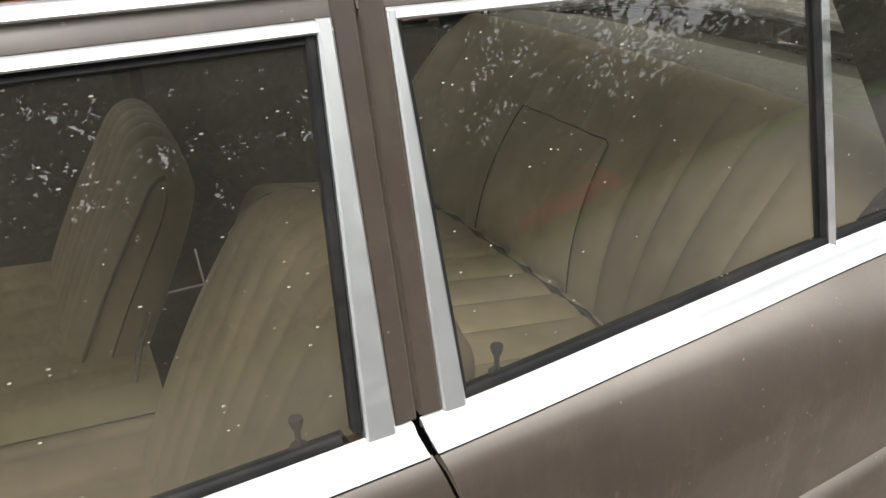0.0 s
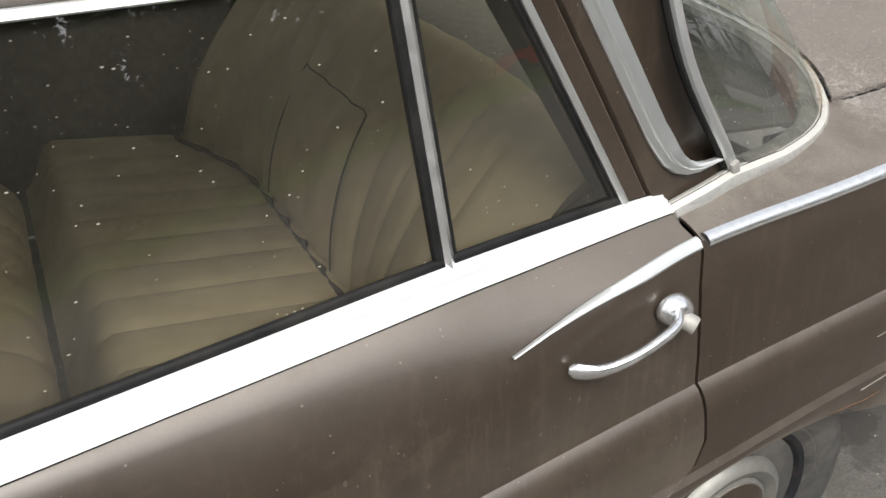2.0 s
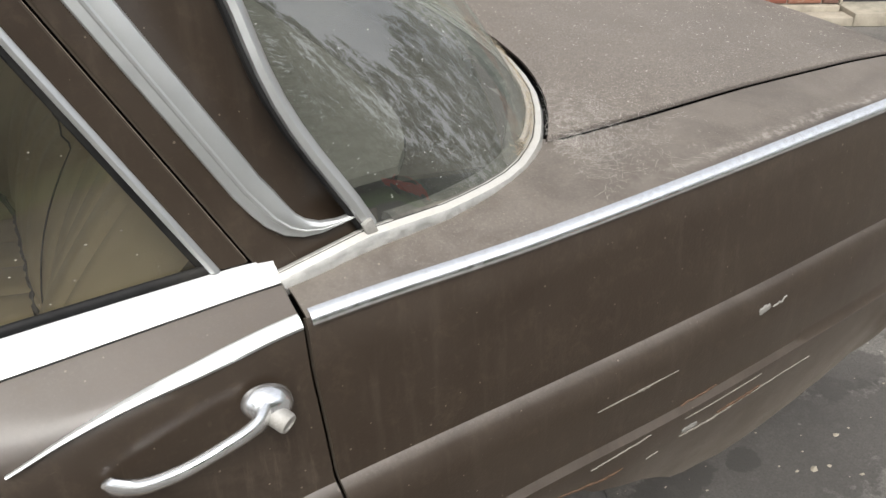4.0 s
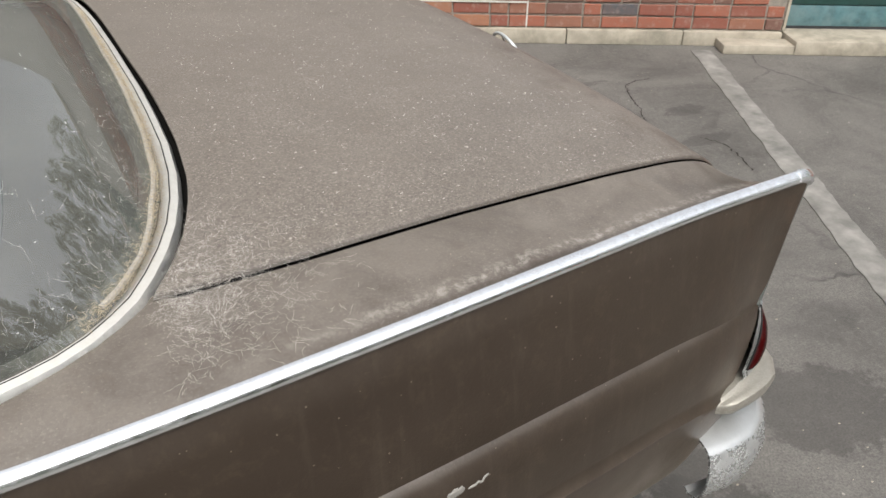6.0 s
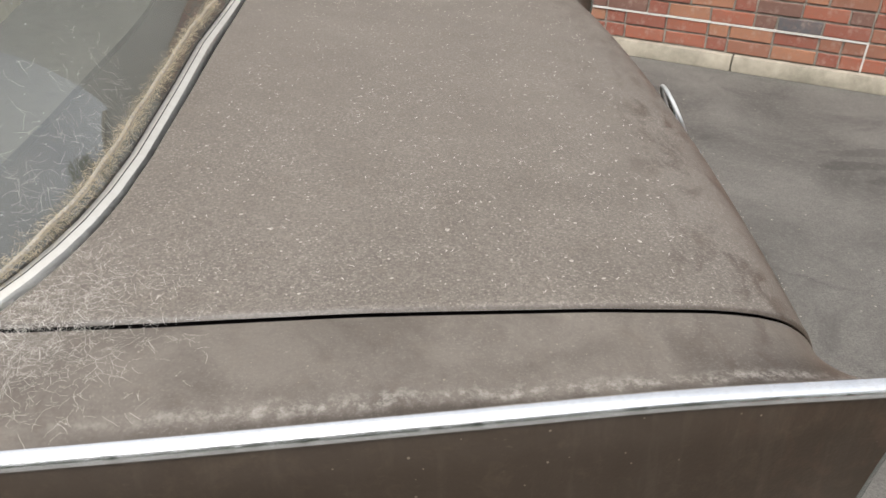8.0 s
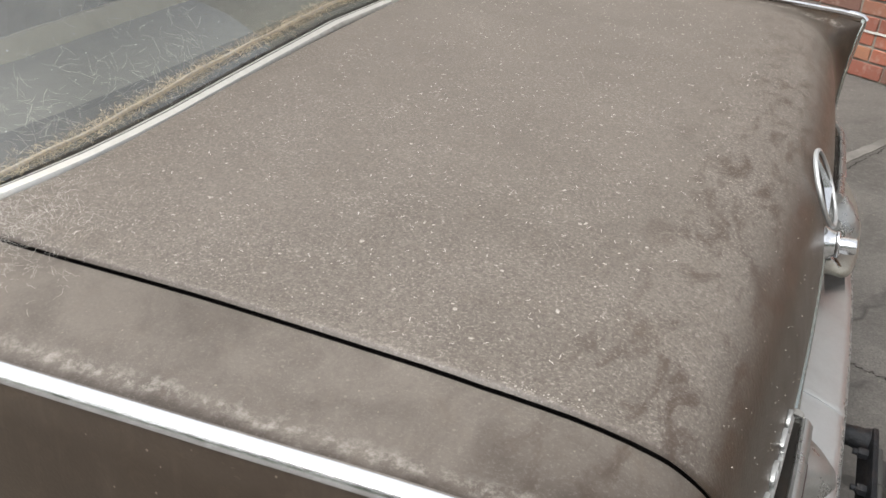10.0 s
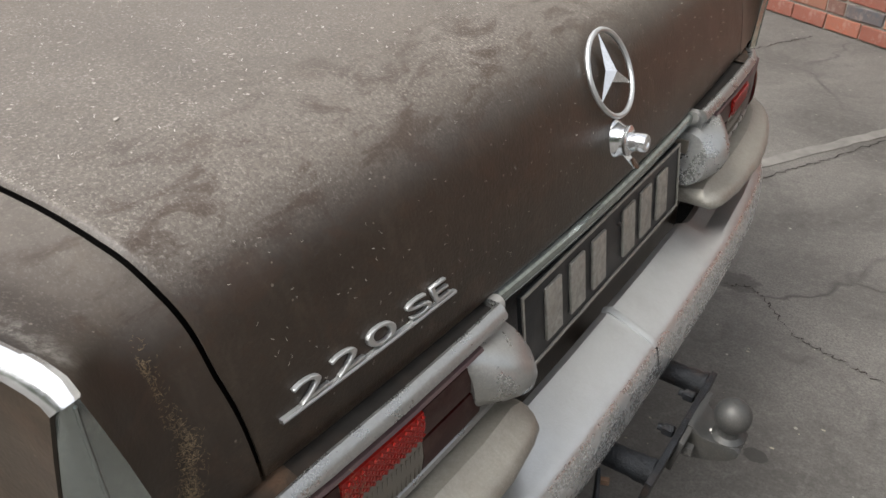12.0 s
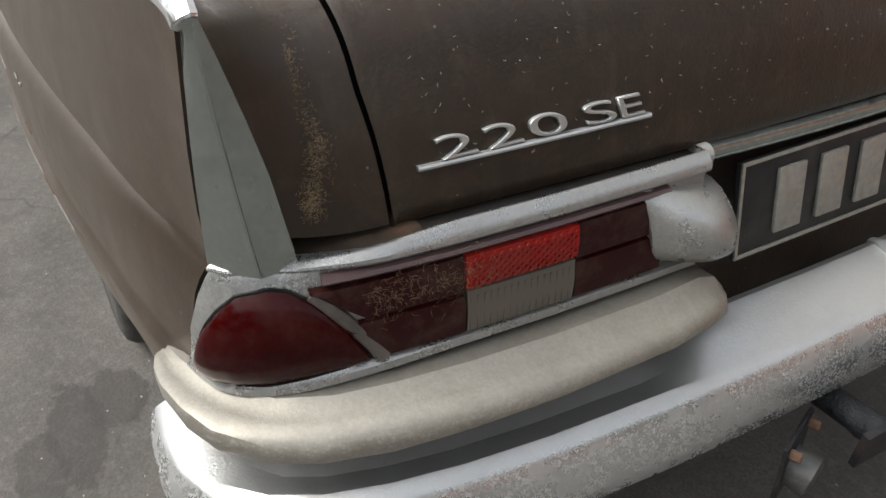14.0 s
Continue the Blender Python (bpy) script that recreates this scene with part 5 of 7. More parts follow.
def tail_lamp(s):
    # the housing: a band over the lamps, a rim under them and a cap at the corner
    rows = []
    for u in span(0, 1, 64):
        k = min(1.0, max(0.0, (u - 0.50) / 0.25))
        dip = 0.004 * (1 - k)
        top = lamp_skin(u, 0.7735 - 0.0035 * k, -0.011 - 0.003 * k)
        rows.append([top, lamp_skin(u, 0.7800 - 0.0105 * k, -0.010 + 0.004 * k), lamp_skin(u, 0.7812 - 0.0110 * k, -0.0065 + 0.003 * k), lamp_skin(u, 0.7795 - 0.0100 * k, -0.0025 + 0.002 * k), lamp_skin(u, 0.7715 - 0.004 * k, 0.0038), lamp_skin(u, 0.7660, 0.0042), lamp_skin(u, 0.7635, 0.0025), lamp_skin(u, 0.7625, -0.001), lamp_skin(u, 0.7575, 0.001 - dip), lamp_skin(u, 0.735, 0.0005 - dip), lamp_skin(u, 0.70, -dip), lamp_skin(u, 0.668 - 0.006 * k, -dip), lamp_skin(u, 0.664 - 0.007 * k, 0.004), lamp_skin(u, 0.657 - 0.007 * k, 0.005), lamp_skin(u, 0.652 - 0.008 * k, 0.0), lamp_skin(u, 0.650 - 0.008 * k, -0.03)])
    rows.insert(0, [p + Vector((-0.045, 0, 0)) for p in rows[0]])
    h = part("tail_lamp", mirrored(grid(rows), s), HOUSING, car, "wide tail lamp in a pitted chrome housing")
    def ledge(lo, hi, drop):
        rows = []
        for u in span(lo, hi, 24):
            fall = drop + 0.0060 * min(1.0, max(0.0, (u - 0.50) / 0.25))
            rows.append([lamp_skin(u, 0.7760 - fall, -0.0095), lamp_skin(u, 0.7745 - fall, -0.014), lamp_skin(u, 0.7760 - fall, -0.030), lamp_skin(u, 0.7765 - fall, -0.055), lamp_skin(u, 0.7700, -0.060)])
        return mirrored(grid(rows), s)
    # inner stretch of the ledge coloured dark for the shade under the lid
    part("lamp_gap_shade", ledge(0, 0.535, 0.004), UNDER, h, "ledge coloured dark for the shade in the gap between lid and lamp")
    part("lamp_sill", ledge(0.535, 0.80, 0.0), SILL, h, "rusty brown sill between wing and lamp")
    L0, L1, L2, L3 = 0.095, 0.276, 0.482, 0.722
    lens(L0, L1, 0.712, 0.752, "lens", DARKRED, h, s, "dark red lens")
    lens(L0 - 0.005, L1, 0.668, 0.710, "lens", DARKRED, h, s, "dark red lens")
    lens(L1 + 0.002, L2, 0.716, 0.752, "reflector", REFLECT, h, s, "bright red waffle reflector", 0.006)
    lens(L1 + 0.002, L2 - 0.004, 0.668, 0.714, "reversing_lens", WHITE, h, s, "milky ribbed reversing lens")
    lens(L2 + 0.002, L3, 0.712, 0.752, "lens", DARKRED, h, s, "dark red lens with dry grass", slope=lambda u, a, b: (a + 0.036 * max(0.0, (u - 0.68) / 0.32), b - 0.003 * u))
    lens(L2, L3 - 0.045, 0.668, 0.710, "lens", DARKRED, h, s, "dark red lens", slope=lambda u, a, b: (a + 0.036 * max(0.0, (u - 0.72) / 0.28), b))
    lens(L0 - 0.004, L3 - 0.02, 0.7525, 0.7612, "faded_rim", MAUVE, h, s, "faded mauve upper edge of the lens", 0.0046, 16)
    ribs = []
    for u in span(L1 + 0.012, L2 - 0.01, 16):
        p = lamp_path(u, u, 2, 0.0046)[0]
        ribs.append(turned(block(-0.001, 0.001, -0.0008, 0.0008, 0.671, 0.707), Matrix.Translation((p.x, p.y, 0))))
    part("lens_rib", mirrored(joined(*ribs), s), WHITE, h, "moulded ribs")
    waf = []
    for i, u in enumerate(span(L1 + 0.008, L2 - 0.007, 26)):
        p = lamp_path(u, u, 2, 0.0086)[0]
        for j, z in enumerate(span(0.721, 0.747, 8)):
            if (i + j) % 2:
                waf.append(turned(block(-0.0010, 0.0010, -0.0017, 0.0017, -0.0017, 0.0017), Matrix.Translation((p.x, p.y, z)) @ pose(0, 0, 0, 45)))
    tagged(part("reflector_waffle", mirrored(joined(*waf), s), REFLECT, h), "waffle pattern of the reflector", kind="stuff")
    # corner lens, a drop shape with a slanting inner edge
    rows = []
    for i, t in enumerate(span(0, 1, 27)):
        q = 0.638 + 0.310 * t
        hi = along(q, [(0.638, 0.6685), (0.66, 0.691), (0.683, 0.712), (0.706, 0.728), (0.729, 0.7395), (0.755, 0.7485), (0.79, 0.7515), (0.839, 0.7465), (0.872, 0.7335), (0.905, 0.711), (0.933, 0.681), (0.943, 0.668), (0.948, 0.660)])
        lo = along(q, [(0.638, 0.6675), (0.69, 0.6645), (0.80, 0.6595), (0.90, 0.656), (0.943, 0.657), (0.948, 0.659)])
        row = []
        for v in span(0, 1, 13):
            z = lo + (hi - lo) * v
            rise = 0.011 * min(1.0, 9 * t, 9 * (1 - t)) ** 0.5 * math.sin(math.pi * v) ** 0.5
            row.append(lens_point(0.638 + 0.296 * t, z, 0.0012 + rise))
        rows.append(row)
    part("corner_lens", mirrored(grid(rows), s), RED, h, "deep red rounded corner lens")
    # slim rim round the lens
    ring = [lens_point(0.638 + 0.296 * i / 26, r[-1].z, 0.0015) for i, r in enumerate(rows)] + [lens_point(0.638 + 0.296 * (25 - i) / 26, rows[25 - i][0].z, 0.0015) for i in range(25)]
    part("lens_rim", mirrored(sweep(ring, circle(0.0016, 6), closed=True, up=lambda i, p: (0.7, -0.7, 0.1)), s), RUBBER, h, "dark rim round the corner lens")
    div = []
    for q, z in ((0.719, 0.7440), (0.706, 0.7365), (0.682, 0.720), (0.655, 0.698), (0.636, 0.682), (0.618, 0.667)):
        div.append(lens_point(q, z, 0.0055))
    part("lens_divider", mirrored(sweep(spline(div, 18), [(-0.0062, -0.006), (-0.0054, -0.0008), (-0.0028, 0.0006), (0.0028, 0.0006), (0.0054, -0.0008), (0.0062, -0.006)], up=lambda i, p: (1, -0.25, 0)), s), SMOKED, h, "dull metal divider")
    # plate lamp pod at the inner end
    pod = []
    for i, t in enumerate(span(0, 1, 12)):
        y = -0.395 + 0.100 * t
        r = math.sin(math.pi * min(1.0, 0.10 + 0.60 * t))
        ring = []
        for k in range(16):
            a = 2 * math.pi * k / 16
            bulge = 0.012 + 0.046 * (math.sin(math.pi * (0.04 + 0.80 * t)) ** 0.9)
            ring.append(Vector((1.372 + max(-0.03, bulge * math.cos(a) * 1.0), y - 0.012 * math.sin(a), 0.722 - 0.018 * t + (0.046 - 0.004 * t) * math.sin(a) - 0.006 * math.cos(a))))
        pod.append(ring + ring[:1])
    bm = grid(pod)
    bm.faces.new([bm.verts.new(p) for p in pod[-1][:-1]])
    bm.faces.new([bm.verts.new(p) for p in pod[0][:-1]])
    part("plate_lamp_pod", mirrored(bm, s), HOUSING, h, "rounded pitted metal plate lamp pod")
    glassy = block(1.345, 1.372, -0.303, -0.297, 0.680, 0.735, 0.002)
    part("plate_lamp_glass", mirrored(glassy, s), WHITE, h, "ribbed plate lamp glass")
    return h


def ledge_bar(s):
    """Upper bumper bar that runs under the tail lamp and round the corner."""
    inner = [(0.335, 1.405), (0.40, 1.408), (0.51, 1.404), (0.60, 1.396), (0.668, 1.386), (0.72, 1.374), (0.765, 1.352), (0.795, 1.318), (0.812, 1.285), (0.822, 1.250), (0.826, 1.225)]
    outer = [(0.340, 1.440), (0.40, 1.4475), (0.53, 1.447), (0.62, 1.436), (0.69, 1.421), (0.75, 1.404), (0.79, 1.382), (0.822, 1.350), (0.838, 1.315), (0.846, 1.275), (0.845, 1.238)]
    rows = []
    n = len(inner)
    for i, (a, b) in enumerate(zip(inner, outer)):
        A, B = Vector((a[1], -a[0], 0)), Vector((b[1], -b[0], 0))
        d = (B - A).normalized()
        zc = along(i, [(0, 0.627), (5, 0.625), (7, 0.636), (8, 0.641), (9, 0.640), (10, 0.632)])
        zl = along(i, [(0, 0.615), (2, 0.615), (4, 0.605), (6, 0.609), (9, 0.618), (10, 0.612)])
        za = along(i, [(0, 0.654), (5, 0.650), (8, 0.648), (10, 0.640)])
        hollow = 0.004
        rows.append([A - d * 0.05 + Vector((0, 0, za - 0.008)), A + Vector((0, 0, za)), A.lerp(B, 0.25) + Vector((0, 0, za + 0.15 * (zc - za) - hollow)), A.lerp(B, 0.5) + Vector((0, 0, za + 0.35 * (zc - za) - 0.5 * hollow)), A.lerp(B, 0.8) + Vector((0, 0, za + 0.62 * (zc - za) + 0.001)), A.lerp(B, 0.965) + Vector((0, 0, zc + 0.002)), B + Vector((0, 0, zc - 0.004)), B + Vector((0, 0, (zc + zl) / 2 - 0.001)), B - d * 0.004 + Vector((0, 0, zl)), B - d * 0.016 + Vector((0, 0, zl - 0.005)), B - d * 0.04 + Vector((0, 0, zl - 0.003)), A - d * 0.05 + Vector((0, 0, zl))])
    # rounded inner end
    first = rows[0]
    c = sum(first, Vector()) / len(first)
    rows.insert(0, [c + (p - c) * 0.80 + Vector((0, 0.020, 0)) for p in first])
    rows.insert(0, [c + (p - c) * 0.30 + Vector((0, 0.030, 0)) for p in first])
    rows.insert(0, [c + (p - c) * 0.01 + Vector((0, 0.032, 0)) for p in first])
    last = rows[-1]
    c = sum(last, Vector()) / len(last)
    rows.append([c + (p - c) * 0.75 + Vector((-0.014, 0, 0)) for p in last])
    rows.append([c + (p - c) * 0.2 + Vector((-0.018, 0, 0)) for p in last])
    rows.append([c + (p - c) * 0.01 + Vector((-0.019, 0, 0)) for p in last])
    return mirrored(grid([r + r[:1] for r in rows]), s)


def bumper():
    path = [(0.0, 1.458), (0.12, 1.458), (0.25, 1.456), (0.32, 1.454), (0.36, 1.453), (0.40, 1.451), (0.53, 1.442), (0.62, 1.431), (0.69, 1.417), (0.75, 1.398), (0.795, 1.372), (0.83, 1.335), (0.848, 1.290), (0.852, 1.245), (0.850, 1.215), (0.848, 1.195)]
    def half(s, name):
        pts = [Vector((x, -w, 0)) for w, x in path]
        pts[0].y = -0.0025
        rows = []
        for i, p in enumerate(pts):
            a, b = pts[max(0, i - 1)], pts[min(len(pts) - 1, i + 1)]
            t = (b - a).normalized()
            n = Vector((-t.y, t.x, 0))
            if i == 0:
                n = Vector((1, 0, 0))
            k = ease((abs(p.y) - 0.30) / 0.08)
            e = ease((i - 9) / 4)
            depth = 0.082
            zt = 0.573 - 0.030 * k + 0.024 * ease((i - 10) / 3)
            rows.append([p - n * depth + Vector((0, 0, min(0.545, zt - 0.02))), p - n * (depth - 0.002) + Vector((0, 0, zt - 0.003)), p - n * (depth - 0.010) + Vector((0, 0, zt)), p - n * 0.045 + Vector((0, 0, zt - 0.008)), p - n * 0.010 + Vector((0, 0, 0.5515)), p - n * 0.002 + Vector((0, 0, 0.5475)), p + n * 0.004 + Vector((0, 0, 0.540)), p + n * 0.010 + Vector((0, 0, 0.515)), p + n * 0.011 + Vector((0, 0, 0.488)), p + n * 0.006 + Vector((0, 0, 0.462)), p - n * 0.004 + Vector((0, 0, 0.447)), p - n * 0.02 + Vector((0, 0, 0.440)), p - n * 0.03 + Vector((0, 0, 0.446))])
        return part(name, mirrored(grid(rows, 0.004, lambda p: (-1, 0, 0)), s), BUMPER, car, "pitted dusty chrome bumper half")
    for s in (-1, 1):
        b = half(s, "rear_bumper")
        part("upper_bar", ledge_bar(s), DULLBAR, b, "dull pitted upper bumper bar under the tail lamp")
        br = block(1.20, 1.42, -0.50, -0.46, 0.48, 0.53, 0.006)
        part("bumper_bracket", mirrored(br, s), IRON, b, "rusty bumper bracket")
    joint = [Vector((1.376, 0, 0.5735)), Vector((1.386, 0, 0.5765)), Vector((1.413, 0, 0.568)), Vector((1.448, 0, 0.5545)), Vector((1.456, 0, 0.5505)), Vector((1.4605, 0, 0.543))]
    part("bumper_joint", sweep(joint, [(-0.009, -0.002), (-0.007, 0.003), (0.0, 0.0045), (0.007, 0.003), (0.009, -0.002)], up=(0.35, 0, 1)), TRIM, car, "bright cover strip over the bumper joint")
    seal = [Vector((1.4635, 0, 0.541)), Vector((1.4693, 0, 0.515)), Vector((1.4703, 0, 0.488)), Vector((1.4653, 0, 0.462)), Vector((1.455, 0, 0.446))]
    part("joint_seal", sweep(seal, [(-0.002, -0.003), (-0.002, 0.002), (0.002, 0.002), (0.002, -0.003)], up=(1, 0, 0)), RUBBER, car, "black joint in the bumper face")


def centre_trim():
    rows = []
    for y in span(-0.322, 0.322, 21):
        x = 1.366 - 0.006 * (y / 0.3) ** 2
        d = 0.002 + 0.004 * (1 - (y / 0.322) ** 2)
        rows.append([(x - 0.012, y, 0.780 - d), (x + 0.000, y, 0.7795 - d), (x + 0.006, y, 0.777 - d), (x + 0.008, y, 0.770 - d), (x + 0.006, y, 0.763 - d), (x - 0.002, y, 0.757 - d), (x - 0.012, y, 0.757 - d)])
    t = part("plate_trim", grid(rows), GREENCHROME, car, "greenish tarnished trim over the number plate")
    for y in (-0.318, 0.318):
        part("trim_clip", lathe([(0.0, -0.006), (0.0115, -0.006), (0.0115, 0.006), (0.0, 0.006)], 14, "y", (1.365, y, 0.770)), STEEL, t, "small trim clip")


def number_plate():
    m = Matrix.Translation((1.372, 0.0, 0.690)) @ pose(0, 0, 0, 0, -7, 0)
    pl = part("number_plate", turned(block(-0.004, 0.002, -0.26, 0.26, -0.056, 0.056, 0.002), m), PLATE, car, "old black number plate with raised silver bars")
    rim = []
    for y0, y1, z0, z1 in ((-0.26, 0.26, 0.0515, 0.056), (-0.26, 0.26, -0.056, -0.0515), (-0.26, -0.2555, -0.0515, 0.0515), (0.2555, 0.26, -0.0515, 0.0515)):
        rim.append(block(0.002, 0.005, y0, y1, z0, z1, 0.001))
    part("plate_rim", turned(joined(*rim), m), DIGIT, pl, "dull silver rim")
    for y0, wd in ((-0.205, 0.042), (-0.138, 0.042), (-0.072, 0.042), (0.030, 0.042), (0.094, 0.042), (0.160, 0.042)):
        part("bar", turned(block(0.002, 0.007, y0, y0 + wd, -0.038, 0.038, 0.002), m), DIGIT, pl, "raised silver bar")
    for y in (0.02, -0.105):
        part("screw", turned(lathe([(0.0, 0.002), (0.004, 0.002), (0.003, 0.006), (0.0, 0.006)], 10, "x", (0, y, 0.022)), m), IRON, pl, "rusty screw")


def lettering(ch, wide, tall, mat, name, parent, label, m):
    """One raised character, fitted to a width and a height."""
    cu = bpy.data.curves.new(name, "FONT")
    cu.body, cu.size, cu.extrude, cu.bevel_depth, cu.bevel_resolution, cu.offset = ch, 0.05, 0.0016, 0.0011, 2, -0.0012
    cu.resolution_u = 8
    tmp = bpy.data.objects.new("tmp", cu)
    scene.collection.objects.link(tmp)
    bpy.context.view_layer.update()
    me = bpy.data.meshes.new_from_object(tmp.evaluated_get(bpy.context.evaluated_depsgraph_get()))
    bpy.data.objects.remove(tmp)
    xs, ys = [v.co.x for v in me.vertices], [v.co.y for v in me.vertices]
    fx, fy = wide / (max(xs) - min(xs)), tall / (max(ys) - min(ys))
    me.transform(m @ Matrix.Diagonal((fx, fy, 1, 1)) @ Matrix.Translation((-min(xs), -min(ys), 0)))
    me.materials.clear()
    me.materials.append(mat)
    ob = new(name, me)
    ob.parent = parent
    return tagged(ob, label)


def badges(lid):
    # script badge on the left of the lid
    def face(y, z):
        c = (along(z, sorted([(q[1], q[0]) for q in TAIL])), z)
        return deck_point(c, y)
    a, b = face(-0.612, 0.823), face(-0.386, 0.823)
    way = (b - a).normalized()
    upw = Vector((-0.16, 0, 0.987))
    out = way.cross(upw).normalized()
    basis = Matrix((way, upw, out)).transposed().to_4x4()
    basis = Matrix.Translation(a + out * 0.004) @ basis
    und = []
    for t in span(0, 1, 24):
        p = face(-0.617 + 0.233 * t, 0.8235)
        und.append(p + out * 0.005)
    bar = part("badge_underline", sweep(und, [(-0.0022, -0.004), (-0.002, 0.001), (0.0, 0.0018), (0.002, 0.001), (0.0022, -0.004)], up=lambda i, p: out), TRIM, lid, "thin bright badge underline")
    shear = Matrix(((1, -0.34, 0, 0), (0, 1, 0, 0), (0, 0, 1, 0), (0, 0, 0, 1)))
    for ch, x0, wide in (("2", 0.017, 0.034), ("2", 0.061, 0.034), ("0", 0.104, 0.037), ("S", 0.160, 0.032), ("E", 0.197, 0.025)):
        lettering(ch, wide, 0.0200, TRIM, "badge_character", lid, "bright wide badge character", basis @ Matrix.Translation((x0, 0.0035, 0)) @ shear)
    # round emblem: ring with three pointed blades
    c = face(0.0, 0.927) + Vector((-0.007, 0, 0.0))
    n = Vector((0.895, 0, 0.445)).normalized()
    u = Vector((-0.445, 0, 0.895)).normalized()
    R = 0.0555
    ring = [c + n * 0.014 + Vector((0, 1, 0)) * (R * math.sin(a)) + u * (R * math.cos(a)) for a in span(0, 2 * math.pi * 47 / 48, 48)]
    em = part("emblem", sweep(ring, circle(0.0036, 8), closed=True, up=lambda i, p: n), TRIM, lid, "round chrome emblem ring")
    for k in range(3):
        st = bmesh.new()
        a = k * 2 * math.pi / 3
        def at(r, ang, h):
            return c + n * (0.014 + h) + Vector((0, 1, 0)) * (r * math.sin(ang)) + u * (r * math.cos(ang))
        tip, l, r_, o, ob_ = at(0.0545, a, 0.0), at(0.0125, a + 1.047, 0.0), at(0.0125, a - 1.047, 0.0), at(0.0, 0, 0.009), at(0.0, 0, -0.006)
        for q in ((tip, l, o), (tip, o, r_), (tip, ob_, l), (tip, r_, ob_)):
            st.faces.new([st.verts.new(p) for p in q])
        part("emblem_blade", st, CHROME, em, "pointed chrome blade", 10)
    # lock with its push button and small cover flap
    p = face(0.0, 0.846)
    tilt = pose(0, 0, 0, 0, -8, 0)
    lk = lathe([(0.0, 0.0), (0.0250, 0.0), (0.0245, 0.003), (0.0215, 0.008), (0.0190, 0.013), (0.0180, 0.018), (0.0192, 0.0195), (0.0192, 0.0225), (0.0170, 0.0240), (0.0130, 0.0245), (0.0, 0.0245)], 32, "x")
    lock = part("boot_lock", turned(lk, Matrix.Translation(p + Vector((-0.003, 0, 0))) @ tilt @ Matrix.Diagonal((1, 0.92, 1.08, 1))), CHROME, lid, "chrome boot lock")
    part("lock_button", turned(lathe([(0.0, 0.02), (0.0125, 0.02), (0.0128, 0.030), (0.0122, 0.041), (0.0108, 0.0435), (0.0070, 0.0435), (0.0060, 0.0420), (0.0, 0.0420)], 24, "x"), Matrix.Translation(p) @ tilt), CHROME, lock, "worn push button")
    hang = [p + Vector(q) for q in ((0.010, 0.008, -0.019), (0.016, 0.009, -0.024), (0.024, 0.010, -0.030), (0.029, 0.011, -0.036))]
    part("lock_flap", sweep(hang, [(-0.0065, -0.0008), (-0.0065, 0.0008), (0.0065, 0.0008), (0.0065, -0.0008)], up=(0.7, 0, 0.7)), CHROME, lock, "bent chrome keyhole flap hanging open")
    part("flap_disc", turned(lathe([(0.0, 0.0), (0.0085, 0.0), (0.0085, 0.002), (0.0, 0.002)], 16, "x"), Matrix.Translation(p + Vector((0.026, 0.013, -0.033))) @ pose(0, 0, 0, 0, -40, 20)), RUST, lock, "small rusty disc of the flap")
    part("lock_base", turned(lathe([(0.0, 0.0), (0.0285, 0.0), (0.0285, 0.0025), (0.0, 0.0025)], 24, "x"), Matrix.Translation(p + Vector((-0.0035, 0, -0.004))) @ tilt @ Matrix.Diagonal((1, 0.95, 1.2, 1))), RUBBER, lock, "black rubber base")


def prism(profile, y0, y1, bev=0.0):
    """A side profile of (x, z) points drawn out from y0 to y1."""
    bm = bmesh.new()
    l, r = ([bm.verts.new((x, y, z)) for x, z in profile] for y in (y0, y1))
    n = len(profile)
    bm.faces.new(l)
    bm.faces.new(r[::-1])
    for k in range(n):
        bm.faces.new((l[k], r[k], r[(k + 1) % n], l[(k + 1) % n]))
    bmesh.ops.recalc_face_normals(bm, faces=bm.faces[:])
    if bev:
        bmesh.ops.bevel(bm, geom=bm.edges[:], offset=bev, segments=2, affect="EDGES", profile=0.6)
    return bm


def hexagon(r, x0, x1, y, z, turn=10):
    return turned(lathe([(0.0, x0), (r * 0.88, x0), (r, x0 + 0.0015), (r, x1 - 0.0015), (r * 0.88, x1), (0.0, x1)], 6, "x"), Matrix.Translation((0, y, z)) @ pose(0, 0, 0, turn))


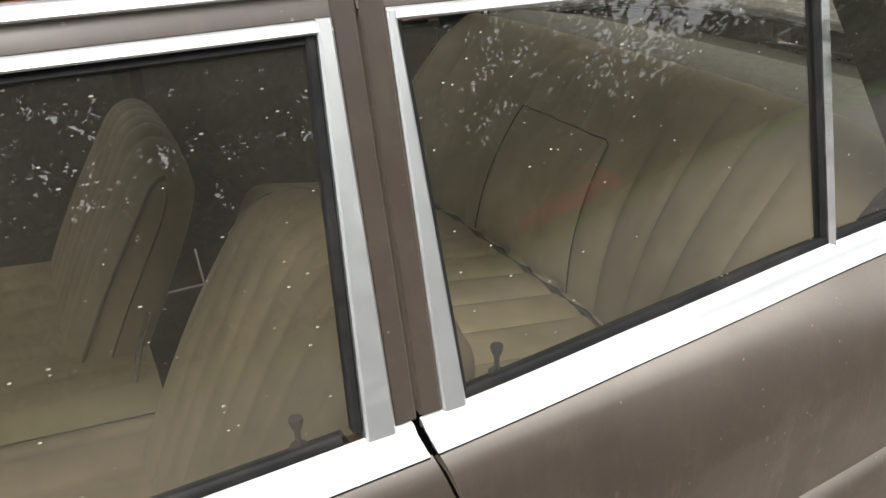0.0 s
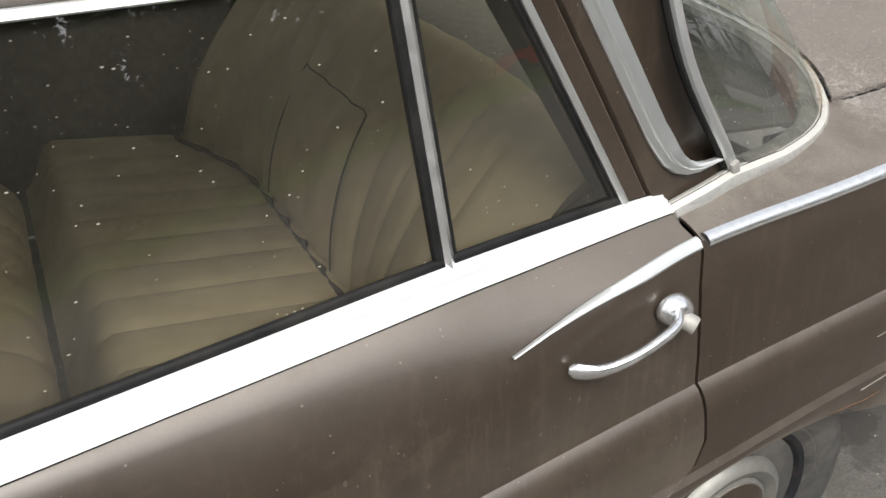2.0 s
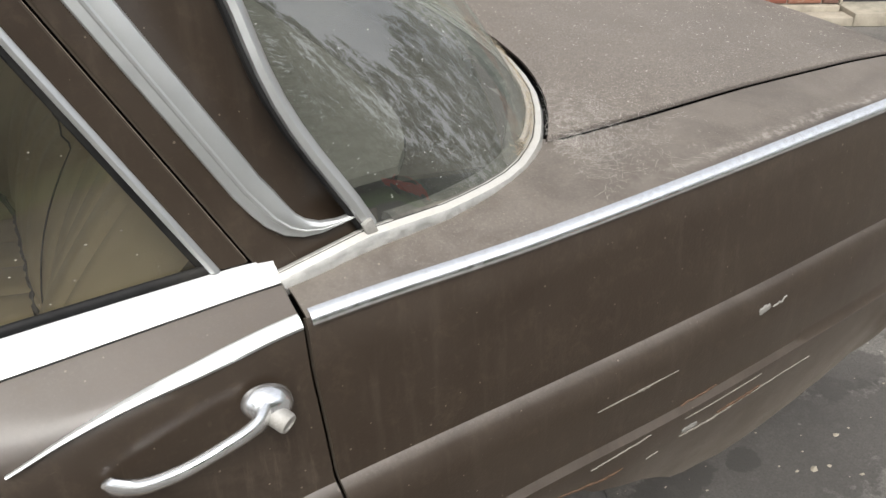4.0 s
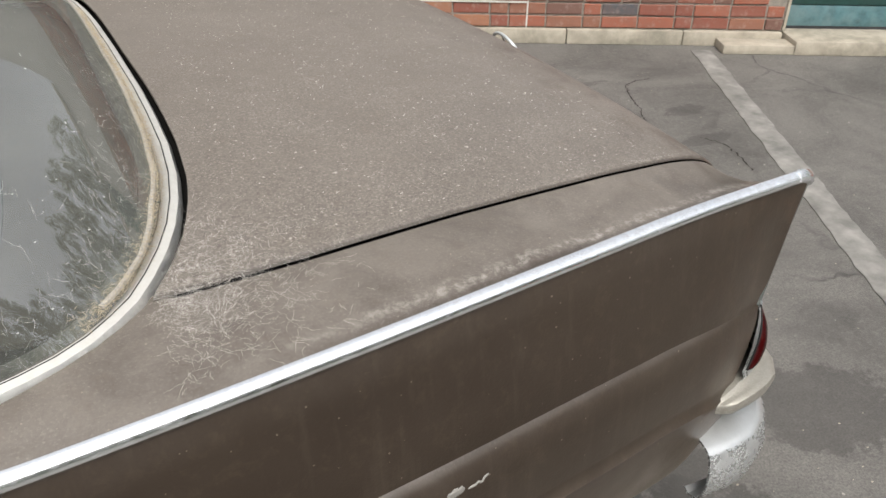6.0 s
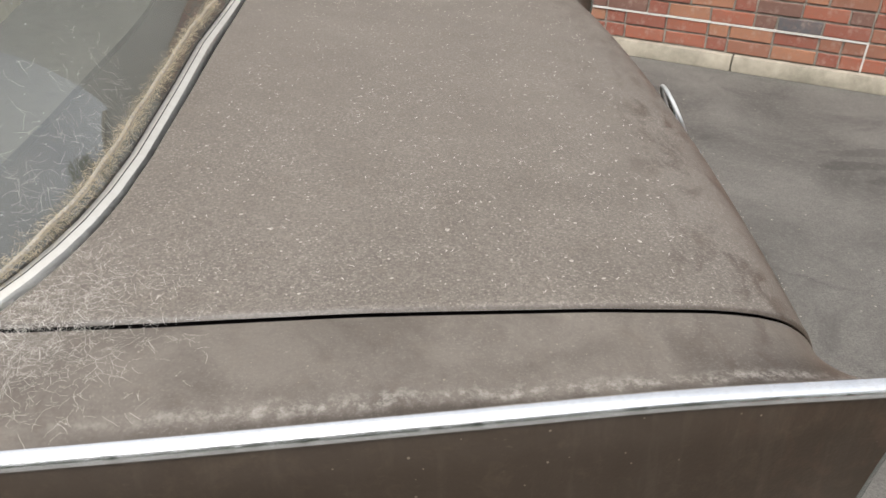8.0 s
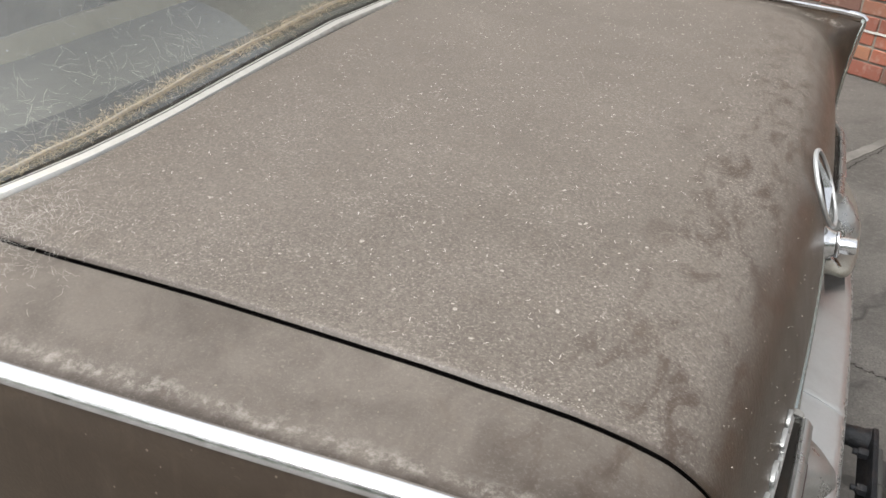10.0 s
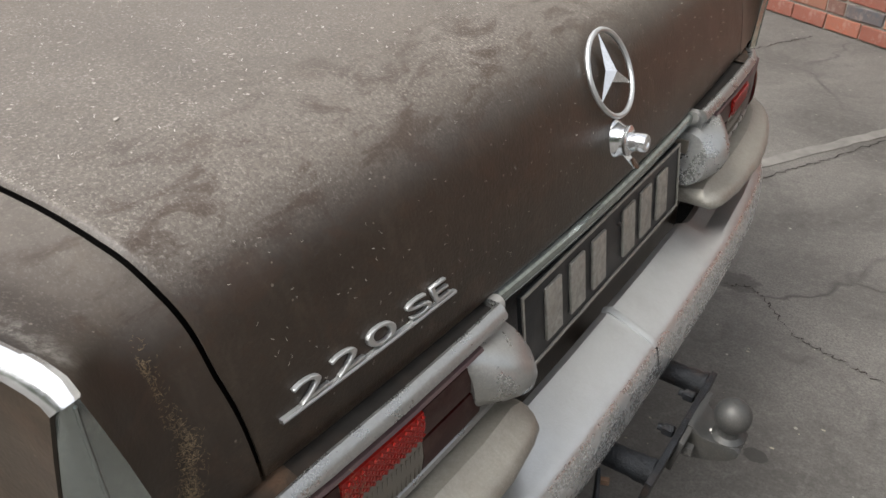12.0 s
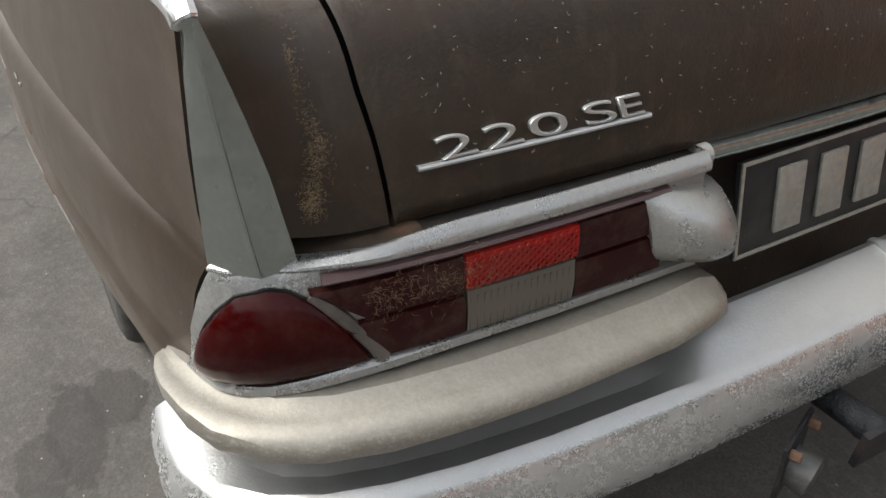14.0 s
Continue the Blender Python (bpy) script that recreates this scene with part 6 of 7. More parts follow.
def tow_bar():
    m = Matrix.Translation((1.528, -0.015, 0.425)) @ pose(0, 0, 0, 0, 10, 0)
    bar = block(-0.005, 0.005, -0.155, 0.150, -0.032, 0.032, 0.0)
    for v in bar.verts:
        if v.co.y > 0.1 and v.co.z > 0:
            v.co.y -= 0.030
        if v.co.y < -0.1 and v.co.z < 0:
            v.co.y += 0.012
    bmesh.ops.bevel(bar, geom=bar.edges[:], offset=0.0025, segments=2, affect="EDGES", profile=0.6)
    t = part("tow_bar", turned(bar, m), IRON, car, "rusty tow bar with a steel ball")
    for y in (-0.125, 0.095):
        part("tow_tube", turned(lathe([(0.0, -0.22), (0.0185, -0.22), (0.0185, -0.028), (0.0205, -0.020), (0.0195, -0.008), (0.0215, -0.003), (0.0215, 0.002), (0.0, 0.002)], 22, "x"), Matrix.Translation((1.525, y, 0.432))), IRON, t, "dark rusty mounting tube")
    part("ball_flange", turned(block(0.005, 0.014, -0.055, 0.075, -0.030, 0.030, 0.003), m), GUNMETAL, t, "scuffed grey flange bolted to the bar")
    arm = prism([(1.536, 0.456), (1.546, 0.455), (1.556, 0.446), (1.566, 0.441), (1.607, 0.440), (1.615, 0.434), (1.613, 0.424), (1.602, 0.412), (1.578, 0.403), (1.550, 0.396), (1.532, 0.394)], -0.031, 0.033, 0.004)
    for v in arm.verts:
        if v.co.x > 1.56:
            v.co.y *= 1 - 5.0 * (v.co.x - 1.56) * 0.9
    part("ball_arm", arm, GUNMETAL, t, "cast steel arm with flecks of white paint")
    part("tow_ball", lathe([(0.0, 0.436), (0.024, 0.436), (0.024, 0.441), (0.0165, 0.446), (0.0150, 0.454)] + [(0.0265 * math.cos(a), 0.479 + 0.0265 * math.sin(a)) for a in span(-0.95, 1.40, 14)] + [(0.006, 0.5052), (0.0, 0.5050)], 28, "z", (1.590, -0.002, 0)), GUNMETAL, t, "scuffed steel tow ball")
    for y, z in ((-0.045, 0.436), (0.043, 0.436)):
        part("bolt", hexagon(0.0105, 1.541, 1.556, y, z - 0.012), GUNMETAL, t, "hexagon bolt")
        part("nut", hexagon(0.0100, 1.508, 1.524, y, z + 0.008, 25), IRON, t, "rusty nut")
        part("thread", lathe([(0.0, 1.500), (0.0055, 1.500), (0.0055, 1.510), (0.0, 1.510)], 10, "x", (0, y, z + 0.008)), IRON, t, "rusty bolt end")
    for y, x, r in ((-0.006, 1.567, 0.0055), (0.004, 1.573, 0.0032), (-0.012, 1.571, 0.0024)):
        part("paint_fleck", turned(lathe([(0.0, 0.0), (r, 0.0), (r * 0.7, 0.0006), (0.0, 0.0007)], 8, "z"), Matrix.Translation((x, y, 0.4412)) @ Matrix.Diagonal((1.0, 0.6, 1, 1))), HAIR, t, "fleck of white paint")
    sm = Matrix.Translation((1.478, -0.205, 0.395)) @ pose(0, 0, 0, 0, 0, 22)
    part("socket_plate", turned(block(-0.003, 0.003, -0.045, 0.045, -0.045, 0.045, 0.0025), sm), IRON, t, "rusty socket plate")
    part("socket", turned(lathe([(0.0, 0.0), (0.026, 0.0), (0.026, 0.03), (0.020, 0.034), (0.0, 0.034)], 20, "x"), Matrix.Translation((1.480, -0.212, 0.39)) @ pose(0, 0, 0, 0, 10, 22)), GUNMETAL, t, "grey trailer socket")
    for y, z in ((-0.034, 0.034), (0.034, 0.030), (0.030, -0.034)):
        part("socket_bolt", turned(hexagon(0.0065, 0.002, 0.016, y, z), sm), RUST, t, "orange rusted bolt")


# ---- seats ----
def cushion(fn, nu, nv, thick, inward):
    return grid([[fn(u, v) for v in span(0, 1, nv)] for u in span(0, 1, nu)], thick, inward)


def pleat(u, count, depth):
    return -depth * (1 - abs(math.sin(math.pi * u * count)) ** 0.45)


def rear_seat():
    st = part("rear_seat", block(-0.62, -0.10, -0.66, 0.66, 0.345, 0.53, 0.04), LEATHER, car, "beige pleated rear bench seat")
    def back(u, v):
        y = -0.675 + 1.35 * u
        e = min(u, 1 - u) * 1.35
        round_ = 1 - ease(e / 0.12)
        wrap = ease((abs(y) - 0.26) / 0.40)
        z = 0.54 + (0.512 - 0.040 * round_) * v
        x = -0.215 + 0.205 * v - 0.052 * math.sin(math.pi * min(1.0, v / 0.93)) + 0.045 * max(0.0, v - 0.86) / 0.14 + 0.05 * round_ - 0.135 * wrap * (1 - 0.72 * v)
        if v > 0.93:
            z -= 0.02 * ((v - 0.93) / 0.07) ** 2
        return (x - pleat(u, 13, 0.015) * (1 if v < 0.9 else 0.3), y, z)
    part("backrest", cushion(back, 118, 30, 0.04, lambda p: (1, 0, 0)), LEATHER, st, "beige pleated backrest")
    # folded centre arm rest, its edge sunk as a dark seam
    def face(y, z, out):
        p = Vector(back((y + 0.675) / 1.35, (z - 0.54) / 0.512))
        return Vector((p.x - out, p.y, p.z))
    rest = [[face((0.185 - 0.030 * v) * math.copysign(abs(u) ** 0.9, u), 0.61 + 0.285 * v, 0.013 * min(1.0, 7 * (1 - abs(u)), 7 * v, 7 * (1 - v)) ** 0.5 + 0.001) for v in span(0, 1, 14)] for u in span(-1, 1, 21)]
    arm = part("centre_arm_rest", grid(rest), LEATHER, st, "beige folding centre arm rest")
    loop = [face(-0.187 + 0.030 * t, 0.605 + 0.285 * t, 0.003) for t in span(0, 1, 10)] + [face(y, 0.898, 0.003) for y in span(-0.147, 0.147, 9)] + [face(0.187 - 0.030 * t, 0.605 + 0.285 * t, 0.003) for t in span(1, 0, 10)]
    part("arm_rest_seam", sweep(loop, circle(0.0015, 6), up=(-1, 0, 0.2)), CARD, arm, "dark seam round the arm rest")
    def seat(u, v):
        y = -0.68 + 1.36 * u
        x = -0.70 + 0.50 * v
        front = 1 - ease(v / 0.22)
        e = 1 - ease(min(u, 1 - u) / 0.08)
        z = 0.680 - 0.13 * front**2 - 0.03 * e - 0.08 * v
        return (x, y, z + pleat(u, 13, 0.012))
    part("cushion", cushion(seat, 118, 24, 0.05, lambda p: (0, 0, -1)), LEATHER, st, "beige pleated seat cushion")
    joint = [Vector(back(u, 0.035)) + Vector((-0.012, 0, 0.040 + 0.030 * ease((abs(2 * u - 1) - 0.3) / 0.7))) for u in span(0.03, 0.97, 60)]
    part("seat_joint", sweep(joint, circle(0.007, 6), up=(0, 0, 1)), CARPET, st, "dark joint between cushion and backrest")
    part("parcel_shelf", grid([[(0.02 + (along(abs(y), SCREEN) - 0.215 - 0.02) * v, y, 0.992 + 0.010 * v) for y in span(-0.68, 0.68, 31)] for v in span(0, 1, 5)], 0.012, lambda p: (0, 0, -1)), SHELF, st, "pale dusty parcel shelf")
    part("shelf_end", grid([[(along(abs(y), SCREEN) - 0.213 + 0.20 * v, y, 0.992 - 0.022 * v) for y in span(-0.69, 0.69, 31)] for v in span(0, 1, 3)], 0.006, lambda p: (0, 0, -1)), CARPET, st, "dark ledge between the shelf and the rear window")
    for s in (-1, 1):
        part("side_bolster", block(-0.06, 0.10, 0.685 if s > 0 else -0.745, 0.745 if s > 0 else -0.685, 0.60, 0.93, 0.03, 3), CARD, st, "brown side padding")


# outline of a front backrest seen from the side: front face, roll over the top, rear face
FRONTBACK = [(-1.085, 0.440), (-1.065, 0.490), (-1.000, 0.640), (-0.930, 0.785), (-0.868, 0.895), (-0.838, 0.942), (-0.805, 0.972), (-0.765, 0.983), (-0.726, 0.972), (-0.694, 0.942), (-0.683, 0.905), (-0.690, 0.850), (-0.720, 0.750), (-0.78, 0.600), (-0.86, 0.440)]


def front_seat(s):
    y0 = 0.425 * s
    slide = -0.125 if s > 0 else 0.0
    st = part("front_seat", block(-1.55, -1.06, y0 - 0.26, y0 + 0.26, 0.345, 0.50, 0.03), CARPET, car, "tan pleated front seat, its cover darkened for cabin shade")
    n = len(FRONTBACK) - 1
    def back(u, v):
        y = y0 + 0.285 * (2 * u - 1)
        e = abs(2 * u - 1)
        x, z = smooth(v * n, [(i, q[0]) for i, q in enumerate(FRONTBACK)]), smooth(v * n, [(i, q[1]) for i, q in enumerate(FRONTBACK)])
        f = math.sqrt(max(0.0, 1 - max(0.0, (e - 0.80) / 0.20) ** 2))
        f = 0.02 + 0.98 * f
        mid = smooth(z, [(0.44, -0.97), (0.64, -0.885), (0.80, -0.815), (0.90, -0.780), (0.983, -0.765)])
        d = pleat(u, 9, 0.011) * (1 if e < 0.93 else 0.2)
        x = mid + (x - mid) * f * (1 + 4.5 * d) * (0.72 if s > 0 else 1.0)
        rise = max(0.0, (z - 0.50) / 0.48)
        x += slide
        z = z + (-0.042 if s > 0 else 0.0) * rise + d * 0.6 * rise**4 - 0.070 * rise**2 * max(0.0, (e - 0.25) / 0.75) ** 2
        return (x, y, z)
    part("backrest", grid([[back(u, v) for v in span(0, 1, 44)] for u in span(0, 1, 108)]), SHADED_TAN, st, "tan pleated backrest with a rolled top, darkened for cabin shade")
    edge = []
    for v in span(0.02, 0.5, 22):
        a = Vector(back(0.02 if s > 0 else 0.98, v))
        edge.append(a + Vector((-0.002, -0.004 * s, 0.002)))
    part("piping", sweep(edge, circle(0.0035, 6), up=(0, 1, 0)), SHELF, st, "pale piping along the seat edge")
    def seat(u, v):
        y = s * (0.375 + 0.371 * (2 * u - 1))
        x = -1.66 + 0.68 * v
        z = 0.590 - 0.08 * (1 - ease(v / 0.25)) ** 2 - 0.045 * (1 - ease(min(u, 1 - u) / 0.12)) - 0.06 * v
        return (x, y, z + pleat(u, 7, 0.009))
    part("cushion", cushion(seat, 70, 24, 0.14, lambda p: (0, 0, -1)), SHADED_TAN, st, "tan pleated seat cushion, darkened for cabin shade")
    if s < 0:
        part("recline_lever", sweep([(-1.030, y0 + 0.292, 0.64), (-1.010, y0 + 0.297, 0.70), (-0.985, y0 + 0.297, 0.755)], circle(0.005, 8), up=(0, 1, 0)), CHROME, st, "thin chrome lever")


for s in (-1, 1):
    door(s, True)
    door(s, False)
    rear_wing(s)
    tail_lamp(s)
    wheel(AXLE, s)
    wheel(AXLE - 2.75, s)
    front_seat(s)
for ob in [o for o in car.children if o.name.startswith("rear_wing")][:1]:
    r = random.Random(3)
    def on_flank(x, z, out=0.0008):
        q = sorted((b, a) for a, b in section(x)[3:])
        return Vector((x, -float(np.interp(z, [k[0] for k in q], [k[1] for k in q])) - out, z))
    def scored(pts, wide, mat, name, label, rag=0.0008, n=16):
        line = [on_flank(p.x, p.z + r.uniform(-rag, rag)) for p in spline([(x, 0, z) for x, z in pts], n)]
        lead = [(-wide / 2, -0.001), (-wide / 3, 0.0006), (wide / 3, 0.0006), (wide / 2, -0.001)]
        def prof(t):
            k = (0.35 + 0.65 * math.sin(math.pi * min(1.0, max(0.0, t))) ** 0.5) * (0.7 + 0.6 * abs(math.sin(37 * t)))
            return [(a * k, b) for a, b in lead]
        part(name, sweep(line, prof, up=(0, -1, 0)), mat, ob, label)
    scored([(0.397, 0.695), (0.461, 0.700), (0.476, 0.7015), (0.538, 0.707)], 0.0017, SCRATCH, "scratch", "bare pale scratch", 0.0005)
    scored([(0.464, 0.6995), (0.474, 0.7005), (0.486, 0.7015)], 0.0042, SCRATCH, "scratch", "bare pale scratch", 0.0012, 10)
    scored([(0.395, 0.592), (0.45, 0.600), (0.501, 0.609)], 0.0020, SCRATCH, "scratch", "bare pale scratch", 0.0010)
    scored([(0.568, 0.606), (0.65, 0.612), (0.73, 0.620)], 0.0014, SCRATCH, "scratch", "bare pale scratch", 0.0004)
    scored([(0.569, 0.566), (0.60, 0.567), (0.632, 0.5675), (0.66, 0.572), (0.69, 0.575), (0.759, 0.585)], 0.0040, SCRATCH, "scratch", "torn paint edge, pale and flaking", 0.0016, 30)
    scored([(0.745, 0.583), (0.80, 0.588), (0.865, 0.592)], 0.0016, SCRATCH, "scratch", "bare pale scratch", 0.0008)
    scored([(0.645, 0.5765), (0.675, 0.580), (0.715, 0.584), (0.74, 0.588)], 0.0070, RUST, "rust_patch", "orange rust in the dent", 0.0020, 22)
    scored([(0.560, 0.631), (0.60, 0.6335), (0.632, 0.639)], 0.0038, RUST, "rust_line", "rusted edge of a dent", 0.0015)
    scored([(0.571, 0.577), (0.588, 0.579), (0.603, 0.578)], 0.0120, LINE, "bare_patch", "grey primer showing through the paint", 0.0010, 10)
    scored([(0.34, 0.560), (0.40, 0.557), (0.46, 0.560)], 0.0040, RUST, "rust_line", "rusted wheel arch edge", 0.0020)
    scored([(0.694, 0.742), (0.704, 0.7465), (0.716, 0.747)], 0.0130, LINE, "dried_splash", "pale dried splash", 0.0015, 10)
    scored([(0.722, 0.745), (0.738, 0.7465), (0.752, 0.751)], 0.0034, LINE, "dried_splash", "pale dried splash", 0.0020, 10)
    scored([(0.508, 0.552), (0.53, 0.556)], 0.0012, SCRATCH, "scratch", "bare pale scratch", 0.0004, 6)
lid = boot_lid()
# liners below the lid's gaps, coloured near-black for the shade in them
chan = []
for s in (-1, 1):
    path = [deck_point(c, s * along(c[0], SEAM_W)) + Vector((-0.010 * ease((c[0] - 1.2) / 0.15), 0, -0.016)) for c in PROFILE if c[0] > 0.41 and c[1] > 0.797]
    chan.append(sweep(path, [(s * a, b) for a, b in ((0.026, 0.0145), (0.022, 0.0145), (0.018, -0.001), (-0.012, -0.001), (-0.014, 0.007), (-0.016, 0.007), (-0.016, -0.005), (0.026, -0.005))], up=lambda i, p: (0, 0, 1) if p.x < 1.25 else (1, 0, 0.5)))
    part("lid_channel", chan[-1], DARK, lid, "gutter under the lid edge, blackened for the shade in the gap")
front = [Vector((along(abs(y), SCREEN) + 0.006, y, screen_edge(y)[1] - 0.022)) for y in span(-0.70, 0.70, 41)]
part("screen_gutter", sweep(front, [(-0.02, -0.002), (-0.02, 0.002), (0.02, 0.002), (0.02, -0.002)]), DARK, lid, "gutter under the rear window, blackened for the shade in the gap")
rear_screen()
cabin()
nose()
floorpan()
bumper()
centre_trim()
number_plate()
badges(lid)
tow_bar()
rear_seat()


# ---- the yard ----
gm = bmesh.new()
bmesh.ops.create_grid(gm, x_segments=40, y_segments=40, size=400)
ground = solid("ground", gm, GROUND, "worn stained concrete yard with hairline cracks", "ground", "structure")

WALL_AT, WALL_TURN = Vector((0.97, 3.75, 0)), radians(-27.3)
WALLM = Matrix.Translation(WALL_AT) @ Matrix.Rotation(WALL_TURN, 4, "Z")


def wall_box(s0, s1, d0, d1, z0, z1, bev=0.0):
    """A block along the wall: s along it, d out into the yard (towards the car is negative)."""
    return turned(block(s0, s1, d0, d1, z0, z1, bev), WALLM)


wall_body = solid("wall_north", joined(wall_box(-9.0, 4.12, 0.012, 0.34, 0.0, 1.395), wall_box(5.35, 15.0, 0.012, 0.34, 0.0, 1.395)), MORTAR, "old red brick wall with flush mortar joints", "wall", "structure")
part("upper_wall", joined(wall_box(-9.0, 2.2, -0.006, 0.34, 1.396, 5.2), wall_box(2.2, 4.12, -0.004, 0.34, 1.396, 1.98), wall_box(5.35, 15.0, -0.006, 0.34, 1.396, 1.98)), PLASTER, wall_body, "pale rendered upper wall")
part("coping", joined(wall_box(-9.0, 2.26, -0.06, 0.40, 5.2, 5.3, 0.01), wall_box(2.27, 4.12, -0.05, 0.38, 1.98, 2.04, 0.01), wall_box(5.35, 15.0, -0.05, 0.38, 1.98, 2.04, 0.01)), STONE, wall_body, "weathered stone coping")
rng = random.Random(4)
STRETCH, HEAD, H = 0.215, 0.1025, 0.065


def brick_mesh(l, j):
    bm = block(-l / 2, l / 2, -0.05, 0.05, -H / 2, H / 2)
    r = random.Random(j)
    for v in bm.verts:
        v.co += Vector((r.uniform(-0.002, 0.002), r.uniform(-0.002, 0.002), r.uniform(-0.002, 0.002)))
    bmesh.ops.bevel(bm, geom=[e for e in bm.edges], offset=0.0035, segments=1, affect="EDGES")
    return mesh_of("brick", bm, BRICK, 20)


STRETCHERS = [brick_mesh(STRETCH, j) for j in range(5)]
HEADERS = [brick_mesh(HEAD, 10 + j) for j in range(4)]
rest = bmesh.new()
verts, faces = [], []
for course in range(17):
    z = 0.0915 + 0.0 + (course + 0.5) * 0.0765
    near = course < 7
    s = -9.0 + (0.11 if course % 2 else 0.0)
    k = 0
    while s < 15.0:
        l = STRETCH if (k + course) % 3 else HEAD
        k += 1
        c = s + l / 2
        s += l + 0.011
        if 4.12 < c + l / 2 and c - l / 2 < 5.35 and z < 2.3:
            continue
        out = rng.uniform(-0.003, 0.003)
        if near and -0.6 < c < 4.2:
            me = rng.choice(STRETCHERS if l == STRETCH else HEADERS)
            ob = new("brick", me)
            ob.parent = wall_body
            ob.matrix_world = WALLM @ Matrix.Translation((c, 0.052 + out, z)) @ Matrix.Rotation(math.pi if rng.random() < 0.5 else 0, 4, "Y")
        elif -8 < c < 14.8 and z < 6.35:
            b0 = len(verts)
            for dx in (-l / 2, l / 2):
                for dy in (out, 0.06):
                    for dz in (-H / 2, H / 2):
                        verts.append(tuple(WALLM @ Vector((c + dx, dy, z + dz))))
            faces += [tuple(b0 + i for i in q) for q in ((0, 1, 3, 2), (4, 6, 7, 5), (0, 4, 5, 1), (2, 3, 7, 6), (1, 5, 7, 3), (0, 2, 6, 4))]
me = bpy.data.meshes.new("upper_bricks")
me.from_pydata(verts, [], faces)
me.materials.append(BRICK)
ub = new("upper_bricks", me)
ub.parent = wall_body
tagged(ub, "weathered red bricks", kind="stuff")
# lowest bricks that stand on the ground where the plinth ends
for i, s0 in enumerate(span(-0.9, 0.8, 9)):
    ob = new("brick", STRETCHERS[i % 5])
    ob.parent = wall_body
    ob.matrix_world = WALLM @ Matrix.Translation((s0, 0.050, 0.047)) @ Matrix.Diagonal((0.95, 1, 1.15, 1))
# joint sealed in white, stepping down
wj = joined(wall_box(0.2, 2.533, -0.003, 0.02, 0.2395, 0.2490), wall_box(2.524, 2.533, -0.003, 0.02, 0.09, 0.2395))
part("sealed_joint", wj, WHITEMORTAR, wall_body, "white sealed joint stepping down the bricks")
plinth = solid("plinth", joined(*[wall_box(a, b - 0.006, -0.028, 0.05, 0.0, 0.088, 0.008) for a, b in ((1.06, 1.9), (1.9, 2.78), (2.78, 3.5), (3.5, 4.12))]), STONE, "low pale stone plinth, mossy at the foot", "plinth", "structure")
sill = solid("door_step", joined(wall_box(3.70, 4.15, -0.19, -0.03, 0.0, 0.055, 0.01), wall_box(4.13, 5.6, -0.20, 0.10, 0.0, 0.085, 0.012)), STONE, "pale worn stone step under the green door", "step", "structure")
gd = solid("door_1", wall_box(4.13, 5.34, 0.10, 0.14, 0.10, 1.96), GREENWOOD, "dark green painted plank door", "door", "structure")
for i in range(14):
    z0 = 0.10 + i * 0.132
    part("plank", wall_box(4.135, 5.335, 0.082, 0.105, z0 + 0.003, z0 + 0.129, 0.004), PALEGREEN if i == 0 else GREENWOOD, gd, "faded bottom plank" if i == 0 else "")
part("reveal", wall_box(4.118, 4.135, 0.0, 0.16, 0.09, 1.97), STONE, gd, "door reveal")


def ground_strip(name, p, q, wide, label, mat=None):
    p, q = Vector((*p, 0)), Vector((*q, 0))
    d = (q - p).normalized()
    side = Vector((d.y, -d.x, 0))
    r = random.Random(7)
    L, R = [], []
    n = 60
    for t in span(0, 1, n):
        c = p.lerp(q, t)
        L.append(c + side * (wide / 2 + r.uniform(-0.006, 0.006)) + Vector((0, 0, 0.004)))
        R.append(c - side * (wide / 2 + r.uniform(-0.006, 0.006)) + Vector((0, 0, 0.004)))
    M = [(a + b) / 2 + Vector((0, 0, 0.003)) for a, b in zip(L, R)]
    lo = [[a - Vector((0, 0, 0.006)) for a in L], L, M, R, [a - Vector((0, 0, 0.006)) for a in R]]
    return solid(name, grid(lo), mat or LINE, label, "ground marking", "structure")


ground_strip("marking_1", (4.10, 1.99), (2.60, -0.55), 0.125, "pale worn strip across the concrete")
ground_strip("marking_2", (1.93, 3.16), (0.75, 1.10), 0.050, "faded strip across the concrete beside a crack", FADED)


def crack(points, wide, seed):
    """A ragged crack in the concrete, a hair above it."""
    r = random.Random(seed)
    path = spline([(x, y, 0.0) for x, y in points], 14 * len(points))
    rows = [[], []]
    for p in path:
        c = p + Vector((r.uniform(-0.008, 0.008), r.uniform(-0.008, 0.008), 0.0025))
        w = wide * r.uniform(0.25, 1)
        rows[0].append(c - Vector((w, -w, 0)))
        rows[1].append(c + Vector((w, -w, 0)))
    solid("crack", grid(rows), UNDER, "dark ragged crack in the concrete", "crack", "structure")


crack([(1.335, 1.06), (1.405, 1.08), (1.47, 1.03), (1.555, 0.94), (1.64, 0.905), (1.78, 0.865), (2.0, 0.80)], 0.0022, 1)
crack([(3.47, 1.735), (3.36, 1.735), (3.26, 1.684), (3.15, 1.50), (3.11, 1.393), (2.97, 1.22), (2.75, 1.123), (2.656, 1.04)], 0.0034, 2)
crack([(3.135, 1.01), (3.167, 0.869), (3.08, 0.637)], 0.0035, 3)
crack([(1.20, 1.70), (1.287, 1.870), (1.402, 2.085), (1.541, 2.38), (1.66, 2.62)], 0.0032, 4)
crack([(0.80, 3.15), (0.914, 3.391), (1.004, 3.56)], 0.0045, 5)


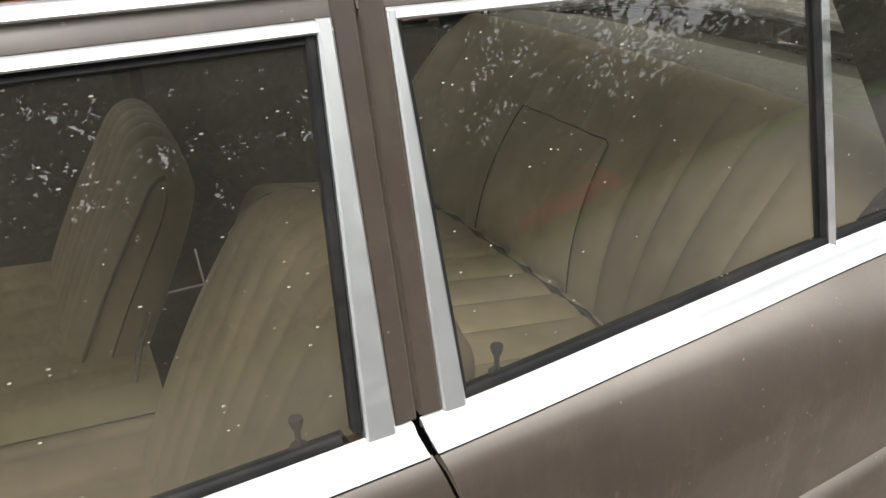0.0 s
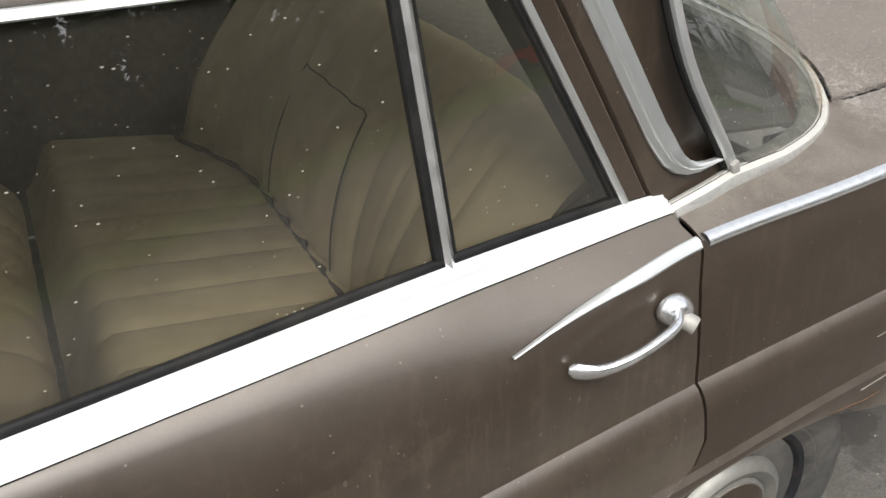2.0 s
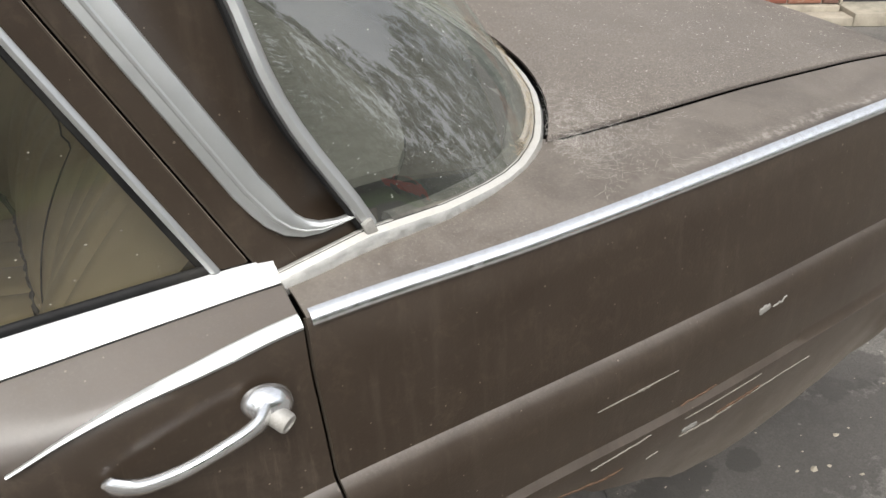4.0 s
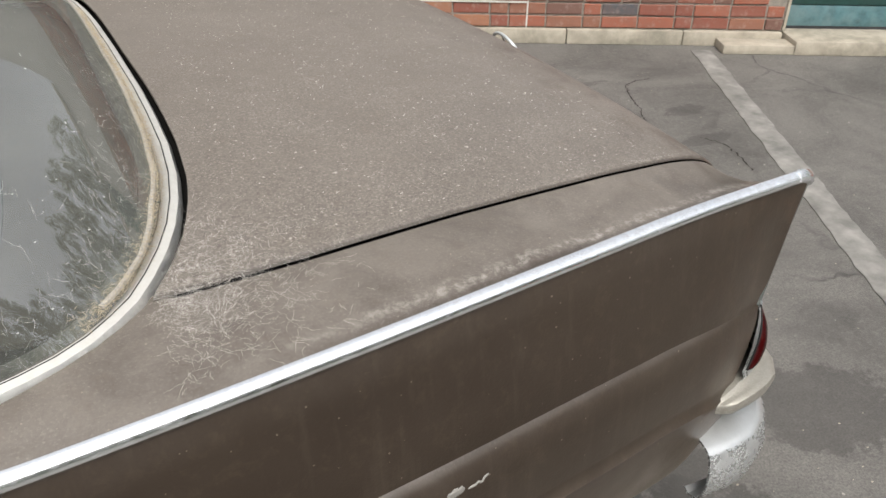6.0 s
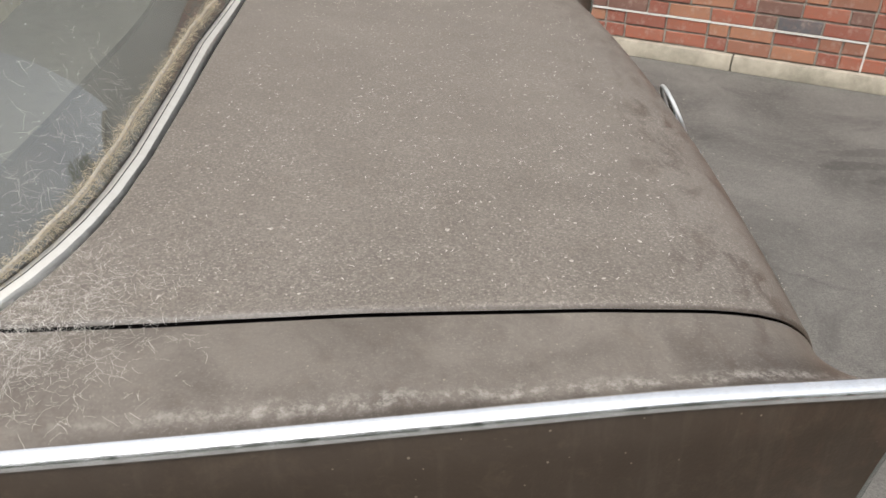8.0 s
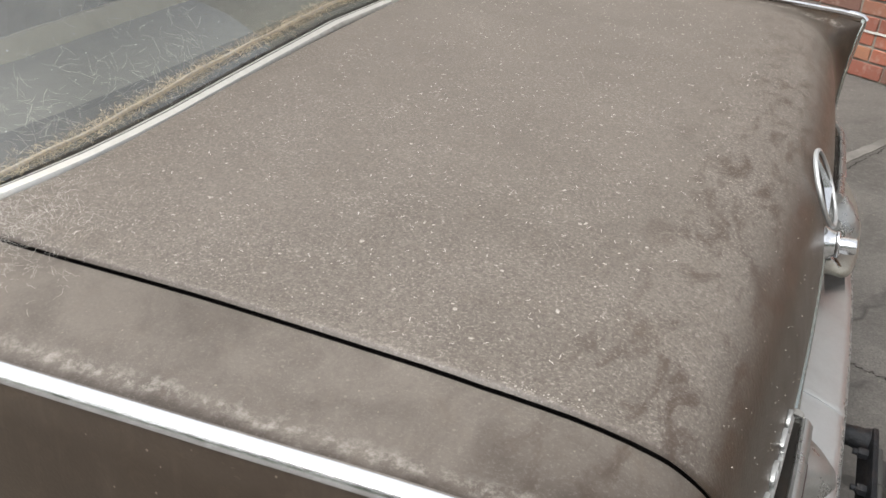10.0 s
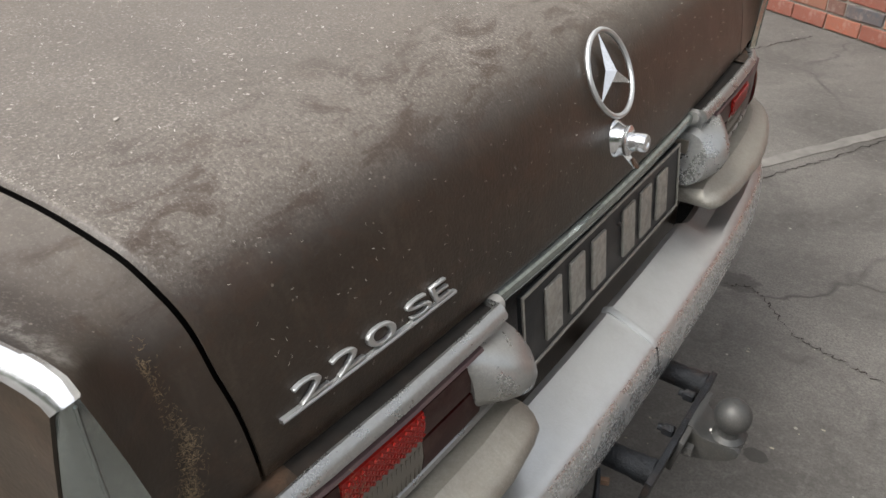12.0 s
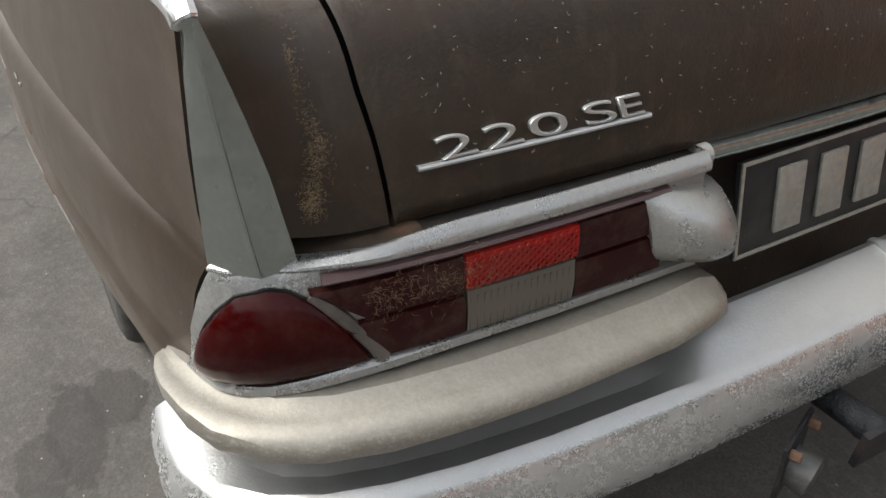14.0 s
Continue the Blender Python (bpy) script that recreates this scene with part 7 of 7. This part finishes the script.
def litter(seed, count):
    """Pale chips and grit lying on the concrete round the car."""
    r = random.Random(seed)
    spots = [(1.40, -0.675, 0.012), (1.26, -0.724, 0.016), (1.30, -0.735, 0.010), (1.345, -0.79, 0.009), (1.22, -0.71, 0.008), (1.66, 0.26, 0.008), (1.62, 0.50, 0.006), (1.70, 0.62, 0.006), (1.48, 0.80, 0.006)]
    spots += [(r.uniform(0.4, 3.6), r.choice((r.uniform(-1.3, -0.55), r.uniform(-0.4, 2.4))), r.uniform(0.0015, 0.006)) for _ in range(count)]
    vs, fs = [], []
    for x, y, size in spots:
        a0, n, b0 = r.uniform(0, 6), r.randint(5, 7), len(vs)
        for k in range(n):
            a, q = a0 + 2 * math.pi * k / n, size * r.uniform(0.5, 1.1)
            vs.append((x + q * math.cos(a), y + 0.6 * q * math.sin(a), 0.0008))
        vs.append((x, y, 0.0008 + 0.35 * size))
        fs += [(b0 + n, b0 + k, b0 + (k + 1) % n) for k in range(n)]
    m = bpy.data.meshes.new("grit")
    m.from_pydata(vs, [], fs)
    m.materials.append(STONE)
    tagged(new("grit", m), "pale chips and grit strewn on the concrete", "debris", kind="stuff")


litter(41, 420)


def fluff(name, count, place, seed, long, label, wide=0.0006, mat=None, curl=0.5):
    """Dry hairs and fibres that lie on a surface: place(r) gives a point, its normal is taken as up."""
    r = random.Random(seed)
    vs, fs = [], []
    for _ in range(count):
        p, n = place(r)
        a = r.uniform(0, 6.28)
        bend = r.uniform(-1, 1) * (curl if r.random() < 0.8 else 1.3)
        L = r.uniform(0.35, 1) * long
        pts = []
        q = p.copy()
        for k in range(6):
            pts.append(q + n * (0.0008 + 0.0016 * abs(math.sin(k * 1.1 + a))))
            e1 = n.orthogonal().normalized()
            t = e1 * math.cos(a) + n.cross(e1) * math.sin(a)
            q = q + t * L / 5
            a += bend * r.uniform(0.1, 0.9)
        for k in range(5):
            d = (pts[k + 1] - pts[k]).normalized()
            w = d.cross(n).normalized() * wide * (1 if k < 4 else 0.6)
            b0 = len(vs)
            vs.extend([tuple(pts[k] - w), tuple(pts[k] + w), tuple(pts[k + 1] + w), tuple(pts[k + 1] - w)])
            fs.append((b0, b0 + 1, b0 + 2, b0 + 3))
    m = bpy.data.meshes.new(name)
    m.from_pydata(vs, [], fs)
    m.materials.append(mat or HAIR)
    return tagged(new(name, m), label, "debris", kind="stuff")


def deck_z(x, y):
    a = abs(y)
    ws = along(x, SEAM_W)
    if a < ws and x > along(a, SCREEN):
        return deck_point((x, smooth(x, CROWN)), y).z + 0.0045
    z1 = deck_point((max(x, 0.43), smooth(max(x, 0.43), CROWN)), ws).z
    ew, ez = smooth(x, EDGE_W), smooth(x, EDGE_Z)
    t = min(1.0, max(0.0, (a - ws) / (ew - ws)))
    return z1 + (ez - z1) * t + 0.003


def corner(r):
    while True:
        x, y = 0.455 + abs(r.gauss(0, 0.075)) - 0.03 * r.random(), -r.gauss(0.690, 0.062)
        if x > along(abs(y), SCREEN) + 0.004 and abs(y) < smooth(x, EDGE_W) - 0.02 and x < 1.1:
            return Vector((x, y, deck_z(x, y))), Vector((0, 0, 1))


def over_lid(r):
    x, y = r.uniform(0.56, 1.2), r.uniform(-0.66, 0.6)
    return Vector((x, y, deck_z(x, y))), Vector((0, 0, 1))


def on_seal(r):
    y = -r.uniform(-0.2, 0.74)
    k = y / 0.797
    return screen_point(max(0.001, 0.046 - 0.026 * ease((abs(k) - 0.35) / 0.5) + r.gauss(-0.008, 0.012)), k) + Vector((0.004, 0, 0.004)), Vector((0.4, 0, 0.9)).normalized()


fluff("fluff", 1300, corner, 11, 0.026, "tangle of fine pale dry hairs on the lid corner", 0.00008)
fluff("lid_fibres", 620, over_lid, 12, 0.007, "short pale fibres strewn over the boot lid", 0.00026)
fluff("seal_fluff", 3600, on_seal, 13, 0.013, "pale fluff caught on the window seal", 0.00020, STRAWPALE)


def on_glass(r):
    f = -r.uniform(0.35, 0.99)
    p, q = screen_point(abs(r.gauss(0, 0.13)), f), screen_point(0.5, f)
    return p + Vector((0.0015, 0, 0.001)), Vector((0.8, 0.3 * f, 0.5)).normalized()


fluff("glass_fluff", 420, on_glass, 17, 0.030, "fine pale hairs clinging to the rear window", 0.00008)


def on_lamp(r):
    u = r.uniform(0.43, 0.64)
    p = lamp_path(u, u, 2, 0.0075)[0]
    n = (p - lamp_path(u, u, 2, -0.05)[0]).normalized()
    return p + Vector((0, 0, r.gauss(0.735, 0.012))), n


fluff("lamp_straw", 300, on_lamp, 14, 0.011, "dry straw caught on the tail lamp", 0.00010, STRAW, 0.9)


def on_wing_back(r):
    t = r.choice((r.gauss(0.82, 0.06), r.gauss(0.35, 0.10), r.gauss(0.12, 0.05), r.uniform(0, 1)))
    z = 0.80 + 0.15 * min(1, max(0, t))
    c = (along(z, sorted([(q[1], q[0]) for q in TAIL])), z)
    y = -0.702 + r.gauss(0, 0.005) + 0.006 * math.sin(z * 60)
    return deck_point(c, y) + Vector((0.004, 0, 0)), Vector((0.95, 0, 0.3)).normalized()


fluff("wing_moss", 1100, on_wing_back, 15, 0.0045, "dry straw and dirt on the wing end", 0.00011, STRAW, 1.0)


def on_tail(r):
    z = r.uniform(0.80, 0.975)
    y = r.uniform(-0.64, 0.60)
    c = (along(z, sorted([(q[1], q[0]) for q in TAIL])), z)
    return deck_point(c, y) + Vector((0.003, 0, 0.0046)), Vector((0.95, 0, 0.3)).normalized()


fluff("tail_flecks", 260, on_tail, 18, 0.0045, "short pale fibres on the rear of the boot lid", 0.00022, DIRT)


def chips(name, spots, label, mat=None):
    r = random.Random(21)
    vs, fs = [], []
    for x, y, size in spots:
        z = deck_z(x, y) + 0.0003
        n = r.randint(5, 8)
        a0, st = r.uniform(0, 3.1), r.uniform(0.35, 1)
        b0 = len(vs)
        for k in range(n):
            a = 2 * math.pi * k / n
            q = size * r.uniform(0.6, 1.1)
            u, w = q * math.cos(a), q * st * math.sin(a)
            vs.append((x + u * math.cos(a0) - w * math.sin(a0), y + u * math.sin(a0) + w * math.cos(a0), z))
        vs.append((x, y, z + 0.0004))
        for k in range(n):
            fs.append((b0 + n, b0 + k, b0 + (k + 1) % n))
    m = bpy.data.meshes.new(name)
    m.from_pydata(vs, [], fs)
    m.materials.append(mat or HAIR)
    tagged(new(name, m), label, "debris", kind="stuff")


rc = random.Random(31)
SPOTS = [(0.591, -0.756, 0.0034), (0.583, -0.655, 0.0026), (0.515, -0.756, 0.0024), (0.597, -0.728, 0.0020), (0.900, -0.551, 0.0042), (1.064, -0.635, 0.0030), (1.078, -0.153, 0.0040), (0.702, -0.552, 0.0038), (1.121, -0.562, 0.0038)]
SPOTS += [(rc.uniform(0.58, 1.2), rc.uniform(-0.66, 0.55), rc.uniform(0.0007, 0.0026) * (1 if rc.random() < 0.9 else 1.6)) for _ in range(900)]
chips("lid_specks", SPOTS, "pale specks of bark and droppings on the dusty lid", DIRT)

rd = random.Random(32)
CRUST = []
for _ in range(500):
    x = rd.uniform(0.46, 1.2)
    CRUST.append((x, -along(x, SEAM_W) + 0.0075 + abs(rd.gauss(0, 0.004)), rd.uniform(0.0004, 0.0013)))
for s in (-1, 1):
    rim = [deck_point(c, s * (along(c[0], SEAM_W) - 0.0062)) + Vector((0, 0, 0.0003)) for c in PROFILE if 0.45 < c[0] < 1.245]
    part("dusty_edge", sweep(spline(rim, 110), lambda t: [(a * (0.75 + 0.35 * math.sin(83 * t) * math.sin(29 * t)), b) for a, b in ((-0.0015, -0.0008), (-0.0008, 0.0004), (0.0008, 0.0004), (0.0015, -0.0008))]), DIRT, lid, "pale dust caught along the lid edge")
chips("dirt_crust", CRUST, "pale dried dirt along the lid edge", DIRT)

# ---- what stands across the yard and shows in the glass ----
def tree(x, y, h, spread, seed):
    r = random.Random(seed)
    t = thing("tree", "leafy broad tree beyond the yard", "tree", "trees beyond the yard", at=(x, y, 0))
    path = [(x + r.uniform(-0.1, 0.1) * k, y + r.uniform(-0.1, 0.1) * k, h * 0.16 * k) for k in range(5)]
    part("trunk", sweep(path, lambda q: circle(0.22 * (1 - 0.6 * q), 10), up=(0, 1, 0)), BARK, t)
    limbs = []
    for k in range(7):
        a = r.uniform(0, 6.28)
        b = Vector(path[2 + k % 3])
        e = b + Vector((math.cos(a) * spread * 0.6, math.sin(a) * spread * 0.6, h * r.uniform(0.15, 0.35)))
        limbs.append(sweep([b, (b + e) / 2 + Vector((0, 0, 0.15)), e], lambda q: circle(0.08 * (1 - 0.7 * q), 6), up=(0.3, 0.2, 1)))
    part("limb", joined(*limbs), BARK, t)
    vs, fs = [], []
    for c in range(210):
        a, q = r.uniform(0, 6.28), r.uniform(0.2, 1) ** 0.5
        cx, cy, cz = x + math.cos(a) * spread * q, y + math.sin(a) * spread * q, h * r.uniform(0.12, 1.0)
        cz = min(cz, h * (1.02 - 0.28 * q * q))
        for _ in range(34):
            p = Vector((cx + r.gauss(0, 0.06) * spread, cy + r.gauss(0, 0.06) * spread, cz + r.gauss(0, 0.05) * spread))
            d1 = Vector((r.uniform(-1, 1), r.uniform(-1, 1), r.uniform(-0.6, 0.6))).normalized() * 0.038 * spread
            d2 = Vector((r.uniform(-1, 1), r.uniform(-1, 1), r.uniform(-1, 1))).normalized() * 0.032 * spread
            b0 = len(vs)
            vs += [tuple(p - d1), tuple(p - d2 * 0.6), tuple(p + d1), tuple(p + d2)]
            fs.append((b0, b0 + 1, b0 + 2, b0 + 3))
    m = bpy.data.meshes.new("crown")
    m.from_pydata(vs, [], fs)
    m.materials.append(LEAF)
    o = new("crown", m)
    o.parent = t
    o.matrix_parent_inverse = t.matrix_world.inverted()


for i, (x, y, h, sp) in enumerate(((-14, -25, 15, 6.0), (-5, -28, 16, 6.5), (3.5, -30, 17, 6.5), (11, -31, 15, 6.5), (20, -33, 16, 7.0), (29, -31, 16, 6.5), (35, -22, 15, 6.0), (36, -10, 14, 5.5), (34, -2, 15, 6.0), (33, 8, 15, 6.0), (32, 18, 14, 6.0), (-20, -13, 14, 5.5), (-9, -37, 18, 7.0), (0, -39, 19, 7.5), (8, -40, 18, 7.5), (16, -41, 19, 7.5), (25, -41, 18, 7.5))):
    tree(x, y, h, sp, 20 + i)


def hedge():
    r = random.Random(50)
    vs, fs = [], []
    for c in range(1700):
        t = c / 1700
        cx, cy = -22 + 62 * t, -26.5 + 0.8 * math.sin(t * 40)
        for _ in range(16):
            p = Vector((cx + r.gauss(0, 0.3), cy + r.gauss(0, 0.3), abs(r.gauss(1.9, 1.4))))
            d1 = Vector((r.uniform(-1, 1), r.uniform(-1, 1), r.uniform(-0.6, 0.6))).normalized() * 0.38
            d2 = Vector((r.uniform(-1, 1), r.uniform(-1, 1), r.uniform(-1, 1))).normalized() * 0.24
            b0 = len(vs)
            vs.extend([tuple(p - d1), tuple(p - d2 * 0.6), tuple(p + d1), tuple(p + d2)])
            fs.append((b0, b0 + 1, b0 + 2, b0 + 3))
    m = bpy.data.meshes.new("hedge")
    m.from_pydata(vs, [], fs)
    m.materials.append(LEAF)
    tagged(new("hedge", m), "dark overgrown hedge beyond the yard", "hedge", kind="stuff")


hedge()
gs = bmesh.new()
bmesh.ops.create_grid(gs, x_segments=60, y_segments=10, size=1)
bmesh.ops.transform(gs, matrix=Matrix.Translation((8, -20.5, 0.004)) @ Matrix.Diagonal((34, 5.5, 1, 1)), verts=gs.verts[:])
r6 = random.Random(6)
for v in gs.verts:
    v.co.z += r6.uniform(0, 0.06)
solid("lawn", gs, GRASS, "strip of rough grass beyond the yard", "grass", "stuff")


def red_car():
    t = thing("parked_car", "small red hatchback parked across the yard", "car", at=(16.0, -20.7, 0))
    m = Matrix.Translation((16.0, -20.7, 0.05)) @ pose(0, 0, 0, 0, 0, 34)
    prof = [(-1.9, 0.35), (-1.95, 0.6), (-1.85, 0.8), (-0.9, 0.95), (-0.4, 1.38), (0.9, 1.42), (1.55, 1.0), (1.8, 0.9), (1.85, 0.4)]
    rows = [[(x, w, z - (0.03 if abs(w) > 0.7 else 0)) for x, z in prof] for w in (-0.82, -0.78, -0.4, 0.4, 0.78, 0.82)]
    bm = grid([[(x, y, z) for x, y, z in r] for r in rows])
    for r in (rows[0], rows[-1]):
        bm.faces.new([bm.verts.new(p) for p in r])
    part("body", turned(bm, m), REDPAINT, t)
    part("windscreen", turned(grid([[(-0.84, w, 1.005), (-0.46, w, 1.345)] for w in (-0.66, 0.0, 0.66)]), Matrix(m) @ Matrix.Translation((-0.012, 0, 0.016))), STEEL, t)
    for w in (-0.835, 0.835):
        part("side_window", turned(grid([[(-0.75, w, 0.98), (-0.35, w, 1.33)], [(0.1, w, 0.98), (0.1, w, 1.36)], [(1.2, w, 1.0), (0.8, w, 1.36)]]), m), DARK, t)
        for x in (-1.25, 1.2):
            part("wheel", turned(lathe([(0.0, -0.08), (0.28, -0.08), (0.3, -0.04), (0.3, 0.04), (0.28, 0.08), (0.0, 0.08)], 20, "y", (x, w * 0.92, 0.3)), m), TYRE, t)


red_car()
